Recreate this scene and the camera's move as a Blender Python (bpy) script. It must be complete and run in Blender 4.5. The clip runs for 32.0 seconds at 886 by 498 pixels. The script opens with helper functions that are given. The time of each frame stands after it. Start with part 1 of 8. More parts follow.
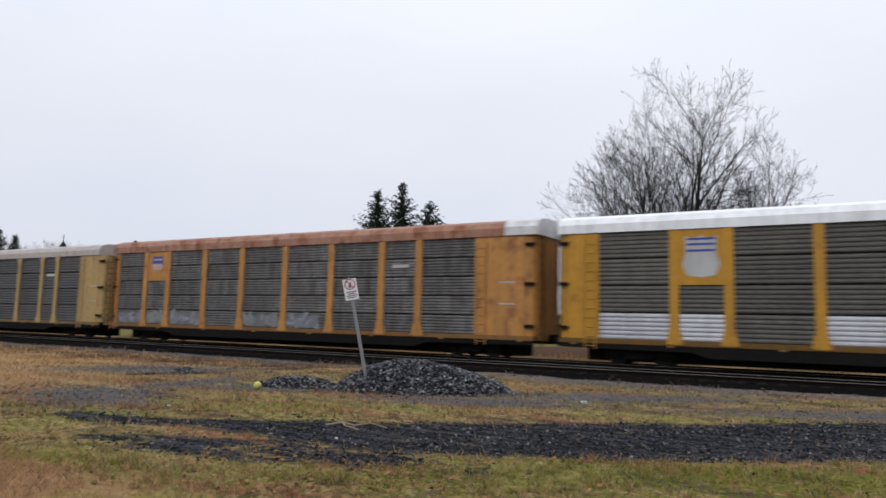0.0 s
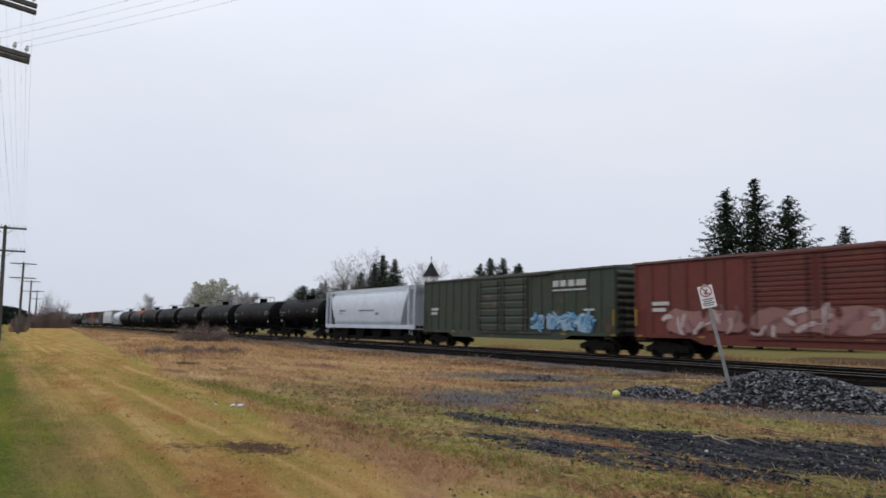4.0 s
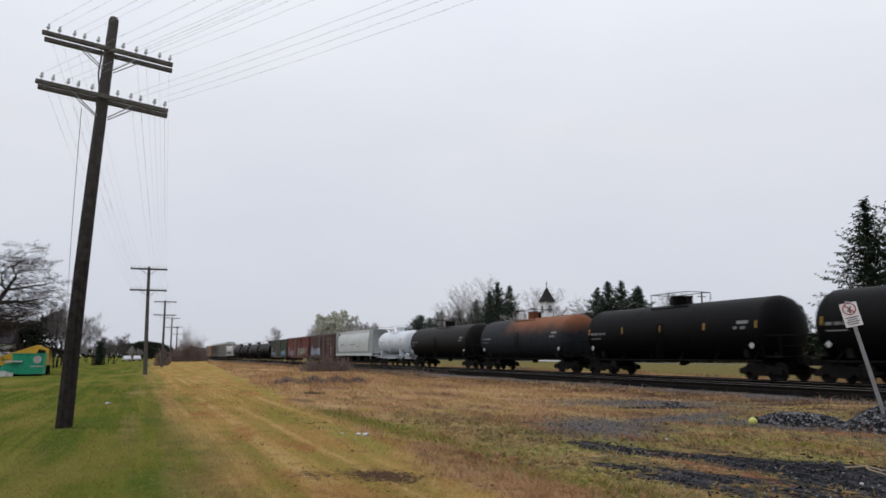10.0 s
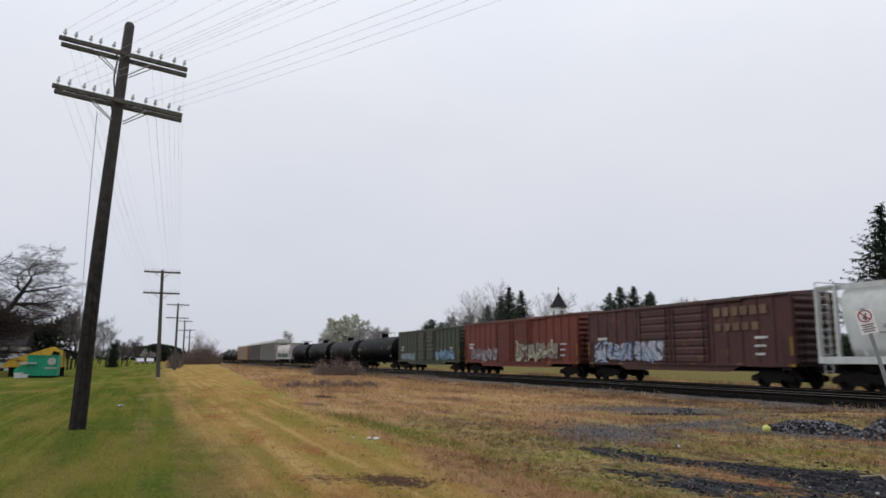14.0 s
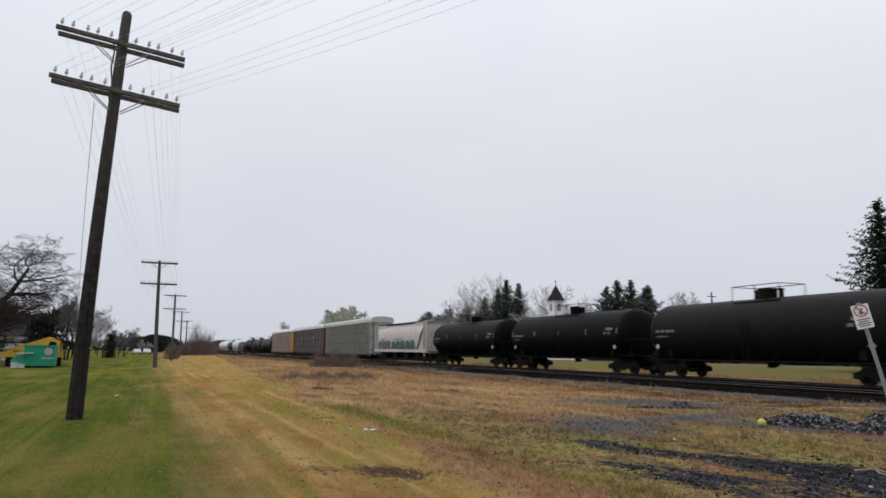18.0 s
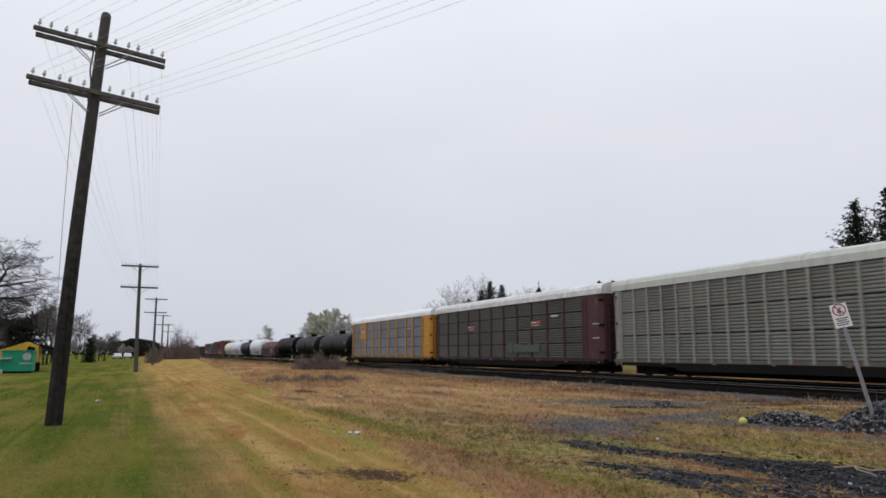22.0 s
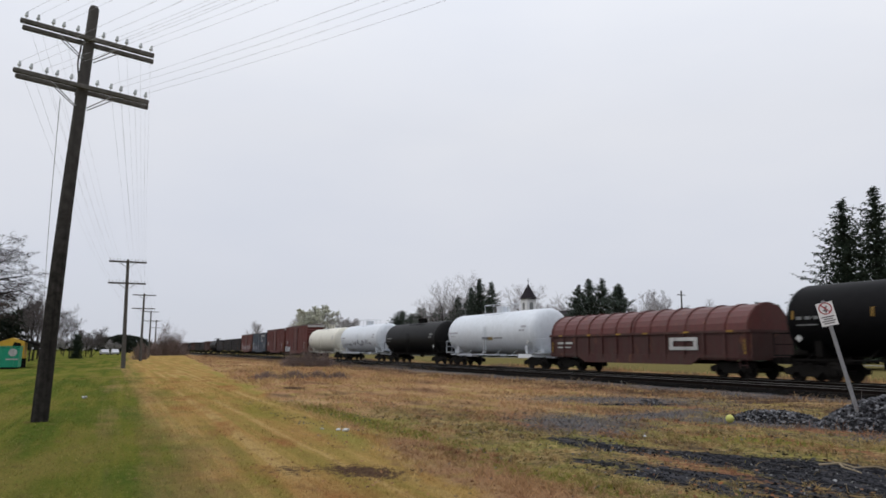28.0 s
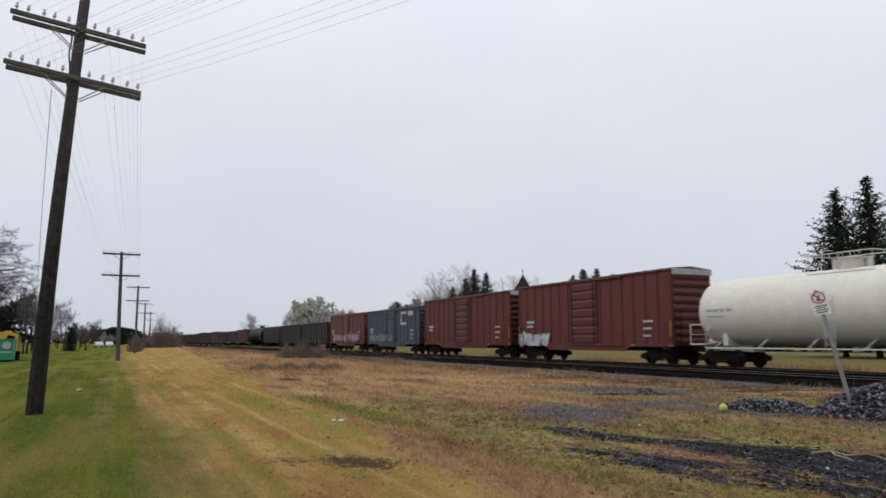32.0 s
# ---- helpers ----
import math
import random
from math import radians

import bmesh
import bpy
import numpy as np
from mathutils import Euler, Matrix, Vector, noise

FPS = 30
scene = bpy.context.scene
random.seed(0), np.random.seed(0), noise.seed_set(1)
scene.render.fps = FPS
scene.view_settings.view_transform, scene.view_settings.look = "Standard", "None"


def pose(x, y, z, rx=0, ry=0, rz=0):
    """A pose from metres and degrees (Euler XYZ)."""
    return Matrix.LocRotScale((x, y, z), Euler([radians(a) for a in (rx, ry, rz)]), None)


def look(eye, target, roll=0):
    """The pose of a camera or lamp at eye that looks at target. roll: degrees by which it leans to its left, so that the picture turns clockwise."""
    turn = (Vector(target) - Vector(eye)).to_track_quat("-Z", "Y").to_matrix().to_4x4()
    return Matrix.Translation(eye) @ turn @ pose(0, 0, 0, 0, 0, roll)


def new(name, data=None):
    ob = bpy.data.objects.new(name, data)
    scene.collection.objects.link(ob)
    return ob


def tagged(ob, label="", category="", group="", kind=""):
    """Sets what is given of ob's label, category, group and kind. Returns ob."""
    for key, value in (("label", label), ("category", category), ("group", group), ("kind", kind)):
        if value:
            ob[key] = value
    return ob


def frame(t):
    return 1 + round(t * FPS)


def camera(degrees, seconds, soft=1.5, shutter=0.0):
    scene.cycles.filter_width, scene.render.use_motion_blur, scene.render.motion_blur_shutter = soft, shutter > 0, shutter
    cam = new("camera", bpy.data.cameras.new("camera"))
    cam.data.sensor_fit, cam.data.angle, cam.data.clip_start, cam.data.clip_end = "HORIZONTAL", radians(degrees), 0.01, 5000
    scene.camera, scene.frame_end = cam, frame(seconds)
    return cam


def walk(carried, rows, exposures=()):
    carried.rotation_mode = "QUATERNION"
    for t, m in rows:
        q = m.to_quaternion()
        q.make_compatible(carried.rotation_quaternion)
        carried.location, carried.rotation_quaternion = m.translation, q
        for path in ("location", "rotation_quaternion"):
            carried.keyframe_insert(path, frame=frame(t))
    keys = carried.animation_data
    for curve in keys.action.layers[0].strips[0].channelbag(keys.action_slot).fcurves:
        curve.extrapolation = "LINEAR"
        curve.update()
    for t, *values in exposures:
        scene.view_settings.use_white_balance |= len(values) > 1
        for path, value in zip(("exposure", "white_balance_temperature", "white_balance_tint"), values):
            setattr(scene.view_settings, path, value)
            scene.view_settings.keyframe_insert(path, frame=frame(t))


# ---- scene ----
cam = camera(63.94, 32.0, soft=1.65, shutter=0.25)
EYE = 1.6
# seconds, x, y, yaw, pitch, roll of the eye
PATH = [
    (0, 0.001, 0.303, 30.45, 6.10, -1.48),
    (0.5, 0.009, 0.244, 34.91, 5.69, -1.79),
    (1, 0.017, 0.185, 39.55, 5.54, -1.54),
    (1.5, 0.026, 0.125, 43.05, 5.53, -1.78),
    (2, 0.017, 0.097, 46.13, 5.27, -1.50),
    (2.5, 0.008, 0.069, 50.11, 5.80, -1.42),
    (3, -0.001, 0.041, 53.41, 5.75, -1.46),
    (3.5, 0.013, 0.035, 55.22, 5.83, -1.16),
    (4, 0.028, 0.029, 57.78, 6.29, -0.85),
    (4.5, 0.042, 0.024, 60.16, 6.23, -0.54),
    (6.5, 0.000, 0.000, 66.29, 7.74, -0.31),
    (7, 0.000, 0.000, 66.56, 8.14, -0.19),
    (7.5, 0.000, 0.000, 67.10, 8.18, -0.04),
    (8, 0.000, 0.000, 66.93, 8.30, -0.26),
    (8.5, 0.000, 0.000, 66.85, 8.35, -0.09),
    (9, 0.000, 0.000, 67.17, 8.39, 0.02),
    (9.5, 0.000, 0.000, 67.40, 8.50, 0.22),
    (10, 0.000, 0.000, 67.13, 8.41, 0.25),
    (10.5, 0.000, 0.000, 67.30, 8.43, 0.39),
    (11, 0.000, 0.000, 67.36, 8.49, 0.41),
    (11.5, 0.000, 0.000, 67.37, 8.46, 0.04),
    (12, 0.000, 0.000, 67.33, 8.23, -0.27),
    (12.5, 0.000, 0.000, 67.36, 8.32, -0.33),
    (13, 0.000, 0.000, 67.51, 8.52, -0.34),
    (13.5, 0.000, 0.000, 68.10, 8.64, -0.30),
    (14, 0.000, 0.000, 68.02, 8.78, -0.15),
    (14.5, 0.000, 0.000, 68.31, 8.63, -0.09),
    (16.5, 0.000, 0.000, 68.26, 8.22, -0.27),
    (17, 0.000, 0.000, 68.12, 8.24, -0.29),
    (17.5, 0.000, 0.000, 67.62, 8.32, -0.39),
    (18, 0.000, 0.000, 67.78, 8.17, -0.46),
    (18.5, 0.000, 0.000, 67.43, 8.33, -0.34),
    (19, 0.000, 0.000, 67.26, 8.31, -0.39),
    (19.5, 0.000, 0.000, 67.19, 7.99, -0.28),
    (20, 0.000, 0.000, 66.91, 7.87, -0.26),
    (20.5, 0.000, 0.000, 66.69, 8.10, -0.17),
    (21, 0.000, 0.000, 66.49, 8.15, -0.19),
    (21.5, 0.000, 0.000, 66.54, 8.26, -0.06),
    (22, 0.000, 0.000, 66.49, 8.32, -0.01),
    (22.5, 0.000, 0.000, 66.06, 8.19, 0.06),
    (23, 0.000, 0.000, 66.02, 8.01, 0.26),
    (23.5, 0.000, 0.000, 65.91, 8.24, 0.34),
    (24, 0.000, 0.000, 65.96, 8.29, 0.16),
    (24.5, 0.000, 0.000, 65.64, 8.19, 0.05),
    (25, 0.000, 0.000, 65.41, 8.19, 0.38),
    (25.5, 0.000, 0.000, 65.59, 8.14, 0.27),
    (27.5, 0.000, 0.000, 65.52, 8.19, -0.21),
    (28, 0.000, 0.000, 65.63, 8.09, -0.17),
    (28.5, 0.000, 0.000, 65.54, 7.82, -0.21),
    (29, 0.000, 0.000, 65.66, 7.69, -0.05),
    (29.5, 0.000, 0.000, 65.26, 7.49, 0.11),
    (30, 0.000, 0.000, 65.05, 7.44, 0.04),
    (30.5, 0.000, 0.000, 64.90, 7.21, -0.29),
    (31, 0.000, 0.000, 64.66, 7.29, -0.25),
    (31.5, 0.000, 0.000, 65.17, 7.56, 0.23),
    (32, 0.000, 0.000, 65.23, 7.36, 0.10),
]
walk(cam, [(t, pose(x, y, EYE, 90 + pitch, roll, yaw)) for t, x, y, yaw, pitch, roll in PATH], exposures=((0.0, 0.08, 6300, 10), (4.0, 0.0, 6250, 10), (8.0, -0.07, 6420, 10), (32.0, -0.07, 6420, 10)))

# ---- world and light ----
SPEED = 20.75          # metres a second along +x
TRACK_Y, RAIL_Z = 28.7, 0.25
SIDING_Y = 24.7        # an empty track on the near side

world = bpy.data.worlds.new("overcast_sky")
scene.world = world
world.use_nodes = True
wn, wl = world.node_tree.nodes, world.node_tree.links
wn.clear()
w_out, w_bg = wn.new("ShaderNodeOutputWorld"), wn.new("ShaderNodeBackground")
w_sky = wn.new("ShaderNodeTexSky")
w_sky.sky_type, w_sky.sun_disc = "NISHITA", False
w_sky.sun_elevation, w_sky.sun_rotation = radians(35), radians(200)
w_co, w_sep = wn.new("ShaderNodeTexCoord"), wn.new("ShaderNodeSeparateXYZ")
w_ramp = wn.new("ShaderNodeValToRGB")
w_noise, w_map = wn.new("ShaderNodeTexNoise"), wn.new("ShaderNodeMapping")
w_mix, w_mul, w_dim = wn.new("ShaderNodeMix"), wn.new("ShaderNodeMix"), wn.new("ShaderNodeMix")
for node in (w_mix, w_mul, w_dim):
    node.data_type = "RGBA"
w_mul.blend_type = w_dim.blend_type = "MULTIPLY"
wl.new(w_co.outputs["Generated"], w_sep.inputs[0])
wl.new(w_sep.outputs["Z"], w_ramp.inputs[0])
# an overcast sky, brighter towards the zenith
e = w_ramp.color_ramp.elements
e[0].position, e[0].color = 0.0, (0.67, 0.69, 0.75, 1)
e[1].position, e[1].color = 1.0, (1.95, 2.0, 2.1, 1)
for at, col in ((0.12, (0.735, 0.75, 0.81, 1)), (0.3, (0.83, 0.84, 0.88, 1)), (0.5, (0.98, 1.0, 1.05, 1))):
    w_ramp.color_ramp.elements.new(at).color = col
w_map.inputs["Scale"].default_value = (1.0, 1.0, 3.0)
wl.new(w_co.outputs["Generated"], w_map.inputs[0])
wl.new(w_map.outputs[0], w_noise.inputs["Vector"])
w_noise.inputs["Scale"].default_value, w_noise.inputs["Detail"].default_value = 1.6, 5
w_tone = wn.new("ShaderNodeValToRGB")
w_tone.color_ramp.elements[0].position, w_tone.color_ramp.elements[0].color = 0.3, (0.93, 0.945, 0.98, 1)
w_tone.color_ramp.elements[1].position, w_tone.color_ramp.elements[1].color = 0.7, (1.03, 1.025, 1.02, 1)
wl.new(w_noise.outputs[0], w_tone.inputs[0])
w_mul.inputs["Factor"].default_value = w_dim.inputs["Factor"].default_value = 1.0
wl.new(w_ramp.outputs[0], w_mul.inputs[6])
wl.new(w_tone.outputs[0], w_mul.inputs[7])
w_dim.inputs[7].default_value = (0.1, 0.1, 0.1, 1)
wl.new(w_sky.outputs[0], w_dim.inputs[6])
w_mix.inputs["Factor"].default_value = 0.94
wl.new(w_dim.outputs[2], w_mix.inputs[6])
wl.new(w_mul.outputs[2], w_mix.inputs[7])
wl.new(w_mix.outputs[2], w_bg.inputs[0])
w_bg.inputs[1].default_value = 1.0
wl.new(w_bg.outputs[0], w_out.inputs[0])

sun = new("sun", bpy.data.lights.new("sun", "SUN"))
sun.data.energy, sun.data.angle, sun.data.color = 0.8, radians(30), (1.0, 0.97, 0.92)
sun.matrix_world = look((0, 0, 50), (20, 55, 0))


# ---- materials ----
def surf(name, a, b, scale=6.0, rough=0.7, metal=0.0, bump=0.15, dirt=0.0, dirt_col=(0.05, 0.042, 0.035), rust=0.0, vary=0.08, spec=0.22, streak=(5.0, 5.0, 0.3)):
    """Two tones of grain, then vertical streaks of dirt, then patches of rust, each piece a little different."""
    m = bpy.data.materials.new(name)
    m.use_nodes = True
    n, l = m.node_tree.nodes, m.node_tree.links
    bsdf = n["Principled BSDF"]
    co, info, add = n.new("ShaderNodeTexCoord"), n.new("ShaderNodeObjectInfo"), n.new("ShaderNodeVectorMath")
    off = n.new("ShaderNodeMath")
    off.operation, off.inputs[1].default_value = "MULTIPLY", 37.0
    l.new(info.outputs["Random"], off.inputs[0])
    l.new(co.outputs["Object"], add.inputs[0])
    l.new(off.outputs[0], add.inputs[1])

    def noise_of(sc, detail, mapping=None):
        t = n.new("ShaderNodeTexNoise")
        t.inputs["Scale"].default_value, t.inputs["Detail"].default_value, t.inputs["Roughness"].default_value = sc, detail, 0.65
        src = add.outputs[0]
        if mapping:
            mp = n.new("ShaderNodeMapping")
            mp.inputs["Scale"].default_value = mapping
            l.new(src, mp.inputs[0])
            src = mp.outputs[0]
        l.new(src, t.inputs["Vector"])
        return t.outputs[0]

    def ramp(src, lo, hi):
        r = n.new("ShaderNodeMapRange")
        r.inputs[1].default_value, r.inputs[2].default_value = lo, hi
        l.new(src, r.inputs[0])
        return r.outputs[0]

    def mix(fac, c1, c2, amount=None):
        x = n.new("ShaderNodeMix")
        x.data_type = "RGBA"
        if amount is not None:
            k = n.new("ShaderNodeMath")
            k.operation, k.inputs[1].default_value = "MULTIPLY", amount
            l.new(fac, k.inputs[0])
            fac = k.outputs[0]
        l.new(fac, x.inputs["Factor"])
        for sock, c in ((x.inputs[6], c1), (x.inputs[7], c2)):
            if isinstance(c, tuple):
                sock.default_value = (*c, 1)
            else:
                l.new(c, sock)
        return x.outputs[2]

    fine = noise_of(scale, 6)
    col = mix(ramp(fine, 0.3, 0.7), a, b)
    if dirt:
        col = mix(ramp(noise_of(1.0, 5, streak), 0.42, 0.72), col, dirt_col, dirt)
        col = mix(ramp(noise_of(0.5, 3), 0.4, 0.75), col, dirt_col, dirt * 0.5)
    if rust:
        col = mix(ramp(noise_of(1.7, 8, (1.0, 1.0, 0.6)), 0.62 - 0.25 * rust, 0.72 - 0.2 * rust), col, (0.16, 0.06, 0.028), min(1.0, 0.5 + rust))
    if vary:
        hsv, mr = n.new("ShaderNodeHueSaturation"), n.new("ShaderNodeMapRange")
        mr.inputs[3].default_value, mr.inputs[4].default_value = 1 - vary, 1 + vary
        l.new(info.outputs["Random"], mr.inputs[0])
        l.new(mr.outputs[0], hsv.inputs["Value"])
        l.new(col, hsv.inputs["Color"])
        col = hsv.outputs[0]
    l.new(col, bsdf.inputs["Base Color"])
    bsdf.inputs["Roughness"].default_value, bsdf.inputs["Metallic"].default_value = rough, metal
    bsdf.inputs["Specular IOR Level"].default_value = spec
    if bump:
        bp = n.new("ShaderNodeBump")
        bp.inputs["Strength"].default_value, bp.inputs["Distance"].default_value = bump, 0.02
        l.new(fine, bp.inputs["Height"])
        l.new(bp.outputs[0], bsdf.inputs["Normal"])
    return m


def stained(m, col, rules, scale=0.9, most=1.0):
    """Lays a ragged stain over a paint; each rule is an axis, the raggedness, and where the stain starts and is full."""
    n, l = m.node_tree.nodes, m.node_tree.links
    bsdf = n["Principled BSDF"]
    paint = bsdf.inputs["Base Color"].links[0].from_socket
    co, sep, nz, x = n.new("ShaderNodeTexCoord"), n.new("ShaderNodeSeparateXYZ"), n.new("ShaderNodeTexNoise"), n.new("ShaderNodeMix")
    l.new(co.outputs["Object"], sep.inputs[0])
    l.new(co.outputs["Object"], nz.inputs["Vector"])
    nz.inputs["Scale"].default_value, nz.inputs["Detail"].default_value = scale, 6
    fac = None
    for axis, rag, lo, hi in rules:
        edge, r = n.new("ShaderNodeMath"), n.new("ShaderNodeMapRange")
        edge.operation, edge.inputs[1].default_value = "MULTIPLY_ADD", rag
        l.new(nz.outputs[0], edge.inputs[0])
        l.new(sep.outputs[axis], edge.inputs[2])
        r.inputs[1].default_value, r.inputs[2].default_value, r.inputs[4].default_value = lo, hi, most
        l.new(edge.outputs[0], r.inputs[0])
        if fac is None:
            fac = r.outputs[0]
        else:
            both = n.new("ShaderNodeMath")
            both.operation = "MULTIPLY"
            l.new(fac, both.inputs[0])
            l.new(r.outputs[0], both.inputs[1])
            fac = both.outputs[0]
    x.data_type = "RGBA"
    l.new(fac, x.inputs["Factor"])
    l.new(paint, x.inputs[6])
    x.inputs[7].default_value = (*col, 1)
    l.new(x.outputs[2], bsdf.inputs["Base Color"])
    return m


def island(name, cols, rough=0.85, spec=0.2):
    """For joined heaps of small pieces: each piece takes one of the tones."""
    m = bpy.data.materials.new(name)
    m.use_nodes = True
    n, l = m.node_tree.nodes, m.node_tree.links
    geo, r = n.new("ShaderNodeNewGeometry"), n.new("ShaderNodeValToRGB")
    els = r.color_ramp.elements
    els[0].color, els[1].color = (*cols[0], 1), (*cols[-1], 1)
    for i, c in enumerate(cols[1:-1]):
        els.new((i + 1) / (len(cols) - 1)).color = (*c, 1)
    l.new(geo.outputs["Random Per Island"], r.inputs[0])
    bsdf = n["Principled BSDF"]
    l.new(r.outputs[0], bsdf.inputs["Base Color"])
    bsdf.inputs["Roughness"].default_value, bsdf.inputs["Specular IOR Level"].default_value = rough, spec
    return m


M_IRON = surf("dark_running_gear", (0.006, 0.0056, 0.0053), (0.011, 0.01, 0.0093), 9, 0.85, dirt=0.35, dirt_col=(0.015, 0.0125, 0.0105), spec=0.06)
M_WHEEL = surf("wheel_steel", (0.012, 0.011, 0.01), (0.025, 0.022, 0.02), 12, 0.7, spec=0.08)
M_WHITE_MARK = surf("white_lettering_paint", (0.45, 0.45, 0.44), (0.36, 0.36, 0.35), 20, 0.6, dirt=0.4)
M_YELLOW_MARK = surf("yellow_reflector", (0.3, 0.17, 0.02), (0.22, 0.12, 0.018), 20, 0.5, dirt=0.55)
M_RED_MARK = surf("red_paint_mark", (0.55, 0.06, 0.05), (0.45, 0.05, 0.05), 20, 0.5)
M_BLUE_MARK = surf("blue_emblem_paint", (0.03, 0.05, 0.22), (0.04, 0.06, 0.26), 20, 0.5)
M_STEEL = surf("galvanised_steel", (0.3, 0.3, 0.31), (0.22, 0.22, 0.23), 14, 0.45, 0.6, rust=0.1)


# ---- mesh helpers ----
def part(name, bm, mat, parent=None, label="", smooth=False):
    me = bpy.data.meshes.new(name)
    bm.to_mesh(me)
    bm.free()
    me.materials.append(mat)
    if smooth:
        me.polygons.foreach_set("use_smooth", [True] * len(me.polygons))
    ob = new(name, me)
    ob.parent = parent
    if label:
        ob["label"] = label
    return ob


def piece(name, me, parent, loc=(0, 0, 0), rot=None):
    """One more object on a shared mesh."""
    ob = new(name, me)
    ob.parent, ob.location = parent, loc
    if rot:
        ob.rotation_euler = rot
    return ob


def shared(name, bm, mat, smooth=False):
    me = bpy.data.meshes.new(name)
    bm.to_mesh(me)
    bm.free()
    me.materials.append(mat)
    if smooth:
        me.polygons.foreach_set("use_smooth", [True] * len(me.polygons))
    return me


def from_arrays(name, verts, faces, mat, parent=None, smooth=False):
    me = bpy.data.meshes.new(name)
    me.from_pydata(verts, [], faces)
    me.materials.append(mat)
    if smooth:
        me.polygons.foreach_set("use_smooth", [True] * len(me.polygons))
    ob = new(name, me)
    ob.parent = parent
    return ob


def box(bm, x0, y0, z0, x1, y1, z1):
    v = [bm.verts.new(p) for p in ((x0, y0, z0), (x1, y0, z0), (x1, y1, z0), (x0, y1, z0), (x0, y0, z1), (x1, y0, z1), (x1, y1, z1), (x0, y1, z1))]
    for f in ((3, 2, 1, 0), (4, 5, 6, 7), (0, 1, 5, 4), (1, 2, 6, 5), (2, 3, 7, 6), (3, 0, 4, 7)):
        bm.faces.new([v[i] for i in f])
    return v


def bevelled(bm, width=0.02, segs=1):
    bmesh.ops.bevel(bm, geom=bm.edges[:], offset=width, segments=segs, affect="EDGES")
    return bm


def prism(bm, profile, axis, lo, hi):
    """Extrude a closed outline: axis 'x' takes (y, z), 'y' takes (x, z), 'z' takes (x, y)."""
    def at(p, w):
        return {"x": (w, p[0], p[1]), "y": (p[0], w, p[1]), "z": (p[0], p[1], w)}[axis]
    a, b = [bm.verts.new(at(p, lo)) for p in profile], [bm.verts.new(at(p, hi)) for p in profile]
    n = len(profile)
    bm.faces.new(a)
    bm.faces.new(b[::-1])
    for i in range(n):
        bm.faces.new((a[i], b[i], b[(i + 1) % n], a[(i + 1) % n]))


def tube(bm, p0, p1, r0, r1=None, n=6, caps=True):
    p0, p1 = Vector(p0), Vector(p1)
    r1 = r0 if r1 is None else r1
    d = (p1 - p0).normalized()
    u = d.orthogonal().normalized()
    w = d.cross(u)
    ring = [[bm.verts.new(p + r * (math.cos(2 * math.pi * i / n) * u + math.sin(2 * math.pi * i / n) * w)) for i in range(n)] for p, r in ((p0, r0), (p1, r1))]
    for i in range(n):
        bm.faces.new((ring[0][i], ring[0][(i + 1) % n], ring[1][(i + 1) % n], ring[1][i]))
    if caps:
        bm.faces.new(ring[0][::-1])
        bm.faces.new(ring[1])


def chain(bm, pts, r, n=6):
    for a, b in zip(pts, pts[1:]):
        tube(bm, a, b, r, n=n)


def lathe_x(bm, profile, cy=0.0, cz=0.0, n=28):
    """Turn (x, radius) pairs about an axis along x."""
    rings = []
    for x, r in profile:
        rings.append([bm.verts.new((x, cy + r * math.cos(2 * math.pi * i / n), cz + r * math.sin(2 * math.pi * i / n))) for i in range(n)])
    for a, b in zip(rings, rings[1:]):
        for i in range(n):
            bm.faces.new((a[i], a[(i + 1) % n], b[(i + 1) % n], b[i]))
    bm.faces.new(rings[0][::-1])
    bm.faces.new(rings[-1])


def empty(name, label, category, group=""):
    return tagged(new(name), label, category, group)


# ---- ground ----
def wave(x, y, seed, scale):
    """Smooth noise between about -1 and 1 for arrays of places."""
    rng = np.random.RandomState(seed)
    out = np.zeros_like(x)
    for k in range(7):
        a, f, p = rng.uniform(0, 2 * np.pi), scale * rng.uniform(0.6, 1.9), rng.uniform(0, 6.28)
        out += np.sin((np.cos(a) * x + np.sin(a) * y) * f + p) / 3.2
    return out


def soft(d, w):
    return np.clip(0.5 - d / (2 * w), 0, 1)


def blob(x, y, cx, cy, rx, ry, turn, w=0.35):
    c, s = math.cos(radians(turn)), math.sin(radians(turn))
    u, v = ((x - cx) * c + (y - cy) * s) / rx, (-(x - cx) * s + (y - cy) * c) / ry
    return soft(np.sqrt(u * u + v * v) - 1, w)


STRIP = [(-11.3, 7.55, 0.25), (-10.5, 7.6, 0.5), (-9.5, 7.9, 0.36), (-8.6, 8.35, 0.5), (-7.4, 8.65, 0.95), (-5.8, 9.2, 1.45), (-3.7, 10.6, 1.75), (0.2, 13.7, 1.9), (7.0, 18.5, 2.1), (30.0, 23.5, 2.4)]


def strip_mask(x, y):
    best = np.full_like(x, 99.0)
    for (x0, y0, w0), (x1, y1, w1) in zip(STRIP, STRIP[1:]):
        dx, dy = x1 - x0, y1 - y0
        t = np.clip(((x - x0) * dx + (y - y0) * dy) / (dx * dx + dy * dy), 0, 1)
        best = np.minimum(best, np.hypot(x - x0 - t * dx, y - y0 - t * dy) - (w0 + (w1 - w0) * t))
    return soft(best, 0.4)


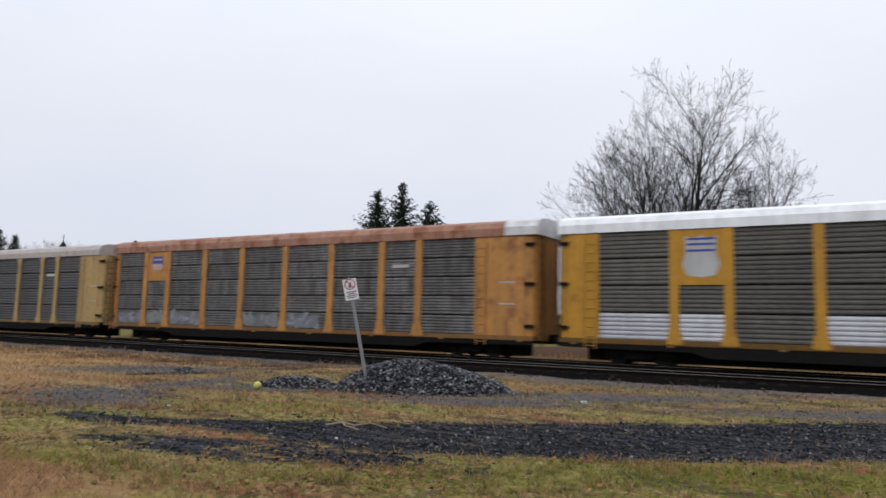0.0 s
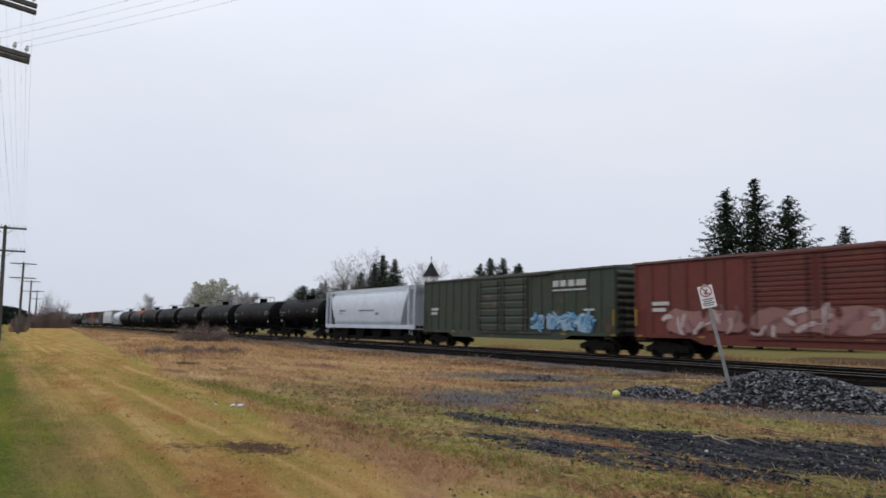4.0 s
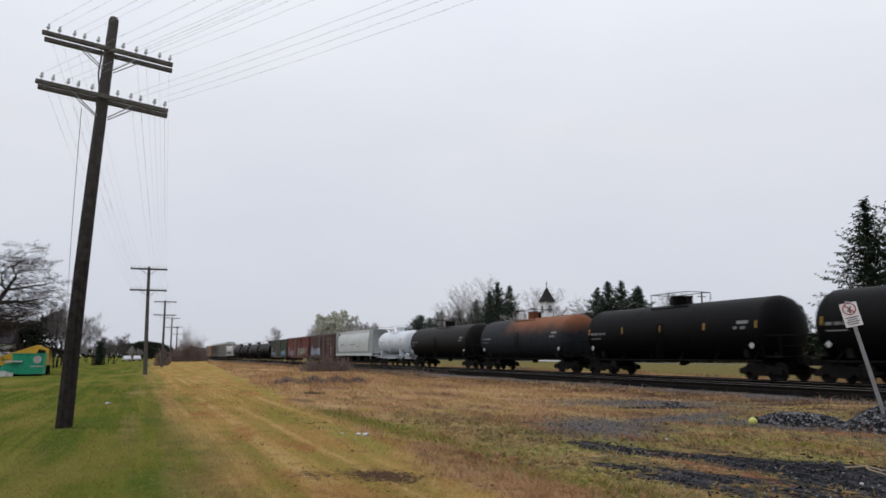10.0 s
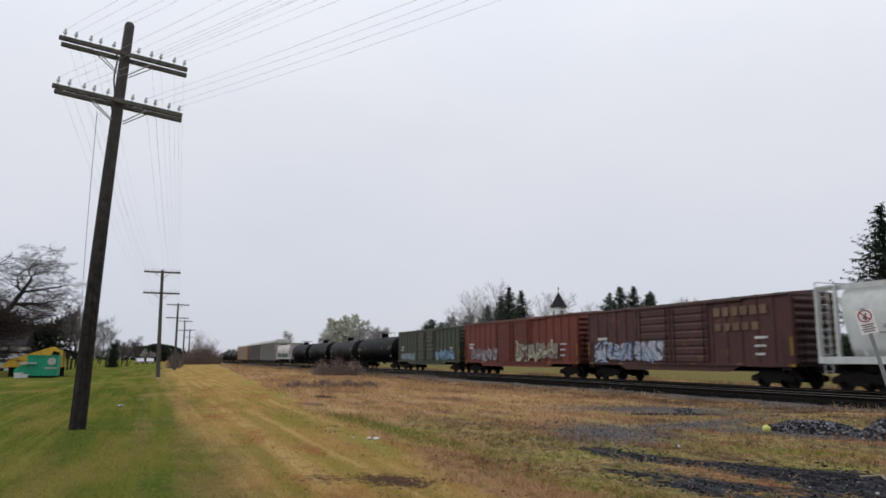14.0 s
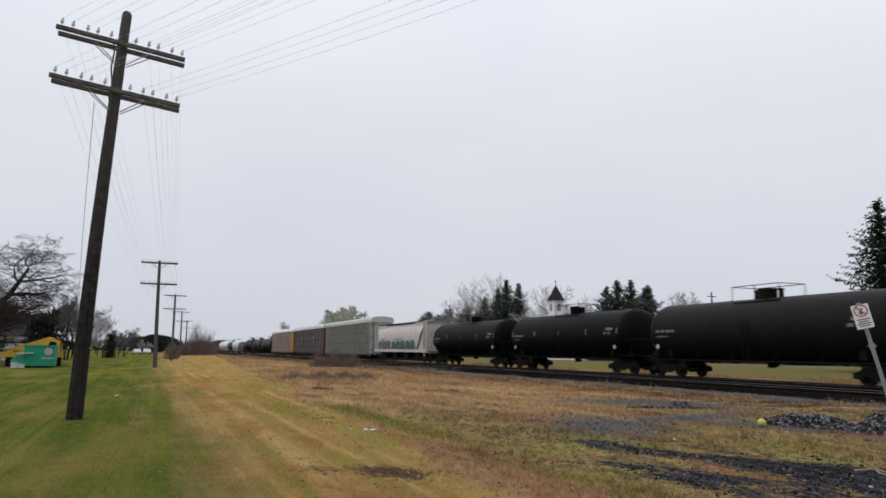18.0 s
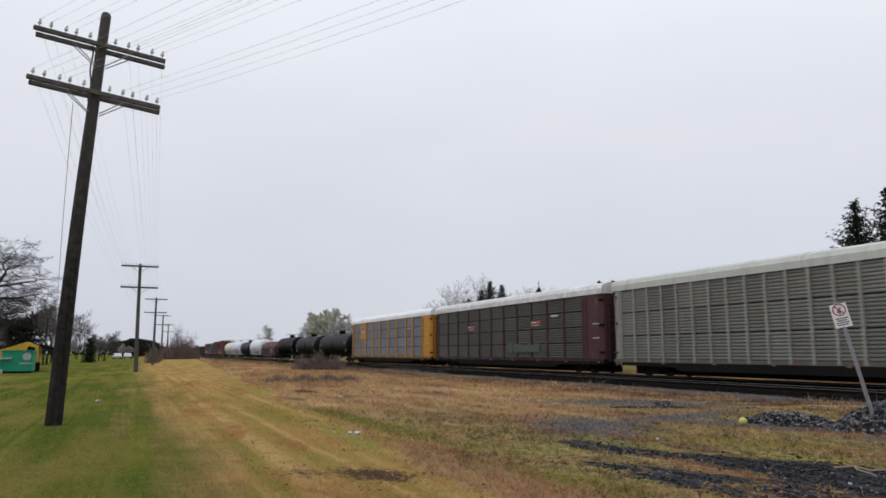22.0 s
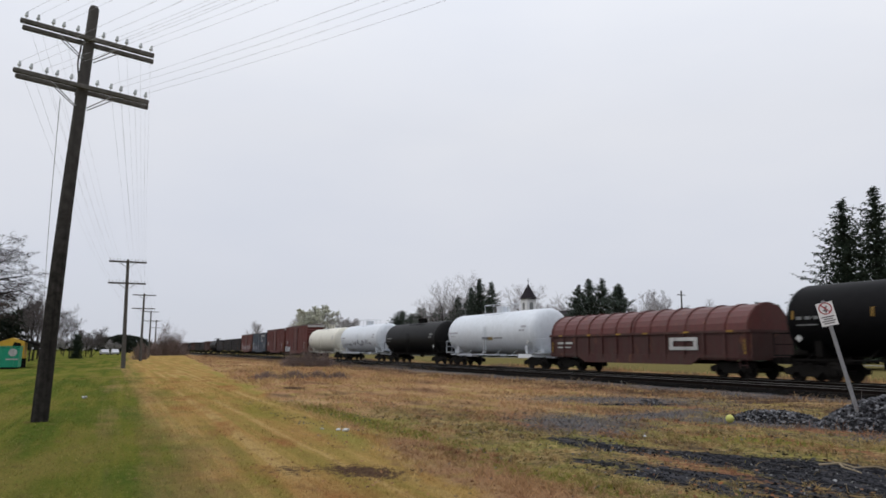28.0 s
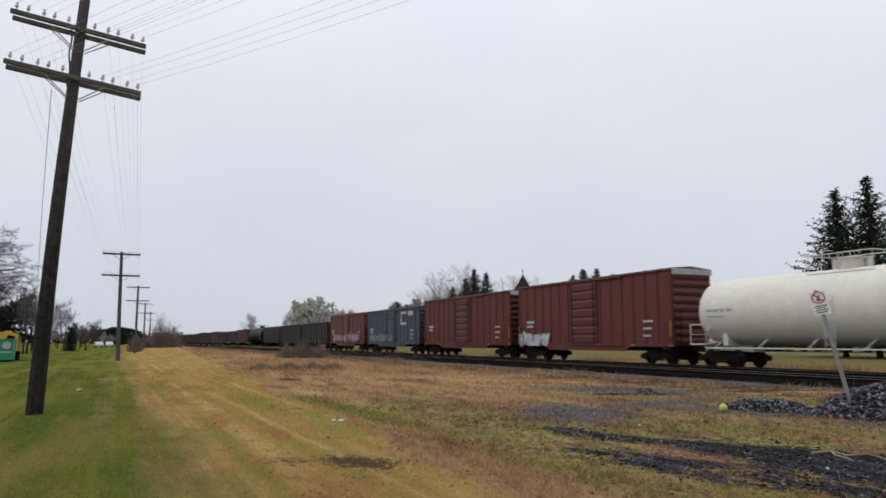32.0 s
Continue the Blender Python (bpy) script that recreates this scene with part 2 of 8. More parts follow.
def zones(x, y):
    """How far each place is lawn, mown verge, loose gravel or dark millings; the rest is rough dry grass."""
    n1, n2, n3 = wave(x, y, 3, 0.7), wave(x, y, 4, 2.6), wave(x, y, 5, 7.0)
    edge = 3.35 + 0.062 * np.abs(x) + 0.25 * n1
    lawn = soft(y - 0.85 - 0.25 * n1 - 0.2 * n2 - 0.012 * np.maximum(0, -x - 70), 1.7)
    mown = soft(y - edge - 0.12 * n3, 0.35) * (1 - lawn)
    fringe = np.exp(-((y - edge + 0.45 - 0.1 * n2) / 0.42) ** 2) * np.clip(0.6 + 0.5 * n1, 0, 1)
    gravel = np.zeros_like(x)
    for b in ((-13.6, 9.4, 2.4, 1.2, -25, 0.8), (-14.5, 12.4, 3.0, 0.75, 106, 0.8), (-19.0, 14.8, 2.9, 1.5, 50, 0.8), (-11.5, 14.0, 3.2, 1.1, 35, 0.7), (-5.0, 17.0, 3.5, 1.0, 35, 0.8), (0.5, 17.4, 4.0, 0.9, 30, 0.8), (-7.0, 14.0, 2.6, 0.8, 30, 0.8)):
        gravel = np.maximum(gravel, 0.85 * blob(x, y, *b))
    shoulder = soft(np.abs(y - 27.0) - 6.8 - 0.9 * n1, 1.5)
    crumb = np.clip(0.72 + 0.25 * n3 + 0.2 * n2, 0.25, 0.95) * np.maximum(blob(x, y, -6.3, 6.95, 2.7, 0.8, 14, 0.45), blob(x, y, -8.6, 6.3, 0.55, 0.28, 18, 0.5))
    dark = np.maximum(strip_mask(x + 0.2 * n2 + 0.08 * n3, y + 0.2 * n2 + 0.08 * n3), blob(x, y, -17.4, 14.3, 1.35, 0.36, 70, 0.4))
    dark = np.maximum(dark, crumb)
    dark = np.maximum(dark, 0.85 * soft(np.abs(y - 27.6) - 5.2 - 0.3 * n1 - 0.2 * n2, 0.6))
    damp = np.clip(0.5 * blob(x, y, -13.0, 5.6, 4.5, 0.6, 5, 0.6) + 0.9 * blob(x, y, -9.6, 10.6, 1.7, 0.6, 33, 0.6) + 0.9 * blob(x, y, -0.5, 9.3, 4.2, 1.2, 25, 0.6) + 0.6 * blob(x, y, -4.8, 6.0, 2.8, 0.8, 20, 0.7) + 0.6 * blob(x, y, -8.5, 4.9, 2.0, 0.4, 5, 0.6) + 1.0 * blob(x, y, -17.0, 4.95, 5.5, 0.4, 2, 0.6) + 0.5 * blob(x, y, -22.0, 6.6, 6.0, 0.7, 0, 0.7) + 0.6 * blob(x, y, -11.4, 7.3, 1.2, 0.5, 0, 0.6), 0, 1)
    bare = np.maximum(np.maximum(0.85 * blob(x, y, -9.1, 3.0, 0.75, 0.4, 20, 0.7), 0.55 * blob(x, y, -9.6, 2.2, 0.5, 0.4, 0, 0.7)), blob(x, y, -30, 6.8, 1.0, 0.4, 0, 0.5))
    bare = np.maximum(bare, 0.85 * soft(np.abs(y - 20.0 - 0.8 * n1) - 3.8, 2.4) * soft(x + 10.0 + 2 * n1, 3.0) * np.clip(0.7 + 0.5 * n2, 0.2, 1))
    bare = np.maximum(bare, 0.6 * blob(x, y, -10.8, 13.6, 3.2, 0.9, 35, 0.7))
    field = soft(36.5 - y + 0.8 * n1, 1.5)
    yard = soft(-x - 17 - 2 * n1, 3.0) * soft(5.2 - y + 0.5 * n1, 0.8) * soft(y - 21, 3.0)
    bare = np.maximum(bare, field * soft(-x - 24 - 3 * n1, 4.0) * soft(y - 62, 8.0))
    return {"yard": yard, "field": field, "lawn": lawn, "mown": mown, "gravel": np.maximum(gravel, 0.7 * shoulder), "millings": dark, "damp": damp, "bare": bare, "fringe": fringe * mown}


def relief(x, y):
    near = np.exp(-(np.hypot(x, y) / 70.0) ** 2)
    return near * (0.025 * wave(x, y, 11, 0.45) + 0.012 * wave(x, y, 12, 2.2)) - 0.03 * strip_mask(x, y) - 0.25 * np.clip((np.hypot(x, y) - 200) / 800, 0, 1)


def axis_steps(lo, hi, fine, out):
    a = np.arange(lo, hi, fine)
    left, right, s = [lo], [a[-1]], fine
    while left[-1] > -out:
        s *= 1.16
        left.append(left[-1] - s)
    s = fine
    while right[-1] < out:
        s *= 1.16
        right.append(right[-1] + s)
    return np.array(left[:0:-1] + list(a) + right[1:])


gx, gy = axis_steps(-30.0, 8.0, 0.14, 4000.0), axis_steps(-4.0, 24.0, 0.14, 4000.0)
GX, GY = np.meshgrid(gx, gy)
GZ = relief(GX, GY)
nx, ny = len(gx), len(gy)
verts = np.stack([GX.ravel(), GY.ravel(), GZ.ravel()], 1)
ii = (np.arange(ny - 1)[:, None] * nx + np.arange(nx - 1)[None, :]).ravel()
quads = np.stack([ii, ii + 1, ii + nx + 1, ii + nx], 1)
me = bpy.data.meshes.new("ground")
me.vertices.add(len(verts))
me.vertices.foreach_set("co", verts.ravel())
me.loops.add(quads.size)
me.loops.foreach_set("vertex_index", quads.ravel())
me.polygons.add(len(quads))
me.polygons.foreach_set("loop_start", np.arange(0, quads.size, 4))
me.update(calc_edges=True)
me.polygons.foreach_set("use_smooth", [True] * len(quads))
for key, val in zones(GX.ravel(), GY.ravel()).items():
    at = me.attributes.new(key, "FLOAT", "POINT")
    at.data.foreach_set("value", val.astype(np.float32))


def ground_material(blade=False):
    """Bare ground, or with blade=True the stalks that grow on it: both take the tones of their place."""
    m = bpy.data.materials.new("grass_blade" if blade else "rough_ground")
    m.use_nodes = True
    n, l = m.node_tree.nodes, m.node_tree.links
    bsdf = n["Principled BSDF"]
    co = n.new("ShaderNodeTexCoord")

    def tex(scale, detail, mapping=(1, 1, 0), rough=0.6):
        mp, t = n.new("ShaderNodeMapping"), n.new("ShaderNodeTexNoise")
        mp.inputs["Scale"].default_value = mapping
        t.inputs["Scale"].default_value, t.inputs["Detail"].default_value, t.inputs["Roughness"].default_value = scale, detail, rough
        l.new(co.outputs["Object"], mp.inputs[0])
        l.new(mp.outputs[0], t.inputs["Vector"])
        return t.outputs[0]

    def span(src, lo, hi, a=0.0, b=1.0):
        r = n.new("ShaderNodeMapRange")
        for k, v in zip((1, 2, 3, 4), (lo, hi, a, b)):
            r.inputs[k].default_value = v
        l.new(src, r.inputs[0])
        return r.outputs[0]

    def mix(fac, a, b):
        x = n.new("ShaderNodeMix")
        x.data_type = "RGBA"
        l.new(fac, x.inputs["Factor"])
        for sock, c in ((x.inputs[6], a), (x.inputs[7], b)):
            if isinstance(c, tuple):
                sock.default_value = (*c, 1)
            else:
                l.new(c, sock)
        return x.outputs[2]

    def toned(c, saturation, value):
        h = n.new("ShaderNodeHueSaturation")
        h.inputs["Saturation"].default_value, h.inputs["Value"].default_value = saturation, value
        l.new(c, h.inputs["Color"])
        return h.outputs[0]

    fine, mid, big, grit = tex(16, 6, rough=0.7), tex(2.2, 6), tex(0.25, 4), tex(60, 3)
    patch1, patch2, tuft, patch3 = tex(0.8, 6), tex(1.5, 7, (1.0, 1.4, 0.0)), tex(5.5, 5, rough=0.65), tex(0.55, 5, (0.6, 1.5, 0.0))
    tuft2 = tex(7.0, 5, (1.0, 1.3, 0.0), 0.65)
    mow = tex(1.0, 5, (0.045, 1.5, 0.0))
    mow2 = tex(1.0, 4, (0.12, 0.5, 0.0))
    # rough grass away from the tipped ground: straw and rosy stalks, with darker weeds in drifts
    drift = tex(1.0, 5, (0.16, 0.75, 0.0), 0.55)
    rough_grass = mix(span(mid, 0.38, 0.62), (0.235, 0.14, 0.07), (0.3, 0.195, 0.1))
    rough_grass = mix(span(big, 0.42, 0.6), rough_grass, (0.27, 0.15, 0.085))
    rough_grass = mix(span(patch1, 0.5, 0.62), rough_grass, (0.245, 0.185, 0.06))
    rough_grass = mix(span(drift, 0.53, 0.66), rough_grass, (0.15, 0.085, 0.052))
    rough_grass = mix(span(drift, 0.34, 0.46, 1.0, 0.0), rough_grass, (0.35, 0.235, 0.125))
    rough_grass = mix(span(patch3, 0.57, 0.68), rough_grass, (0.115, 0.075, 0.045))
    rough_grass = mix(span(tuft, 0.5, 0.72, 0.0, 0.6), rough_grass, (0.35, 0.23, 0.125))
    rough_grass = mix(span(fine, 0.52, 0.72, 0.0, 0.7), rough_grass, (0.09, 0.056, 0.032))
    # worn yard: straw, olive, rust-brown leaves and dark soil in clumps, shade painted between
    yard = mix(span(patch2, 0.44, 0.56), (0.27, 0.185, 0.07), (0.125, 0.09, 0.045))
    yard = mix(span(patch1, 0.49, 0.57), yard, (0.19, 0.17, 0.045))
    yard = mix(span(drift, 0.5, 0.6), yard, (0.22, 0.095, 0.05))
    yard = mix(span(mid, 0.54, 0.62), yard, (0.1, 0.088, 0.03))
    yard = mix(span(tuft, 0.5, 0.64), yard, (0.37, 0.265, 0.115))
    yard = mix(span(tuft2, 0.54, 0.64), yard, (0.055, 0.042, 0.028))
    yard = mix(span(patch3, 0.57, 0.66), yard, (0.075, 0.055, 0.04))
    # this fine dark speckle paints the shadows between the clumps
    yard = mix(span(fine, 0.5, 0.64, 0.0, 0.85), yard, (0.036, 0.027, 0.018))
    stripe = tex(1.0, 4, (0.03, 3.2, 0.0), 0.5)
    verge = mix(span(mow, 0.42, 0.58), (0.31, 0.205, 0.066), (0.22, 0.16, 0.044))
    verge = mix(span(big, 0.42, 0.62), verge, (0.3, 0.175, 0.062))
    verge = mix(span(stripe, 0.5, 0.62, 0.0, 0.75), verge, (0.36, 0.25, 0.1))
    verge = mix(span(stripe, 0.36, 0.46, 0.7, 0.0), verge, (0.2, 0.155, 0.04))
    verge = mix(span(patch3, 0.52, 0.64), verge, (0.235, 0.115, 0.042))
    verge = mix(span(mow2, 0.54, 0.66), verge, (0.185, 0.155, 0.034))
    verge = mix(span(patch2, 0.56, 0.66, 0.0, 0.6), verge, (0.16, 0.085, 0.035))
    verge = mix(span(tuft, 0.52, 0.72, 0.0, 0.7), verge, (0.36, 0.24, 0.085))
    verge = mix(span(fine, 0.52, 0.72, 0.0, 0.75), verge, (0.1, 0.066, 0.02))
    lawn = mix(span(mow, 0.4, 0.6), (0.062, 0.088, 0.008), (0.14, 0.135, 0.014))
    lawn = mix(span(mow2, 0.47, 0.62), lawn, (0.06, 0.093, 0.009))
    lawn = mix(span(mow2, 0.38, 0.5, 1.0, 0.0), lawn, (0.165, 0.135, 0.026))
    lawn = mix(span(stripe, 0.52, 0.66, 0.0, 0.6), lawn, (0.17, 0.16, 0.022))
    lawn = mix(span(patch2, 0.57, 0.68, 0.0, 0.7), lawn, (0.12, 0.088, 0.026))
    lawn = mix(span(tuft, 0.5, 0.7), lawn, (0.14, 0.145, 0.018))
    lawn = mix(span(fine, 0.52, 0.72), lawn, (0.032, 0.044, 0.006))
    rough_grass, yard = toned(rough_grass, 1.0, 1.02), toned(yard, 0.95, 0.98)
    verge, lawn = toned(verge, 0.98, 0.97), toned(lawn, 0.9, 0.9)
    stones = mix(span(fine, 0.35, 0.65), (0.025, 0.025, 0.028), (0.15, 0.147, 0.155))
    stones = mix(span(tuft, 0.5, 0.64), stones, (0.13, 0.09, 0.055))
    # black millings, ridged along the strip by tyres, with paler crushed patches
    rut_map, rut = n.new("ShaderNodeMapping"), n.new("ShaderNodeTexNoise")
    rut_map.inputs["Rotation"].default_value, rut_map.inputs["Scale"].default_value = (0, 0, radians(-28)), (0.35, 4.5, 0.0)
    rut.inputs["Scale"].default_value, rut.inputs["Detail"].default_value = 1.0, 5
    l.new(co.outputs["Object"], rut_map.inputs[0])
    l.new(rut_map.outputs[0], rut.inputs["Vector"])
    mill = mix(span(fine, 0.35, 0.65), (0.006, 0.006, 0.007), (0.022, 0.022, 0.025))
    # grey streaks along the tyre ruts, with their wet sheen painted in
    mill = mix(span(rut.outputs[0], 0.5, 0.62, 0.0, 0.8), mill, (0.05, 0.05, 0.056))
    mill = mix(span(tuft2, 0.5, 0.62, 0.0, 0.8), mill, (0.06, 0.059, 0.064))
    mill = mix(span(mid, 0.58, 0.66, 0.0, 0.7), mill, (0.1, 0.082, 0.058))
    mill = mix(span(grit, 0.6, 0.72), mill, (0.13, 0.128, 0.13))
    green = mix(span(tuft, 0.4, 0.62), (0.19, 0.175, 0.038), (0.08, 0.098, 0.02))
    green = mix(span(fine, 0.47, 0.65), green, (0.045, 0.05, 0.014))
    soil = mix(span(fine, 0.35, 0.7), (0.045, 0.03, 0.024), (0.11, 0.066, 0.04))

    def mask(key, lo, hi, rag=0.5, src=None):
        a, mad = n.new("ShaderNodeAttribute"), n.new("ShaderNodeMath")
        a.attribute_name = key
        mad.operation, mad.inputs[1].default_value = "MULTIPLY_ADD", rag
        l.new(src or fine, mad.inputs[0])
        l.new(a.outputs["Fac"], mad.inputs[2])
        return span(mad.outputs[0], lo + rag * 0.5, hi + rag * 0.5)

    field = mix(span(mid, 0.35, 0.65), (0.15, 0.125, 0.05), (0.1, 0.085, 0.034))
    col = mix(mask("field", 0.3, 0.7), rough_grass, field)
    col = mix(mask("yard", 0.2, 0.8, 1.0, mid), col, yard)
    col = mix(mask("mown", 0.25, 0.75, 0.9, tuft), col, verge)
    col = mix(mask("fringe", 0.3, 0.9, 0.8, mow), col, (0.21, 0.175, 0.05))
    col = mix(mask("lawn", 0.2, 0.8, 1.4, mow), col, lawn)
    col = mix(mask("damp", 0.55, 0.95, 4.0, tuft2), col, green)
    col = mix(mask("bare", 0.35, 0.65, 2.2, tuft2), col, soil)
    col = mix(mask("gravel", 0.35, 0.6, 3.0, tuft), col, stones)
    if not blade:
        col = mix(mask("millings", 0.4, 0.6, 2.0, tuft), col, mill)
    else:
        geo, hsv = n.new("ShaderNodeNewGeometry"), n.new("ShaderNodeHueSaturation")
        rnd = geo.outputs["Random Per Island"]
        col = mix(span(rnd, 0.8, 0.97, 0.0, 0.28), col, (0.36, 0.27, 0.13))
        col = mix(span(rnd, 0.02, 0.16, 0.6, 0.0), col, (0.13, 0.06, 0.035))
        l.new(span(rnd, 0, 1, 1.05, 1.6), hsv.inputs["Value"])
        l.new(col, hsv.inputs["Color"])
        col = hsv.outputs[0]
    l.new(col, bsdf.inputs["Base Color"])
    bsdf.inputs["Roughness"].default_value, bsdf.inputs["Specular IOR Level"].default_value = 1.0, 0.0
    if blade:
        # thin stalks let part of the daylight through
        thin, both, sink = n.new("ShaderNodeBsdfTranslucent"), n.new("ShaderNodeMixShader"), n["Material Output"]
        l.new(col, thin.inputs["Color"])
        both.inputs[0].default_value = 0.45
        l.new(bsdf.outputs[0], both.inputs[1])
        l.new(thin.outputs[0], both.inputs[2])
        l.new(both.outputs[0], sink.inputs["Surface"])
    else:
        bp = n.new("ShaderNodeBump")
        bp.inputs["Strength"].default_value, bp.inputs["Distance"].default_value = 1.0, 0.05
        l.new(fine, bp.inputs["Height"])
        l.new(bp.outputs[0], bsdf.inputs["Normal"])
    return m


M_BLADE = ground_material(True)
me.materials.append(ground_material())
tagged(new("ground", me), "rough grass, mown verge and gravel beside the railway", "ground", kind="structure")

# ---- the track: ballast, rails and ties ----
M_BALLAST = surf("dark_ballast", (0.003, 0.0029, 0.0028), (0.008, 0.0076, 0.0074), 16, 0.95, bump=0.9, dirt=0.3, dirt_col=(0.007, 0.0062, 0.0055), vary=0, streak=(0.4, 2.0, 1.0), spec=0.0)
bm = bmesh.new()
xs = [-1600 + 10 * i for i in range(120)] + [-400 + 2.0 * i for i in range(260)] + [130, 300]
prof = [(-6.6, -0.06), (-5.9, 0.07), (-5.2, 0.1), (-3.2, 0.1), (-0.7, 0.1), (1.6, 0.1), (2.6, 0.06), (4.2, -0.06)]
rows = []
rng = random.Random(5)
for x in xs:
    rows.append([bm.verts.new((x, TRACK_Y + y + rng.uniform(-0.12, 0.12), z + (rng.uniform(-0.025, 0.025) if 0 < k < 7 else 0))) for k, (y, z) in enumerate(prof)])
for a, b in zip(rows, rows[1:]):
    for k in range(7):
        bm.faces.new((a[k], b[k], b[k + 1], a[k + 1]))
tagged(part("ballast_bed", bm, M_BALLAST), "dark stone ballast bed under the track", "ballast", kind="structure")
M_RAIL = surf("worn_rail_steel", (0.13, 0.125, 0.12), (0.07, 0.065, 0.06), 8, 0.5, 0.5, vary=0)
M_WEB = surf("rusty_rail_web", (0.006, 0.005, 0.0045), (0.011, 0.0085, 0.007), 8, 0.9, vary=0, spec=0.0)
for y, centre_y in ((-0.76, TRACK_Y), (0.76, TRACK_Y), (-0.76, SIDING_Y), (0.76, SIDING_Y)):
    bm = bmesh.new()
    prism(bm, [(y - 0.07, 0.09), (y + 0.07, 0.09), (y + 0.07, 0.11), (y + 0.012, 0.13), (y + 0.012, 0.2), (y + 0.036, 0.215), (y + 0.036, 0.238), (y - 0.036, 0.238), (y - 0.036, 0.215), (y - 0.012, 0.2), (y - 0.012, 0.13), (y - 0.07, 0.11)], "x", -1600, 300)
    ob = tagged(part("rail", bm, M_WEB), "rusty steel rail with a worn bright head", "rail", "rails of the two tracks", "structure")
    ob.location.y = centre_y
    bm = bmesh.new()
    prism(bm, [(y - 0.034, 0.239), (y + 0.034, 0.239), (y + 0.03, 0.25), (y - 0.03, 0.25)], "x", -1600, 300)
    part("running_surface", bm, M_RAIL, ob)
M_TIE = surf("creosoted_tie", (0.012, 0.01, 0.009), (0.028, 0.024, 0.02), 10, 0.9, bump=0.4, spec=0.0)
bm = bmesh.new()
box(bm, -0.115, -1.3, -0.02, 0.115, 1.3, 0.11)
tie_mesh = shared("tie", bm, M_TIE)
ties = tagged(new("tie_row"), "rows of dark wooden railway ties", "ties", kind="structure")

# a gravel service road beyond the track
M_ROAD = surf("pale_gravel_road", (0.11, 0.104, 0.092), (0.15, 0.14, 0.125), 9, 0.95, bump=0.5, vary=0)
bm = bmesh.new()
box(bm, -400, 73.5, -0.1, 60, 77.0, 0.04)
tagged(part("road", bm, M_ROAD), "pale gravel road behind the railway", "road", kind="structure")


# ---- stones ----
def stones(name, places, sizes, cols, label, seed, flat=0.6):
    """Many small angular stones in one heap."""
    rng = np.random.RandomState(seed)
    base = np.array([(1, 0, 0), (-1, 0, 0), (0, 1, 0), (0, -1, 0), (0, 0, 1), (0, 0, -1)], float)
    tri = np.array([(0, 2, 4), (2, 1, 4), (1, 3, 4), (3, 0, 4), (2, 0, 5), (1, 2, 5), (3, 1, 5), (0, 3, 5)])
    n = len(places)
    v = np.repeat(base[None], n, 0) * rng.uniform(0.55, 1.2, (n, 6, 1))
    v += rng.uniform(-0.25, 0.25, v.shape)
    v[:, :, 2] *= flat
    a = rng.uniform(0, 6.28, n)
    b = rng.uniform(-0.7, 0.7, n)
    ca, sa, cb, sb = np.cos(a)[:, None], np.sin(a)[:, None], np.cos(b)[:, None], np.sin(b)[:, None]
    x, y, z = v[..., 0], v[..., 1], v[..., 2]
    y, z = y * cb - z * sb, y * sb + z * cb
    x, y = x * ca - y * sa, x * sa + y * ca
    v = np.stack([x, y, z], -1) * sizes[:, None, None] + places[:, None, :]
    f = (tri[None] + 6 * np.arange(n)[:, None, None]).reshape(-1, 3)
    ob = from_arrays(name, v.reshape(-1, 3).tolist(), f.tolist(), island(name + "_stone", cols, 0.95, 0.03))
    return tagged(ob, label, "stones", kind="stuff")


def mound_height(x, y, cx, cy, rx, ry, turn, h, seed):
    c, s = math.cos(radians(turn)), math.sin(radians(turn))
    u, v = ((x - cx) * c + (y - cy) * s) / rx, (-(x - cx) * s + (y - cy) * c) / ry
    q = np.clip(1 - u * u - v * v, 0, 1)
    return h * q ** 0.75 * (1 + 0.3 * wave(x, y, seed, 2.0))


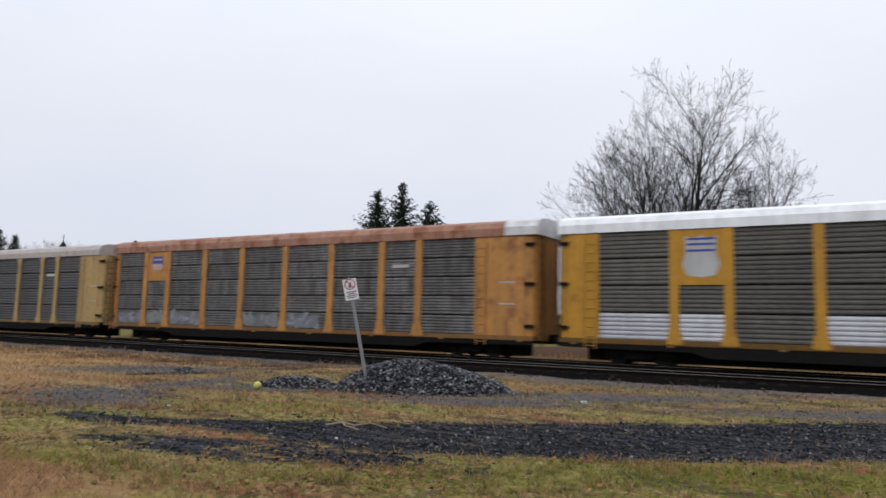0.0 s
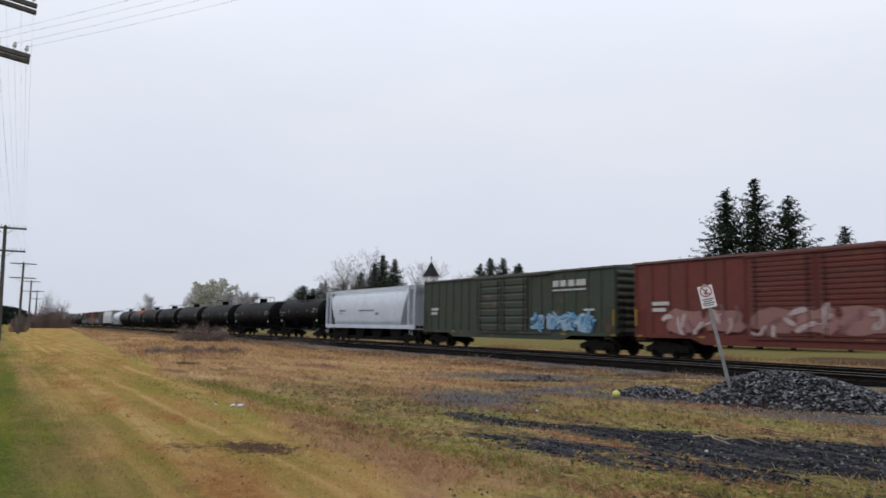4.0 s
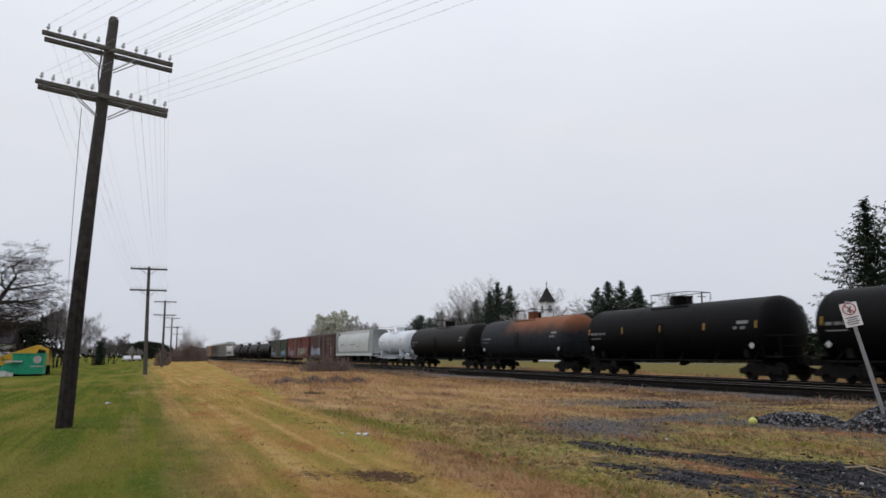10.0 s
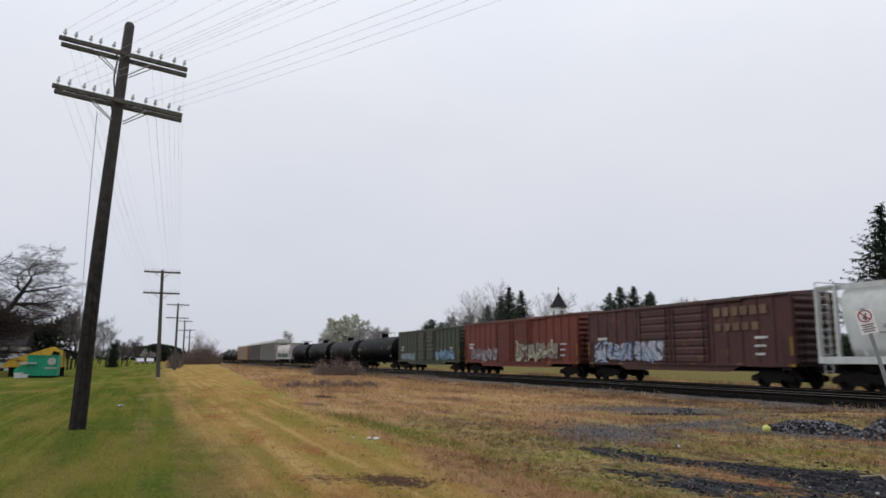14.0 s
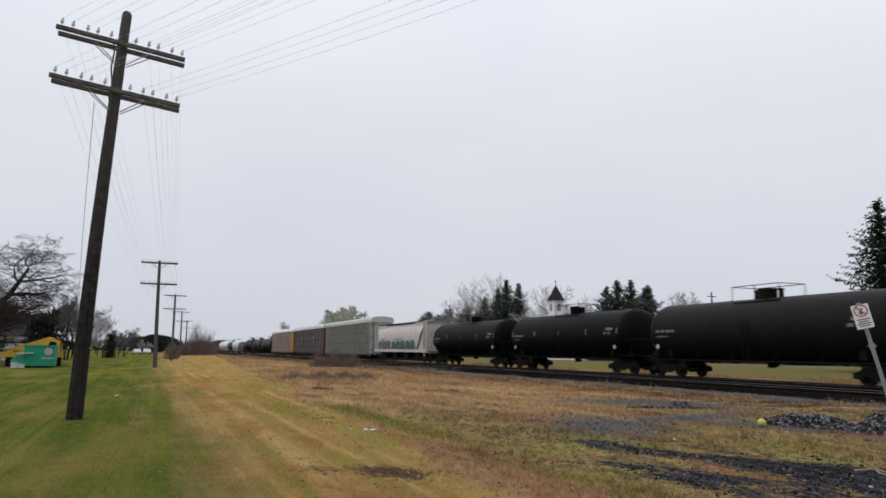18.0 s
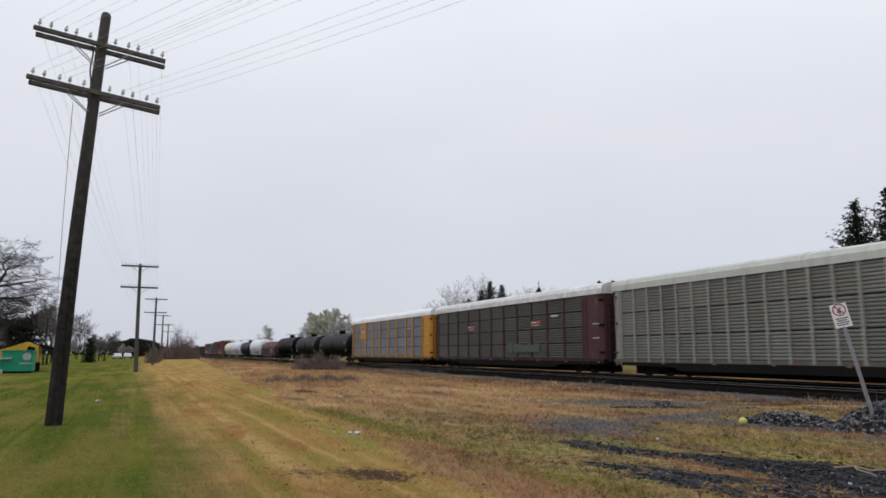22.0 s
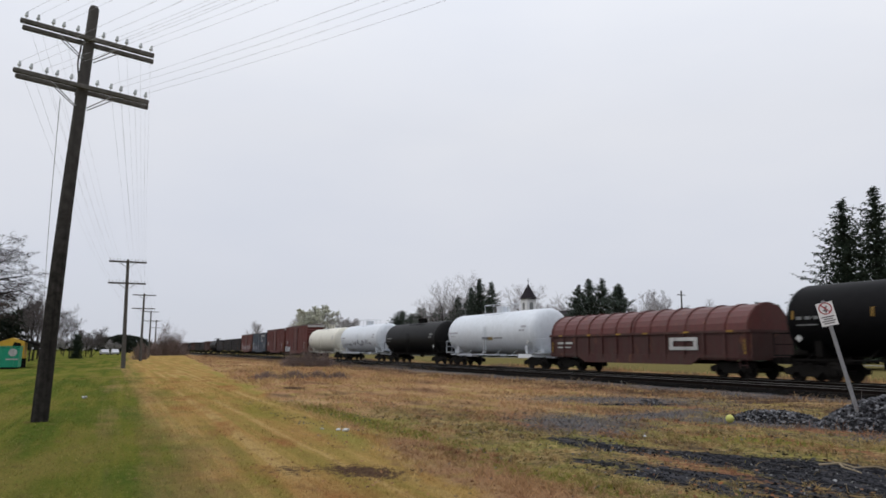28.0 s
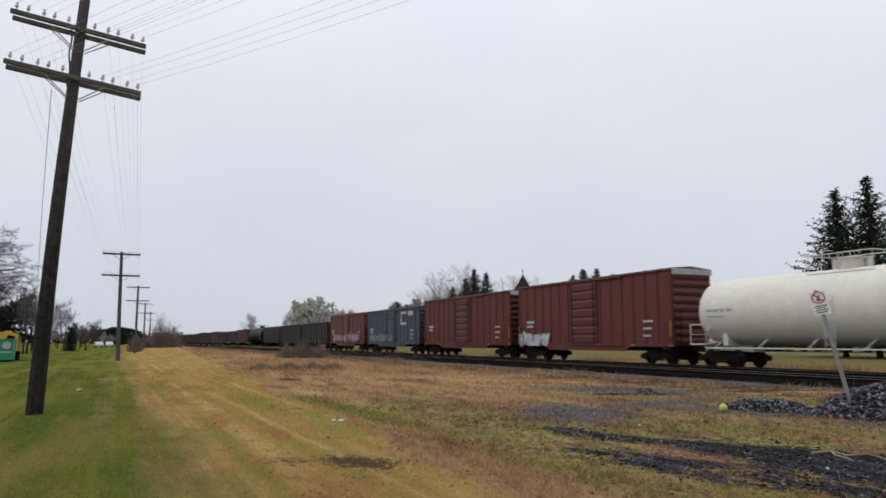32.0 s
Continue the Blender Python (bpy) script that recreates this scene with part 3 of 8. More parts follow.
ROCK = [(0.012, 0.012, 0.013), (0.03, 0.03, 0.034), (0.085, 0.085, 0.094), (0.02, 0.02, 0.023), (0.16, 0.16, 0.172), (0.05, 0.05, 0.054), (0.22, 0.22, 0.23), (0.014, 0.014, 0.016)]
M_HEAP = surf("heap_core", (0.012, 0.012, 0.013), (0.03, 0.03, 0.032), 20, 0.9, bump=0.8, vary=0, spec=0.08)
for cx, cy, rx, ry, turn, h, count, seed in ((-9.25, 15.15, 2.15, 1.35, 35, 0.62, 5600, 21), (-12.1, 13.9, 1.0, 0.55, 33, 0.22, 900, 22), (-17.5, 14.95, 0.4, 0.25, 20, 0.12, 60, 23)):
    rng = np.random.RandomState(seed)
    g = np.linspace(-1.1, 1.1, 33)
    U, V = np.meshgrid(g * rx, g * ry)
    c, s = math.cos(radians(turn)), math.sin(radians(turn))
    X, Y = cx + U * c - V * s, cy + U * s + V * c
    Z = mound_height(X, Y, cx, cy, rx, ry, turn, h, seed) - 0.05
    idx = np.arange(33 * 33).reshape(33, 33)
    f = np.stack([idx[:-1, :-1], idx[:-1, 1:], idx[1:, 1:], idx[1:, :-1]], -1).reshape(-1, 4)
    root = empty("gravel_pile", "heap of dark grey crushed stone on the grass" if h > 0.3 else "low spill of dark crushed stone", "gravel pile")
    core = from_arrays("core", np.stack([X, Y, Z], -1).reshape(-1, 3).tolist(), f.tolist(), M_HEAP, root, True)
    a, q = rng.uniform(0, 6.28, count), np.sqrt(rng.uniform(0, 1.15, count))
    u, v = rx * q * np.cos(a), ry * q * np.sin(a)
    x, y = cx + u * c - v * s, cy + u * s + v * c
    z = mound_height(x, y, cx, cy, rx, ry, turn, h, seed) + rng.uniform(-0.02, 0.02, count)
    st = stones("loose_stone", np.stack([x, y, z], 1), rng.uniform(0.022, 0.062, count), ROCK, "loose crushed stones", seed)
    st.parent = root
    del st["category"], st["label"]

# scattered gravel on the worn patches
rng = np.random.RandomState(31)
px_, py_ = rng.uniform(-24, 6, 90000), rng.uniform(3.5, 22, 90000)
zz = zones(px_, py_)
keep = (rng.uniform(0, 1, 90000) < np.clip(zz["gravel"] + 0.3 * wave(px_, py_, 33, 3.0), 0, 1) * 0.8 * (1 - zz["millings"])) & (py_ < 21)
gx_, gy_ = px_[keep][:22000], py_[keep][:22000]
stones("scattered_gravel", np.stack([gx_, gy_, relief(gx_, gy_) + 0.005], 1), rng.uniform(0.008, 0.026, len(gx_)), [(0.025, 0.025, 0.027), (0.075, 0.073, 0.078), (0.13, 0.126, 0.132), (0.04, 0.039, 0.042), (0.19, 0.185, 0.19), (0.02, 0.02, 0.022), (0.09, 0.075, 0.06)], "loose grey gravel scattered over worn ground", 32)
# black crumbs on the millings, a few of them pale
keep = rng.uniform(0, 1, 90000) < np.clip(zz["millings"] - 0.15 + 0.35 * wave(px_, py_, 34, 4.0), 0, 1)
gx_, gy_ = px_[keep][:16000], py_[keep][:16000]
stones("asphalt_millings", np.stack([gx_, gy_, relief(gx_, gy_) + 0.004], 1), rng.uniform(0.008, 0.035, len(gx_)) * rng.uniform(0.6, 1.3, len(gx_)), [(0.005, 0.005, 0.0056), (0.01, 0.01, 0.011), (0.006, 0.006, 0.0065), (0.015, 0.015, 0.0165), (0.03, 0.03, 0.034), (0.075, 0.075, 0.08), (0.016, 0.016, 0.018), (0.2, 0.195, 0.19)], "black crumbled asphalt millings", 35)
# ballast stones along the near shoulder
px_, py_ = -rng.gamma(2.0, 22.0, 12000) + 8, TRACK_Y - rng.uniform(0.9, 7.0, 12000)
stones("ballast_stones", np.stack([px_, py_, 0.1 - 0.09 * np.clip(TRACK_Y - py_ - 5.2, 0, 2)], 1), rng.uniform(0.03, 0.07, len(px_)), [(0.003, 0.0029, 0.0028), (0.006, 0.0058, 0.0055), (0.013, 0.0124, 0.012), (0.004, 0.0038, 0.0036)], "crushed stone along the track shoulder", 33)


# ---- grass ----
def blades(name, x, y, h, w, label, seed, lean=0.5):
    """Upright tapering blades, two faces each."""
    rng = np.random.RandomState(seed)
    n = len(x)
    a, b = rng.uniform(0, 6.28, n), rng.uniform(0, 6.28, n)
    z = relief(x, y) - 0.01
    dx, dy = np.cos(a) * w / 2, np.sin(a) * w / 2
    lx, ly = np.cos(b) * h * lean * rng.uniform(0.2, 1, n), np.sin(b) * h * lean * rng.uniform(0.2, 1, n)
    p = np.stack([np.stack([x - dx, y - dy, z], 1), np.stack([x + dx, y + dy, z], 1), np.stack([x + dx * 0.7 + lx * 0.35, y + dy * 0.7 + ly * 0.35, z + h * 0.6], 1), np.stack([x - dx * 0.7 + lx * 0.35, y - dy * 0.7 + ly * 0.35, z + h * 0.6], 1), np.stack([x + lx, y + ly, z + h], 1)], 1)
    v = p.reshape(-1, 3)
    k = 5 * np.arange(n)[:, None]
    me = bpy.data.meshes.new(name)
    quad, tri = (k + np.array([0, 1, 2, 3])), (k + np.array([3, 2, 4]))
    loops = np.concatenate([quad.ravel(), tri.ravel()])
    me.vertices.add(len(v))
    me.vertices.foreach_set("co", v.ravel())
    me.loops.add(len(loops))
    me.loops.foreach_set("vertex_index", loops)
    me.polygons.add(2 * n)
    me.polygons.foreach_set("loop_start", np.concatenate([4 * np.arange(n), 4 * n + 3 * np.arange(n)]))
    me.update(calc_edges=True)
    me.materials.append(M_BLADE)
    for key, val in zones(x, y).items():
        me.attributes.new(key, "FLOAT", "POINT").data.foreach_set("value", np.repeat(val, 5).astype(np.float32))
    return tagged(new(name, me), label, "grass", kind="stuff")


def scatter(n, seed, x0, x1, y0, y1, near=9.0, power=1.3):
    """Places that thin out with distance from the standing point."""
    rng = np.random.RandomState(seed)
    x, y = rng.uniform(x0, x1, 4 * n), rng.uniform(y0, y1, 4 * n)
    d = np.hypot(x, y)
    keep = (rng.uniform(0, 1, 4 * n) < (near / np.maximum(d, near)) ** power) & (d > 3.0)
    return x[keep][:n], y[keep][:n], rng


x, y, rng = scatter(170000, 41, -60, 4, 2.5, 25)
z = zones(x, y)
ok = rng.uniform(0, 1, len(x)) < (1 - z["mown"]) * (1 - 0.95 * np.clip(1.6 * z["millings"], 0, 1)) * (1 - 0.95 * np.clip(1.3 * z["gravel"], 0, 1)) * (1 - z["lawn"]) * np.clip(0.65 + 0.6 * wave(x, y, 8, 1.1), 0.12, 1) * np.where(wave(x, y, 18, 5.5) > 0.0 - 0.9 * (1 - z["yard"]), 1.0, 0.1)
x, y, inyard = x[ok], y[ok], z["yard"][ok]
d = np.hypot(x, y)
tall = np.clip(0.5 + 0.6 * wave(x, y, 9, 0.35), 0, 1) * np.clip((d - 9) / 9, 0.25, 1)
clump = np.clip(0.5 + 0.9 * wave(x, y, 16, 4.5), 0.1, 1.3)
blades("dry_grass", x, y, (rng.uniform(0.03, 0.07, len(x)) + 0.2 * tall * rng.uniform(0.2, 1, len(x)) * (1 - 0.85 * inyard)) * (0.5 + clump), 0.004 + 0.0007 * d, "rough dry brown grass", 42, 2.2)
x, y = rng.uniform(-190, -52, 30000), rng.uniform(5, 24.2, 30000)
ok = zones(x, y)["mown"] + zones(x, y)["lawn"] < 0.4
x, y = x[ok], y[ok]
blades("dry_grass", x, y, rng.uniform(0.08, 0.28, len(x)) * np.clip(0.7 + 0.7 * wave(x, y, 26, 0.4), 0.2, 1.4), 0.05, "rough dry brown grass farther along the line", 52, 1.2)
# weeds on the far shoulder of the track
x, y = rng.uniform(-150, 12, 22000), TRACK_Y + 4.0 + rng.gamma(2.0, 0.9, 22000)
blades("dry_grass", x, y, rng.uniform(0.1, 0.4, 22000) * np.clip(0.6 + 0.8 * wave(x, y, 17, 0.5), 0.15, 1.3), 0.03, "dry weeds beyond the track", 51, 0.6)
x, y, rng = scatter(90000, 43, -45, 2, 0.3, 7.5, 8.0, 1.2)
z = zones(x, y)
ok = rng.uniform(0, 1, len(x)) < z["mown"] * np.clip(0.7 + 0.5 * wave(x, y, 8, 1.1), 0.2, 1)
x, y = x[ok], y[ok]
d = np.hypot(x, y)
blades("mown_grass", x, y, rng.uniform(0.02, 0.055, len(x)), 0.003 + 0.0005 * d, "short mown grass turned yellow and brown", 44, 1.8)
x, y, rng = scatter(90000, 45, -45, 2, -14, 1.8, 9.0, 1.2)
z = zones(x, y)
ok = rng.uniform(0, 1, len(x)) < z["lawn"]
x, y = x[ok], y[ok]
d = np.hypot(x, y)
blades("lawn_grass", x, y, rng.uniform(0.02, 0.06, len(x)), 0.003 + 0.0005 * d, "short green lawn grass", 46, 1.6)
x, y, rng = scatter(42000, 47, -20, 4, 4, 18, 8.0, 1.2)
z = zones(x, y)
ok = rng.uniform(0, 1, len(x)) < (0.12 + 0.9 * z["damp"]) * (1 - z["mown"]) * (1 - z["millings"]) * np.clip(0.5 + wave(x, y, 15, 1.4), 0, 1)
x, y = x[ok], y[ok]
blades("green_grass", x, y, rng.uniform(0.03, 0.12, len(x)), 0.004 + 0.0008 * np.hypot(x, y), "patches of green grass among the dry stalks", 48, 1.5)
# tufts of longer grass: arching blades that rise from one root
def tufts(n, seed, x0, x1, y0, y1, label, size, near=7.0):
    x, y, rng = scatter(n, seed, x0, x1, y0, y1, near, 1.3)
    z = zones(x, y)
    ok = rng.uniform(0, 1, len(x)) < (1 - z["mown"]) * (1 - z["lawn"]) * (1 - np.clip(1.5 * z["millings"], 0, 1)) * (1 - 0.8 * z["gravel"]) * np.clip(0.45 + 0.8 * wave(x, y, 61, 1.6), 0.05, 1)
    x, y = x[ok], y[ok]
    s = rng.uniform(0.5, 1.2, len(x)) * size
    k = 16
    xx, yy = np.repeat(x, k) + rng.normal(0, 0.22, len(x) * k) * np.repeat(s, k), np.repeat(y, k) + rng.normal(0, 0.22, len(x) * k) * np.repeat(s, k)
    blades("grass_tufts", xx, yy, np.repeat(s, k) * rng.uniform(0.45, 1.1, len(xx)), 0.004 + 0.0006 * np.hypot(xx, yy), label, seed + 1, 1.9)


tufts(4200, 63, -14, 4, 3.8, 9.5, "tufts of matted straw and green grass", 0.09)
tufts(3000, 65, -42, 6, 6.0, 24.0, "tufts of straw grass and dry weeds", 0.12, 11.0)
rng = np.random.RandomState(71)
x, y = -9.3 + rng.normal(0, 2.3, 900), 14.2 + rng.normal(0, 1.3, 900)
ok = mound_height(x, y, -9.25, 15.15, 2.15, 1.35, 35, 0.62, 21) < 0.05
x, y = x[ok], y[ok]
blades("weed_stalks", x, y, rng.uniform(0.08, 0.3, len(x)), 0.007, "thin reddish dead weed stalks round the stone heap", 72, 0.5)
# fallen leaves, lying flat
x, y, rng = scatter(9000, 49, -16, 4, 1.5, 12, 7.0, 1.5)
z = zones(x, y)
ok = rng.uniform(0, 1, len(x)) < (1 - z["millings"]) * np.clip(0.3 + wave(x, y, 19, 1.0), 0.06, 1) * (1 - 0.8 * z["mown"])
x, y = x[ok], y[ok]
n = len(x)
a, s = rng.uniform(0, 6.28, n), rng.uniform(0.02, 0.04, n)
z = relief(x, y) + 0.035
c4 = np.stack([np.stack([x + s * np.cos(a + k * 1.5708) * (1 if k % 2 else 0.6), y + s * np.sin(a + k * 1.5708) * (1 if k % 2 else 0.6), z + rng.uniform(-0.012, 0.02, n)], 1) for k in range(4)], 1)
tagged(from_arrays("fallen_leaves", c4.reshape(-1, 3).tolist(), (4 * np.arange(n)[:, None] + np.arange(4)).tolist(), island("leaf", [(0.2, 0.075, 0.025), (0.12, 0.045, 0.02), (0.25, 0.13, 0.05), (0.08, 0.035, 0.02)], 0.8)), "scattered brown fallen leaves", "leaves", kind="stuff")


# ---- the train: running gear ----
bm = bmesh.new()
SIDE = [(-1.3, 0.34), (-1.3, 0.56), (-0.95, 0.66), (-0.45, 0.76), (0.45, 0.76), (0.95, 0.66), (1.3, 0.56), (1.3, 0.34), (1.05, 0.30), (0.62, 0.44), (0.42, 0.24), (-0.42, 0.24), (-0.62, 0.44), (-1.05, 0.30)]
for y0, y1 in ((-1.12, -0.98), (0.98, 1.12)):
    prism(bm, SIDE, "y", y0, y1)
    for x in (-0.88, 0.88):
        tube(bm, (x, y0 - 0.05, 0.44), (x, y1 + 0.05, 0.44), 0.13, n=10)
    for x in (-0.2, 0.0, 0.2):
        tube(bm, (x, (y0 + y1) / 2, 0.3), (x, (y0 + y1) / 2, 0.62), 0.07, n=8)
box(bm, -0.25, -1.15, 0.55, 0.25, 1.15, 0.82)
tube(bm, (0, 0, 0.8), (0, 0, 0.98), 0.3, n=12)
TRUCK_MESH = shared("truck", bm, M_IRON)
bm = bmesh.new()
for s in (-1, 1):
    prof = [(s * 0.68, 0.18), (s * 0.69, 0.46), (s * 0.715, 0.46), (s * 0.72, 0.425), (s * 0.8, 0.415), (s * 0.81, 0.36), (s * 0.76, 0.3), (s * 0.79, 0.12), (s * 0.83, 0.1)]
    rings = [[bm.verts.new((r * math.cos(2 * math.pi * i / 20), y, r * math.sin(2 * math.pi * i / 20))) for i in range(20)] for y, r in prof]
    for a, b in zip(rings, rings[1:]):
        for i in range(20):
            bm.faces.new((a[i], a[(i + 1) % 20], b[(i + 1) % 20], b[i]))
    bm.faces.new(rings[0])
    bm.faces.new(rings[-1])
tube(bm, (0, -0.95, 0), (0, 0.95, 0), 0.08, n=10)
bmesh.ops.recalc_face_normals(bm, faces=bm.faces[:])
WHEEL_MESH = shared("wheelset", bm, M_WHEEL)
bm = bmesh.new()
box(bm, -0.55, -0.12, -0.11, 0.1, 0.12, 0.11)
prism(bm, [(0.05, -0.16), (0.34, -0.2), (0.42, -0.06), (0.3, 0.0), (0.42, 0.12), (0.3, 0.2), (0.05, 0.16)], "z", -0.16, 0.16)
COUPLER_MESH = shared("coupler", bm, M_IRON)
MOVERS = []
TRAIN = "cars of the freight train"


def running_gear(root, half, inset=2.0):
    """Two trucks and two couplers under a car whose pulling faces lie half a length out."""
    for s in (-1, 1):
        t = piece("truck", TRUCK_MESH, root, (s * (half - inset), 0, 0))
        for x in (-0.88, 0.88):
            piece("wheelset", WHEEL_MESH, t, (x, 0, 0.43))
        piece("coupler", COUPLER_MESH, root, (s * (half - 0.42), 0, 0.9), (0, 0, 0 if s > 0 else math.pi))


def bars(name, root, mat, rects, y=-1.45, thick=0.006, label=""):
    """Flat painted marks on the near side; rects are (x0, z0, x1, z1)."""
    for x0, z0, x1, z1 in rects:
        bm = bmesh.new()
        box(bm, x0, y - thick, z0, x1, y, z1)
        part(name, bm, mat, root, label)


GRAF = {}


def graf_mat(key, cols):
    if key not in GRAF:
        m = surf("spray_paint_" + key, tuple(0.8 * c for c in cols[0]), cols[1], 4.5, 0.7, dirt=0.65, dirt_col=cols[2], bump=0.0, streak=(3.0, 3.0, 1.6))
        GRAF[key] = m
    return GRAF[key]


def graffiti(root, x0, x1, z0, z1, y, key, cols, outline, seed, letters=5):
    """Ragged sprayed fields, one for each letter, with bent strokes over them."""
    w, h = (x1 - x0) / letters, z1 - z0
    rng = random.Random(seed)
    ground, dark, pale = graf_mat(key + "_ground", (cols[2], outline[1], cols[2])), graf_mat(key + "_edge", outline), graf_mat(key, cols)
    for i in range(letters):
        cx = x0 + w * (i + 0.5)
        bm = bmesh.new()
        n = 16
        ring = []
        for q in range(n):
            a = 6.28318 * q / n
            kx, kz = math.copysign(abs(math.cos(a)) ** 0.6, math.cos(a)), math.copysign(abs(math.sin(a)) ** 0.6, math.sin(a))
            ring.append(bm.verts.new((cx + kx * w * 0.52 * rng.uniform(0.75, 1.12), y - 0.002 - 0.0006 * (i % 2), z0 + h * 0.48 + kz * h * 0.47 * rng.uniform(0.7, 1.1))))
        bm.faces.new(ring)
        part("graffiti_field", bm, ground, root, "ragged sprayed field on the car side")
        for j in range(rng.choice((4, 5, 6, 7))):
            ax, az = cx + rng.uniform(-0.45, 0.45) * w, z0 + rng.uniform(0.15, 0.85) * h
            ang, ln, bend = rng.choice((0.1, 1.4, 1.7, 0.7, 2.4)) + rng.gauss(0, 0.15), rng.uniform(0.35, 0.85) * h, rng.uniform(-2.2, 2.2)
            width = rng.uniform(0.045, 0.1)
            pts = []
            px, pz = ax - math.cos(ang) * ln / 2, az - math.sin(ang) * ln / 2
            for q in range(7):
                a = ang + bend * (q / 6 - 0.5)
                pts.append((px, pz, a))
                px, pz = px + math.cos(a) * ln / 6, pz + math.sin(a) * ln / 6
            fat = [width * h * (0.6 if q in (0, 6) else 1.0) * rng.uniform(0.8, 1.25) for q in range(7)]
            for layer, grown, paint in ((0, 1.55, dark), (1, 1.0, pale)) if j % 3 else ((0, 0.8, dark),):
                lo, hi = [], []
                bm = bmesh.new()
                for q, (qx, qz, a) in enumerate(pts):
                    t = fat[q] * grown
                    for lst, sg in ((lo, -1), (hi, 1)):
                        lst.append(bm.verts.new((qx - sg * math.sin(a) * t, y - 0.004 - 0.0012 * j - 0.0006 * layer, min(z1 + 0.1, max(z0 - 0.06, qz + sg * math.cos(a) * t)))))
                for q in range(6):
                    bm.faces.new((lo[q], lo[q + 1], hi[q + 1], hi[q]))
                part("graffiti_stroke", bm, paint, root, "spray-painted stroke on the car side")


def ladder(root, x, y, z0, z1, mat, w=0.42):
    bm = bmesh.new()
    for dx in (-w / 2, w / 2):
        tube(bm, (x + dx, y, z0), (x + dx, y, z1), 0.02, n=5)
    z = z0 + 0.15
    while z < z1:
        tube(bm, (x - w / 2, y, z), (x + w / 2, y, z), 0.014, n=5)
        z += 0.36
    part("ladder", bm, mat, root)


def end_ladder(root, x, y, z0, z1, mat):
    bm = bmesh.new()
    for dy in (-0.2, 0.2):
        tube(bm, (x, y + dy, z0), (x, y + dy, z1), 0.02, n=5)
    z = z0 + 0.15
    while z < z1:
        tube(bm, (x, y - 0.2, z), (x, y + 0.2, z), 0.014, n=5)
        z += 0.36
    part("end_ladder", bm, mat, root)


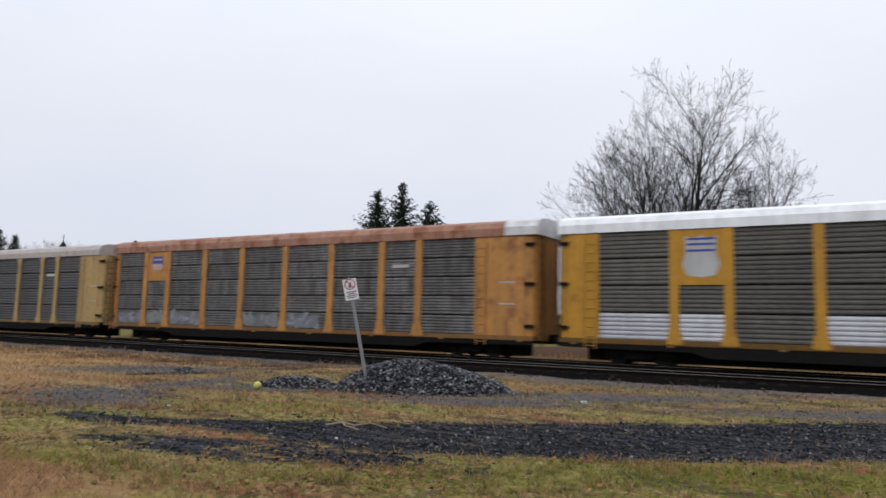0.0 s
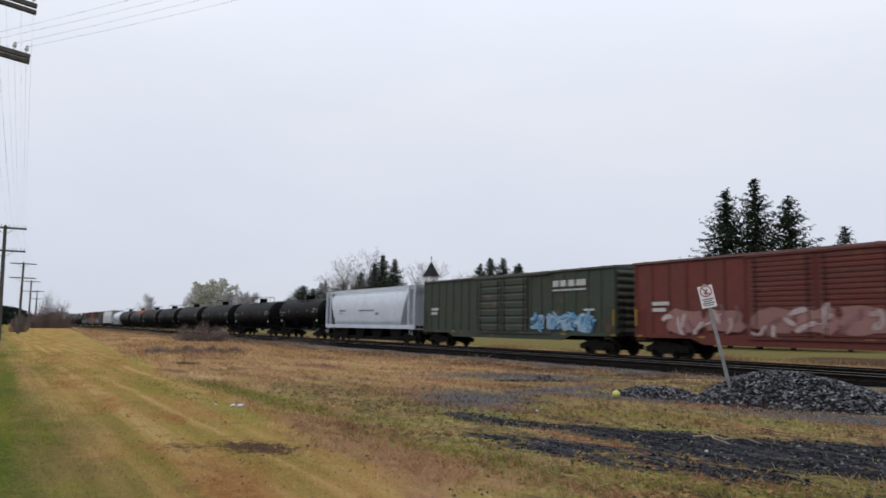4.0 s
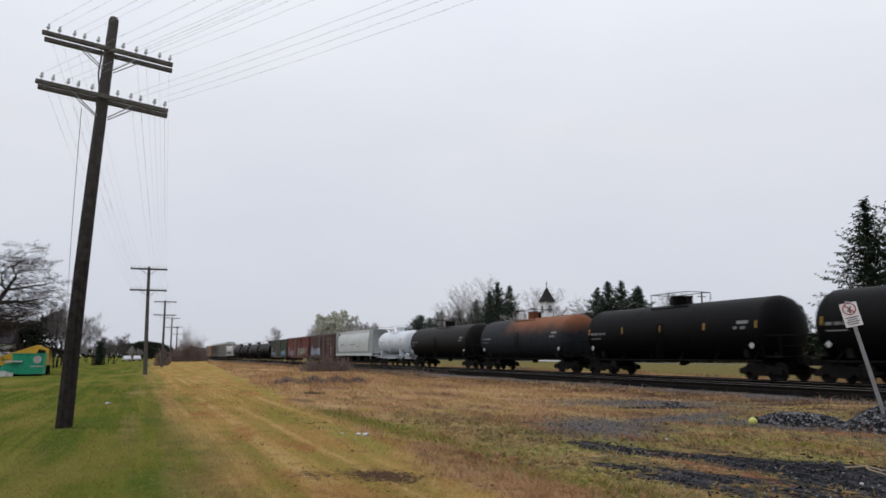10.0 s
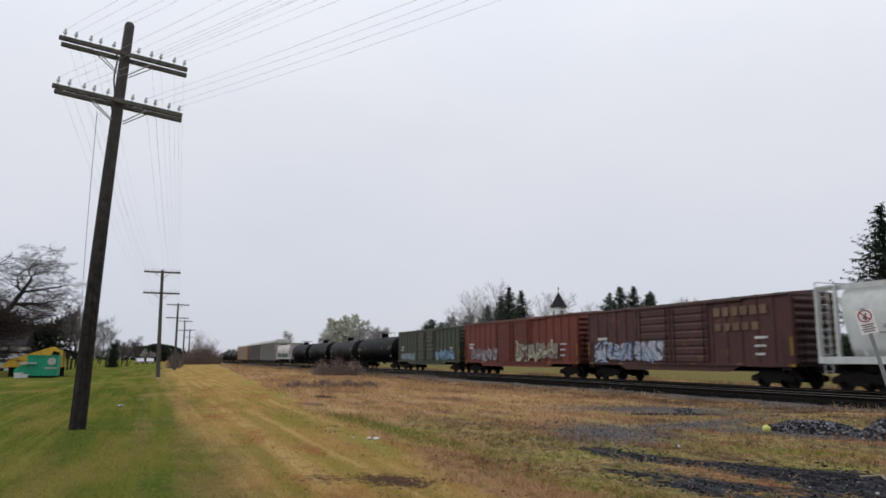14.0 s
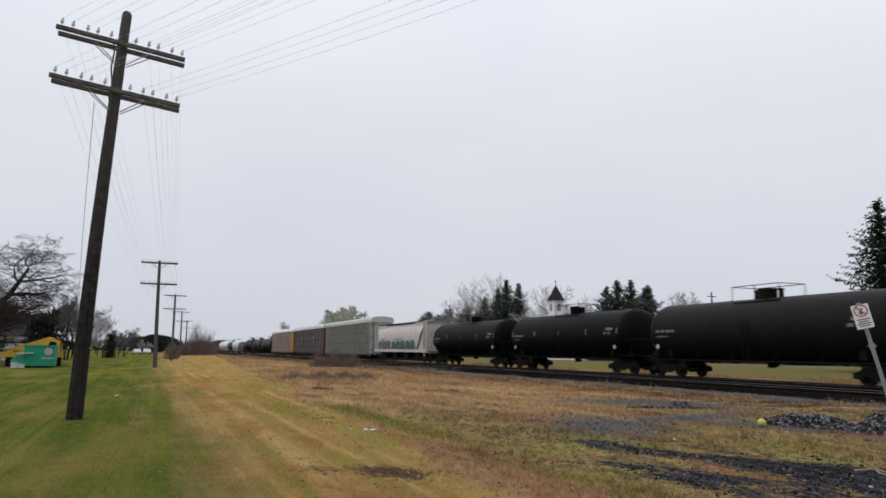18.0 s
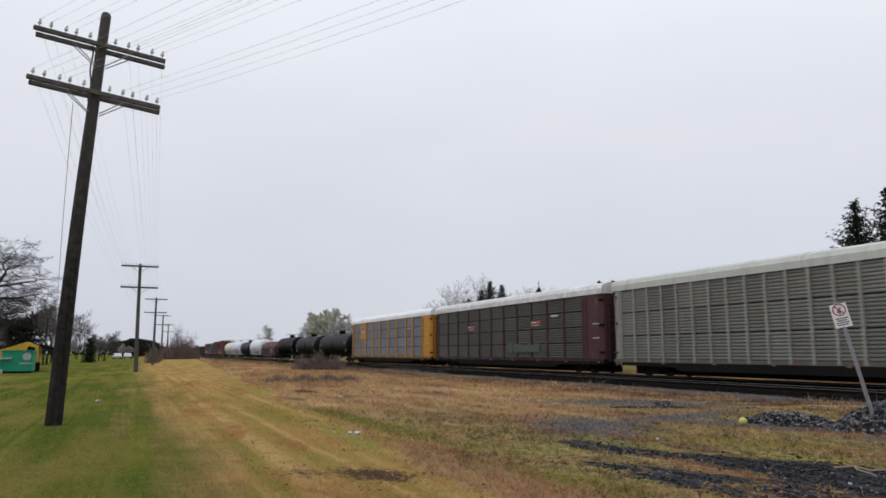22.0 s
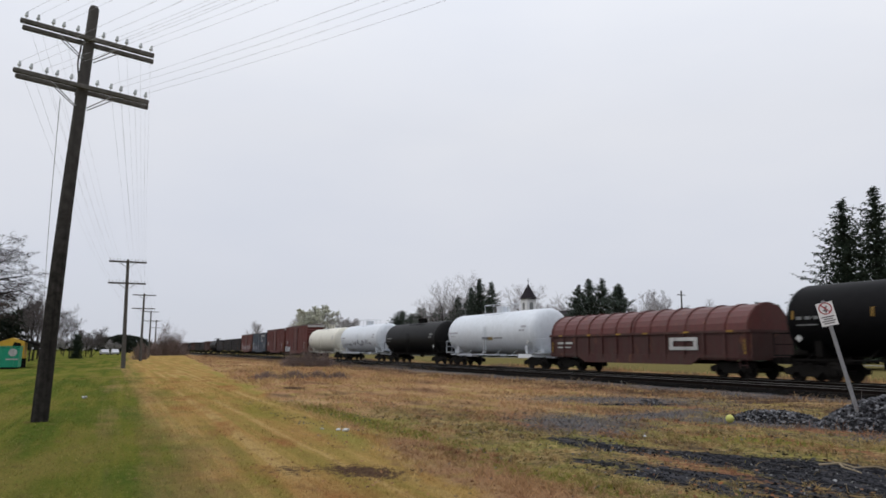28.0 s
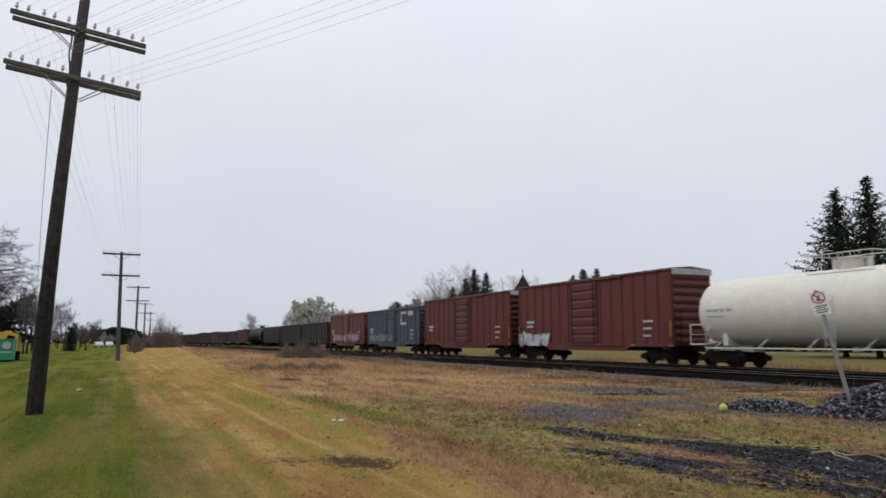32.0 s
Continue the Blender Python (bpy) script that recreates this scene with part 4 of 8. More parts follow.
# ---- box cars ----
def boxcar(u0, u1, H, colour, label, door=3.1, doors=1, louvre=False, roof=None, white_end=False, dirt=0.45, rust=0.15, ribs=True):
    L = u1 - u0
    B = L - 1.3
    root = empty("boxcar", label, "freight car", TRAIN)
    a = colour
    b = tuple(c * 0.72 for c in colour)
    mat = surf("boxcar_paint", a, b, 5, 0.55, dirt=dirt, rust=rust, vary=0.06)
    dark = surf("boxcar_door_paint", tuple(c * 0.85 for c in a), b, 5, 0.55, dirt=min(0.8, dirt + 0.15), rust=rust + 0.05, vary=0.06)
    roofm = roof or surf("boxcar_roof", tuple(0.6 * c + 0.06 for c in a), tuple(0.5 * c + 0.05 for c in a), 4, 0.6, dirt=0.4, rust=0.35)
    z0, zt = 1.05, H - 0.2
    hb = B / 2
    bm = bmesh.new()
    box(bm, -hb, -1.39, z0, hb, 1.39, zt)
    part("body", bm, mat, root)
    bm = bmesh.new()
    prism(bm, [(-1.5, zt - 0.04), (-1.5, zt + 0.06), (0, H), (1.5, zt + 0.06), (1.5, zt - 0.04)], "x", -hb - 0.02, hb + 0.02)
    part("roof", bm, roofm, root)
    bm = bmesh.new()
    box(bm, -0.04, -1.52, zt - 0.02, 0.04, 1.52, zt + 0.085)
    rme = shared("roof_rib", bm, roofm)
    for i in range(12):
        piece("roof_rib", rme, root, (-hb + (i + 0.5) * B / 12, 0, 0.0))
    # the side sill hangs deeper between the trucks
    for y0, y1 in ((-1.45, -1.36), (1.36, 1.45)):
        bm = bmesh.new()
        prism(bm, [(-hb, z0 + 0.12), (hb, z0 + 0.12), (hb, z0 - 0.05), (hb - 3.4, z0 - 0.05), (hb - 4.1, z0 - 0.32), (-hb + 4.1, z0 - 0.32), (-hb + 3.4, z0 - 0.05), (-hb, z0 - 0.05)], "y", y0, y1)
        part("side_sill", bm, mat, root)
    bm = bmesh.new()
    box(bm, -hb + 0.3, -0.35, 0.75, hb - 0.3, 0.35, z0 - 0.01)
    part("centre_sill", bm, M_IRON, root)
    d0, d1 = -door * doors / 2, door * doors / 2
    bm = bmesh.new()
    prism(bm, [(-0.075, 0), (-0.04, -0.065), (0.04, -0.065), (0.075, 0)], "z", z0 + 0.13, zt - 0.05)
    rib = shared("rib", bm, mat)
    n = max(4, int((hb - d1 - 0.2) / 0.98))
    if ribs:
        for side in (-1, 1):
            for i in range(n + 1):
                x = d1 + 0.22 + (hb - 0.1 - d1 - 0.22) * i / n
                for sx in (-1, 1):
                    piece("rib", rib, root, (sx * x, side * 1.39, 0), (0, 0, 0 if side < 0 else math.pi))
    # sliding doors with pressed horizontal panels
    for i in range(doors):
        x0 = d0 + door * i
        bm = bmesh.new()
        box(bm, x0 + 0.04, -1.46, z0 + 0.06, x0 + door - 0.04, -1.395, zt - 0.12)
        door_ob = part("sliding_door", bm, dark, root)
        bm = bmesh.new()
        k = 16 if louvre else 7
        hgt = (zt - z0 - 0.3) / k
        prism(bm, [(-1.46, 0.03), (-1.5, 0.03 + 0.12 * hgt), (-1.5, hgt * 0.75), (-1.46, hgt * 0.9)], "x", x0 + 0.16, x0 + door - 0.16)
        pan = shared("door_panel", bm, dark)
        for j in range(k):
            piece("door_panel", pan, door_ob, (0, 0, z0 + 0.1 + j * hgt))
        for dx in (0.35, door - 0.35):
            bm = bmesh.new()
            tube(bm, (x0 + dx, -1.53, z0 + 0.1), (x0 + dx, -1.53, zt - 0.2), 0.022, n=6)
            part("lock_rod", bm, M_IRON, door_ob)
    bm = bmesh.new()
    box(bm, d0 - 0.1, -1.54, zt - 0.13, d1 + door * 0.8, -1.4, zt - 0.05)
    part("door_track", bm, dark, root)
    bm = bmesh.new()
    box(bm, d0 - 0.1, -1.53, z0 - 0.02, d1 + door * 0.8, -1.4, z0 + 0.05)
    part("lower_door_track", bm, dark, root)
    # corrugated ends
    bm = bmesh.new()
    hgt = (zt - z0 - 0.15) / 9
    prism(bm, [(0.0, 0.02), (0.085, 0.1 * hgt + 0.05), (0.1, 0.5 * hgt), (0.03, 0.8 * hgt), (0.0, 0.85 * hgt)], "y", -1.32, 1.32)
    er = shared("end_corrugation", bm, dark)
    for s in (-1, 1):
        for j in range(9):
            piece("end_corrugation", er, root, (s * hb, 0, z0 + 0.05 + j * hgt), (0, 0, 0 if s > 0 else math.pi))
        end_ladder(root, s * (hb + 0.14), -1.15 * s, z0 - 0.2, z0 + 2.0, M_IRON)
    if white_end:
        bm = bmesh.new()
        box(bm, hb + 0.1, -1.42, zt - 0.28, hb + 0.13, 1.42, zt + 0.04)
        part("end_band", bm, M_WHITE_MARK, root, "white painted band along the top of the car end")
    ladder(root, hb - 0.45, -1.5, z0 - 0.3, z0 + 1.5, mat)
    ladder(root, -hb + 0.45, -1.5, z0 - 0.3, z0 + 1.5, mat)
    running_gear(root, L / 2, 2.35)
    # reporting marks too small to read, and reflectors along the sill
    xs = -hb + 1.2
    rects = [(xs, z0 + 1.5, xs + 1.0, z0 + 1.68), (xs, z0 + 1.2, xs + 0.8, z0 + 1.38), (hb - 2.3, z0 + 1.3, hb - 1.5, z0 + 1.42), (hb - 2.3, z0 + 0.9, hb - 1.6, z0 + 1.02), (hb - 2.3, z0 + 0.5, hb - 1.7, z0 + 0.62)]
    bars("stencil_mark", root, M_WHITE_MARK, rects, y=-1.46)
    bars("reflector", root, M_YELLOW_MARK, [(-hb + 0.15 + i * (B - 0.5) / 5, z0 - 0.02, -hb + 0.5 + i * (B - 0.5) / 5, z0 + 0.08) for i in range(6)], y=-1.455)
    bars("end_reflector", root, M_YELLOW_MARK, [(-hb + 0.06, z0 + 0.5, -hb + 0.2, z0 + 1.35), (hb - 0.2, z0 + 0.5, hb - 0.06, z0 + 1.35)], y=-1.46)
    MOVERS.append((root, (u0 + u1) / 2))
    return root, hb, z0, zt


# ---- auto racks ----
M_PINK_MARK = surf("faded_pink_paint", (0.45, 0.32, 0.3), (0.38, 0.28, 0.27), 12, 0.6, dirt=0.3)
def autorack(u0, u1, frame_col, panel_cols, roof_mat, label, bays, tiers=5, H=5.88, end_w=(1.5, 3.0), metres=False, post=0.34, low_tier=None, logo=None, dirt=0.45, rust=0.1, ridges=6, sill_tone=0.4, cap=False, short_roof=0.05):
    L = u1 - u0
    B = L - 0.9
    hb = B / 2
    root = empty("autorack", label, "freight car", TRAIN)
    fm = surf("rack_frame_paint", frame_col, tuple(c * 0.75 for c in frame_col), 4, 0.5, dirt=0.25 + 0.6 * max(0.0, rust - 0.1), rust=rust, vary=0.05)
    pm = surf("rack_panel", panel_cols[0], panel_cols[1], 7, 0.5, 0.25, dirt=dirt, rust=0.0, vary=0.16, bump=0.1, streak=(2.5, 2.5, 0.4))
    lm = surf("pale_panel", (0.5, 0.5, 0.53), (0.42, 0.42, 0.45), 6, 0.5, 0.2, dirt=0.3, vary=0.1) if low_tier else pm
    z0, z1 = 0.96, H - 0.78
    sm = surf("rack_sill", tuple(c * sill_tone for c in frame_col), tuple(c * sill_tone * 0.7 for c in frame_col), 4, 0.7, dirt=0.5, rust=0.35)
    for y0, y1 in ((-1.5, -1.42), (1.42, 1.5)):
        bm = bmesh.new()
        prism(bm, [(-hb + 0.1, z0), (hb - 0.1, z0), (hb - 0.1, 0.62), (hb - 5.2, 0.58), (hb - 5.8, 0.38), (-hb + 5.8, 0.38), (-hb + 5.2, 0.58), (-hb + 0.1, 0.62)], "y", y0, y1)
        part("side_sill", bm, sm if sill_tone > 0.5 else M_IRON, root)
        if sill_tone <= 0.5:
            bm = bmesh.new()
            box(bm, -hb + 0.1, min(y0, y1) - 0.02, z0 - 0.16, hb - 0.1, max(y0, y1) + 0.02, z0 + 0.02)
            part("bottom_chord", bm, sm, root)
    bm = bmesh.new()
    box(bm, -hb + 0.1, -1.41, 0.7, hb - 0.1, 1.41, z0)
    part("floor", bm, M_IRON, root)
    bm = bmesh.new()
    box(bm, -hb + 1.0, -0.6, 0.12, hb - 1.0, 0.6, 0.84)
    part("centre_sill", bm, M_IRON, root)
    bm = bmesh.new()
    prism(bm, [(-1.55, z1), (-1.55, z1 + 0.34), (-1.42, H - 0.2), (-1.0, H - 0.05), (0, H), (1.0, H - 0.05), (1.42, H - 0.2), (1.55, z1 + 0.34), (1.55, z1)], "x", -hb + short_roof, hb - short_roof)
    roof = part("roof", bm, roof_mat, root)
    bm = bmesh.new()
    prism(bm, [(-1.565, z1 + 0.01), (-1.565, z1 + 0.34), (-1.43, H - 0.185), (-1.0, H - 0.035), (0, H + 0.012), (1.0, H - 0.035), (1.43, H - 0.185), (1.565, z1 + 0.34), (1.565, z1 + 0.01)], "x", -0.035, 0.035)
    seam = shared("roof_seam", bm, roof_mat)
    for i in range(9):
        piece("roof_seam", seam, roof, (-hb + B * (i + 0.5) / 9, 0, 0))
    # inner dark core, so that no daylight passes through the panels
    bm = bmesh.new()
    box(bm, -hb + 0.25, -1.36, z0, hb - 0.25, 1.36, z1)
    part("deck_core", bm, M_IRON, root)
    if metres:
        end_w = (hb + bays[0], hb - bays[-1])
    # solid ends: a flat side sheet, a bowed door
    for s, w in ((-1, end_w[0]), (1, end_w[1])):
        for y in (-1.5, 1.44):
            bm = bmesh.new()
            xa, xb = sorted((s * (hb - 0.5), s * (hb - w)))
            box(bm, xa, y, z0 - 0.14, xb, y + 0.06, z1)
            bevelled(bm, 0.015)
            part("end_sheet", bm, fm, root)
        bm = bmesh.new()
        prism(bm, [(s * (hb - 0.5), -1.48), (s * (hb - 0.18), -1.36), (s * hb, -1.05), (s * hb, 1.05), (s * (hb - 0.18), 1.36), (s * (hb - 0.5), 1.48)], "z", z0 - 0.15, z1)
        bmesh.ops.recalc_face_normals(bm, faces=bm.faces[:])
        door = part("end_door", bm, fm, root)
        bm = bmesh.new()
        for yy in (-0.5, 0.0, 0.5):
            box(bm, *(sorted((s * hb, s * (hb + 0.05)))[0], yy - 0.04, z0 - 0.2), sorted((s * hb, s * (hb + 0.05)))[1], yy + 0.04, z1 - 0.1)
        part("door_rib", bm, fm, door)
        for zz in (z0 + 0.35, (z0 + z1) / 2, z1 - 0.45):
            bm = bmesh.new()
            xa, xb = sorted((s * (hb - 0.52), s * (hb - 0.1)))
            box(bm, xa, -1.52, zz, xb, -1.38, zz + 0.14)
            part("hinge", bm, M_IRON, door)
        end_ladder(root, s * (hb + 0.08), -1.1, z0 - 0.4, z1, M_IRON)
        ladder(root, s * (hb - w + 0.35), -1.53, z0 - 0.4, z1 - 0.2, fm)
    x0, x1 = -hb + end_w[0], hb - end_w[1]
    edges = list(bays) if metres else [x0 + (x1 - x0) * f for f in bays]
    if metres:
        x0, x1 = edges[0], edges[-1]
    bm = bmesh.new()
    box(bm, -post / 2, -1.53, z0 - 0.12, post / 2, -1.43, z1)
    if cap:
        prism(bm, [(-post * 0.5, z1 - 0.32), (post * 0.5, z1 - 0.32), (post * 0.95, z1 - 0.02), (-post * 0.95, z1 - 0.02)], "y", -1.545, -1.42)
    if post > 0.3:
        prism(bm, [(-post * 0.5, z0 + 0.5), (-post * 0.9, z0 - 0.1), (post * 0.9, z0 - 0.1), (post * 0.5, z0 + 0.5)], "y", -1.54, -1.42)
    pme = shared("post", bm, fm)
    for x in edges[1:-1]:
        piece("post", pme, root, (x, 0, 0))
    # corrugated side panels, one object for each bay and tier
    th = (z1 - z0) / tiers
    for i, (a, b) in enumerate(zip(edges, edges[1:])):
        for mat_key in ((pm, lm) if low_tier else (pm,)):
            bm = bmesh.new()
            prof = []
            for k in range(ridges):
                h = (th - 0.05) / ridges
                prof += [(-1.435, 0.025 + k * h), (-1.47, 0.025 + (k + 0.25) * h), (-1.47, 0.025 + (k + 0.6) * h), (-1.435, 0.025 + (k + 0.85) * h)]
            prof += [(-1.435, th - 0.025), (-1.4, th - 0.025), (-1.4, 0.025)]
            prism(bm, prof, "x", a + 0.01, b - 0.01)
            bmesh.ops.recalc_face_normals(bm, faces=bm.faces[:])
            me = shared("side_panel", bm, mat_key)
            for t in range(tiers):
                pale = bool(low_tier) and t == 0 and i in low_tier
                if pale == (mat_key is lm and bool(low_tier)) and not (logo and i == logo[0] and t >= logo[1]):
                    piece("side_panel", me, root, (0, 0, z0 + t * th))
    bm = bmesh.new()
    box(bm, x0, 1.42, z0, x1, 1.48, z1)
    part("far_side", bm, pm, root)
    if logo:
        i, t, kind = logo
        a, b = edges[i], edges[i + 1]
        zb = z0 + t * th
        bm = bmesh.new()
        box(bm, a - 0.1, -1.5, zb, b + 0.1, -1.43, z1 - 0.02)
        plate = part("emblem_plate", bm, fm, root)
        cx, w, hh = (a + b) / 2, (b - a) * 0.33, (z1 - zb) * 0.74
        zc = zb + (z1 - zb) * 0.13
        if kind == "shield":
            bm = bmesh.new()
            prism(bm, [(cx - w * 1.05, zc + hh * 0.3), (cx - w * 0.8, zc + hh * 0.06), (cx, zc), (cx + w * 0.8, zc + hh * 0.06), (cx + w * 1.05, zc + hh * 0.3), (cx + w * 0.85, zc + hh * 0.6), (cx + w * 0.9, zc + hh), (cx + w * 0.5, zc + hh * 0.94), (cx, zc + hh), (cx - w * 0.5, zc + hh * 0.94), (cx - w * 0.9, zc + hh), (cx - w * 0.85, zc + hh * 0.6)], "y", -1.508, -1.5)
            part("emblem_field", bm, M_WHITE_MARK, plate, "pale shield-shaped emblem")
            for zz in (0.62, 0.77, 0.9):
                bm = bmesh.new()
                box(bm, cx - w * 0.8, -1.514, zc + hh * zz, cx + w * 0.8, -1.509, zc + hh * (zz + 0.055))
                part("emblem_band", bm, M_BLUE_MARK, plate)
        else:
            w *= 0.7
            bm = bmesh.new()
            box(bm, cx - w, -1.508, zc + hh * 0.62, cx + w, -1.5, zc + hh * 0.95)
            part("emblem_field", bm, M_BLUE_MARK, plate, "small blue painted emblem")
            bm = bmesh.new()
            prism(bm, [(cx - w * 0.95, zc + hh * 0.36), (cx, zc + hh * 0.28), (cx + w * 0.95, zc + hh * 0.36), (cx + w, zc + hh * 0.6), (cx - w, zc + hh * 0.6)], "y", -1.508, -1.5)
            part("emblem_lower_field", bm, M_PINK_MARK, plate, "faded pale lower half of the emblem")
            bm = bmesh.new()
            box(bm, cx - w * 0.85, -1.514, zc + hh * 0.76, cx + w * 0.85, -1.509, zc + hh * 0.84)
            part("emblem_band", bm, M_WHITE_MARK, plate)
    bars("reflector", root, M_YELLOW_MARK, [(-hb + 0.6 + k * (B - 1.4) / 7, 0.74, -hb + 0.82 + k * (B - 1.4) / 7, 0.8) for k in range(8)], y=-1.505)
    bars("stencil_mark", root, M_WHITE_MARK, [(edges[-3] + 0.6, z1 - 1.25, edges[-3] + 1.5, z1 - 1.1), (x1 + 1.2, z0 + 1.3, x1 + 1.9, z0 + 1.36), (x1 + 1.2, z0 + 2.2, x1 + 1.9, z0 + 2.26)], y=-1.505)
    running_gear(root, L / 2, 3.6)
    MOVERS.append((root, (u0 + u1) / 2))
    return root, hb, z0, z1, edges


# ---- tank cars ----
M_DIM_MARK = surf("weathered_white_stencil", (0.2, 0.2, 0.2), (0.12, 0.12, 0.12), 20, 0.7, dirt=0.5, dirt_col=(0.03, 0.03, 0.03))
def tankcar(u0, u1, mat, label, top=4.12, r=1.63, sill=None, rails=None, marks=True, seed=0, dome_at=0.0):
    L = u1 - u0
    root = empty("tank_car", label, "freight car", TRAIN)
    rng = random.Random(seed)
    T = L - 2.1
    ht = T / 2
    cz = top - r
    sill = sill or M_IRON
    rails = rails or M_IRON
    bm = bmesh.new()
    head = [(ht - 0.62 + 0.62 * math.sin(a), r * math.cos(a)) for a in (0.0, 0.3, 0.6, 0.85, 1.08, 1.28, 1.45, 1.55)]
    lathe_x(bm, [(-x, q) for x, q in reversed(head)] + [(-ht + 0.68, r), (-ht + 0.75, r), (ht - 0.75, r), (ht - 0.68, r)] + head, 0, cz, 40)
    shell = part("tank", bm, mat, root, smooth=True)
    bm = bmesh.new()
    prism(bm, [((r + 0.008) * math.cos(6.28318 * k / 40), cz + (r + 0.008) * math.sin(6.28318 * k / 40)) for k in range(40)], "x", -0.03, 0.03)
    weld = shared("weld_seam", bm, mat)
    for k in range(4):
        piece("weld_seam", weld, shell, (-ht + 0.72 + k * (T - 1.44) / 3, 0, 0))
    for s in (-1, 1):
        xa, xb = sorted((s * (ht - 2.6), s * (L / 2 - 0.55)))
        bm = bmesh.new()
        box(bm, xa, -0.34, 0.78, xb, 0.34, 1.12)
        part("stub_sill", bm, sill, root)
        bm = bmesh.new()
        prism(bm, [(-1.25, 1.1), (-1.32, cz - 0.75), (-0.9, cz - 1.2), (0, cz - 1.44), (0.9, cz - 1.2), (1.32, cz - 0.75), (1.25, 1.1)], "x", *sorted((s * (ht - 1.9), s * (ht - 1.6))))
        bmesh.ops.recalc_face_normals(bm, faces=bm.faces[:])
        part("saddle", bm, sill, root)
        bm = bmesh.new()
        box(bm, *(min(s * (ht - 0.5), s * (L / 2 - 0.55)), -1.4, 1.12), max(s * (ht - 0.5), s * (L / 2 - 0.55)), 1.4, 1.18)
        part("end_platform", bm, rails, root)
        xe = s * (L / 2 - 0.6)
        bm = bmesh.new()
        chain(bm, [(xe, -1.38, 1.18), (xe, -1.38, 2.15), (xe, 1.38, 2.15), (xe, 1.38, 1.18)], 0.025)
        chain(bm, [(xe, -1.38, 1.65), (xe, 1.38, 1.65)], 0.018)
        chain(bm, [(xe, -1.38, 2.15), (s * (ht - 0.6), -1.38, 2.15), (s * (ht - 0.6), -1.38, 1.18)], 0.02)
        part("end_handrail", bm, rails, root)
        # brake gear beside the sill
        bm = bmesh.new()
        tube(bm, (s * (ht - 0.9), -0.75, 1.3), (s * (ht - 0.3), -0.75, 1.3), 0.16, n=10)
        part("brake_cylinder", bm, sill, root)
    # running board along the side
    bm = bmesh.new()
    box(bm, -ht + 0.6, -1.46, 0.94, ht - 0.6, -1.36, 1.0)
    side = part("side_rail", bm, rails, root)
    for k in range(6):
        x = -ht + 1.2 + k * (T - 2.4) / 5
        bm = bmesh.new()
        tube(bm, (x, -1.41, 0.97), (x + 0.22, -math.sqrt(max(0.04, r * r - (cz - 1.4) ** 2)) + 0.02, 1.4), 0.028, n=6)
        part("rail_strut", bm, rails, side)
    bm = bmesh.new()
    tube(bm, (dome_at, 0, cz + r - 0.05), (dome_at, 0, cz + r + 0.4), 0.46, n=18)
    tube(bm, (dome_at, 0, cz + r + 0.4), (dome_at, 0, cz + r + 0.47), 0.51, n=18)
    part("manway_dome", bm, mat, root, smooth=False)
    bm = bmesh.new()
    for x in (-0.8, 0.75):
        tube(bm, (dome_at + x, 0.1, cz + r - 0.05), (dome_at + x, 0.1, cz + r + 0.38), 0.12, n=8)
        tube(bm, (dome_at + x, 0.1, cz + r + 0.38), (dome_at + x, 0.1, cz + r + 0.44), 0.16, n=8)
    part("valve", bm, rails, root)
    bm = bmesh.new()
    box(bm, dome_at - 1.5, -0.85, cz + r - 0.22, dome_at + 1.5, -0.55, cz + r - 0.18)
    part("top_platform", bm, rails, root)
    zz = cz + r + 0.62
    bars_ = [((x, y, cz + r - 0.35), (x, y, zz), "railing_post") for y in (-0.85, 0.85) for x in (-1.5, 0, 1.5)]
    bars_ += [((-1.5, y, zz), (1.5, y, zz), "top_rail") for y in (-0.85, 0.85)] + [((x, -0.85, zz), (x, 0.85, zz), "top_rail") for x in (-1.5, 1.5)]
    for p, q, kind in bars_:
        bm = bmesh.new()
        tube(bm, (p[0] + dome_at, p[1], p[2]), (q[0] + dome_at, q[1], q[2]), 0.021, n=5)
        part(kind, bm, rails, root)
    ladder(root, dome_at, -r - 0.03, 1.0, cz + 0.5, rails)
    bm = bmesh.new()
    tube(bm, (dome_at, 0, cz - r - 0.22), (dome_at, 0, cz - r + 0.1), 0.2, n=12)
    tube(bm, (dome_at + 0.35, 0, cz - r - 0.15), (dome_at + 0.35, 0, cz - r + 0.1), 0.1, n=8)
    part("bottom_outlet", bm, sill, root)

    def on_shell(name, xa, xb, za, zb, m, label=""):
        bm = bmesh.new()
        rows = []
        for k in range(5):
            z = za + (zb - za) * k / 4
            y = -math.sqrt(max(0.01, (r + 0.016) ** 2 - (z - cz) ** 2))
            rows.append((bm.verts.new((xa, y, z)), bm.verts.new((xb, y, z)), bm.verts.new((xb, y + 0.02, z)), bm.verts.new((xa, y + 0.02, z))))
        for p, q in zip(rows, rows[1:]):
            bm.faces.new((p[0], p[1], q[1], q[0]))
            bm.faces.new((p[1], p[2], q[2], q[1]))
            bm.faces.new((p[3], p[0], q[0], q[3]))
        part(name, bm, m, root, label)

    if marks:
        mk = marks if not isinstance(marks, bool) else M_DIM_MARK
        for x, n in ((-ht + 1.0, 4), (ht - 2.1, 2)):
            for k in range(n):
                on_shell("stencil_mark", x + 0.42 * k, x + 0.42 * k + rng.uniform(0.22, 0.34), cz + 0.0, cz + 0.14, mk)
        on_shell("stencil_mark", -ht + 1.0, -ht + 2.0, cz - 0.26, cz - 0.2, mk)
        on_shell("stencil_mark", ht - 1.9, ht - 1.2, cz + 0.26, cz + 0.42, mk)
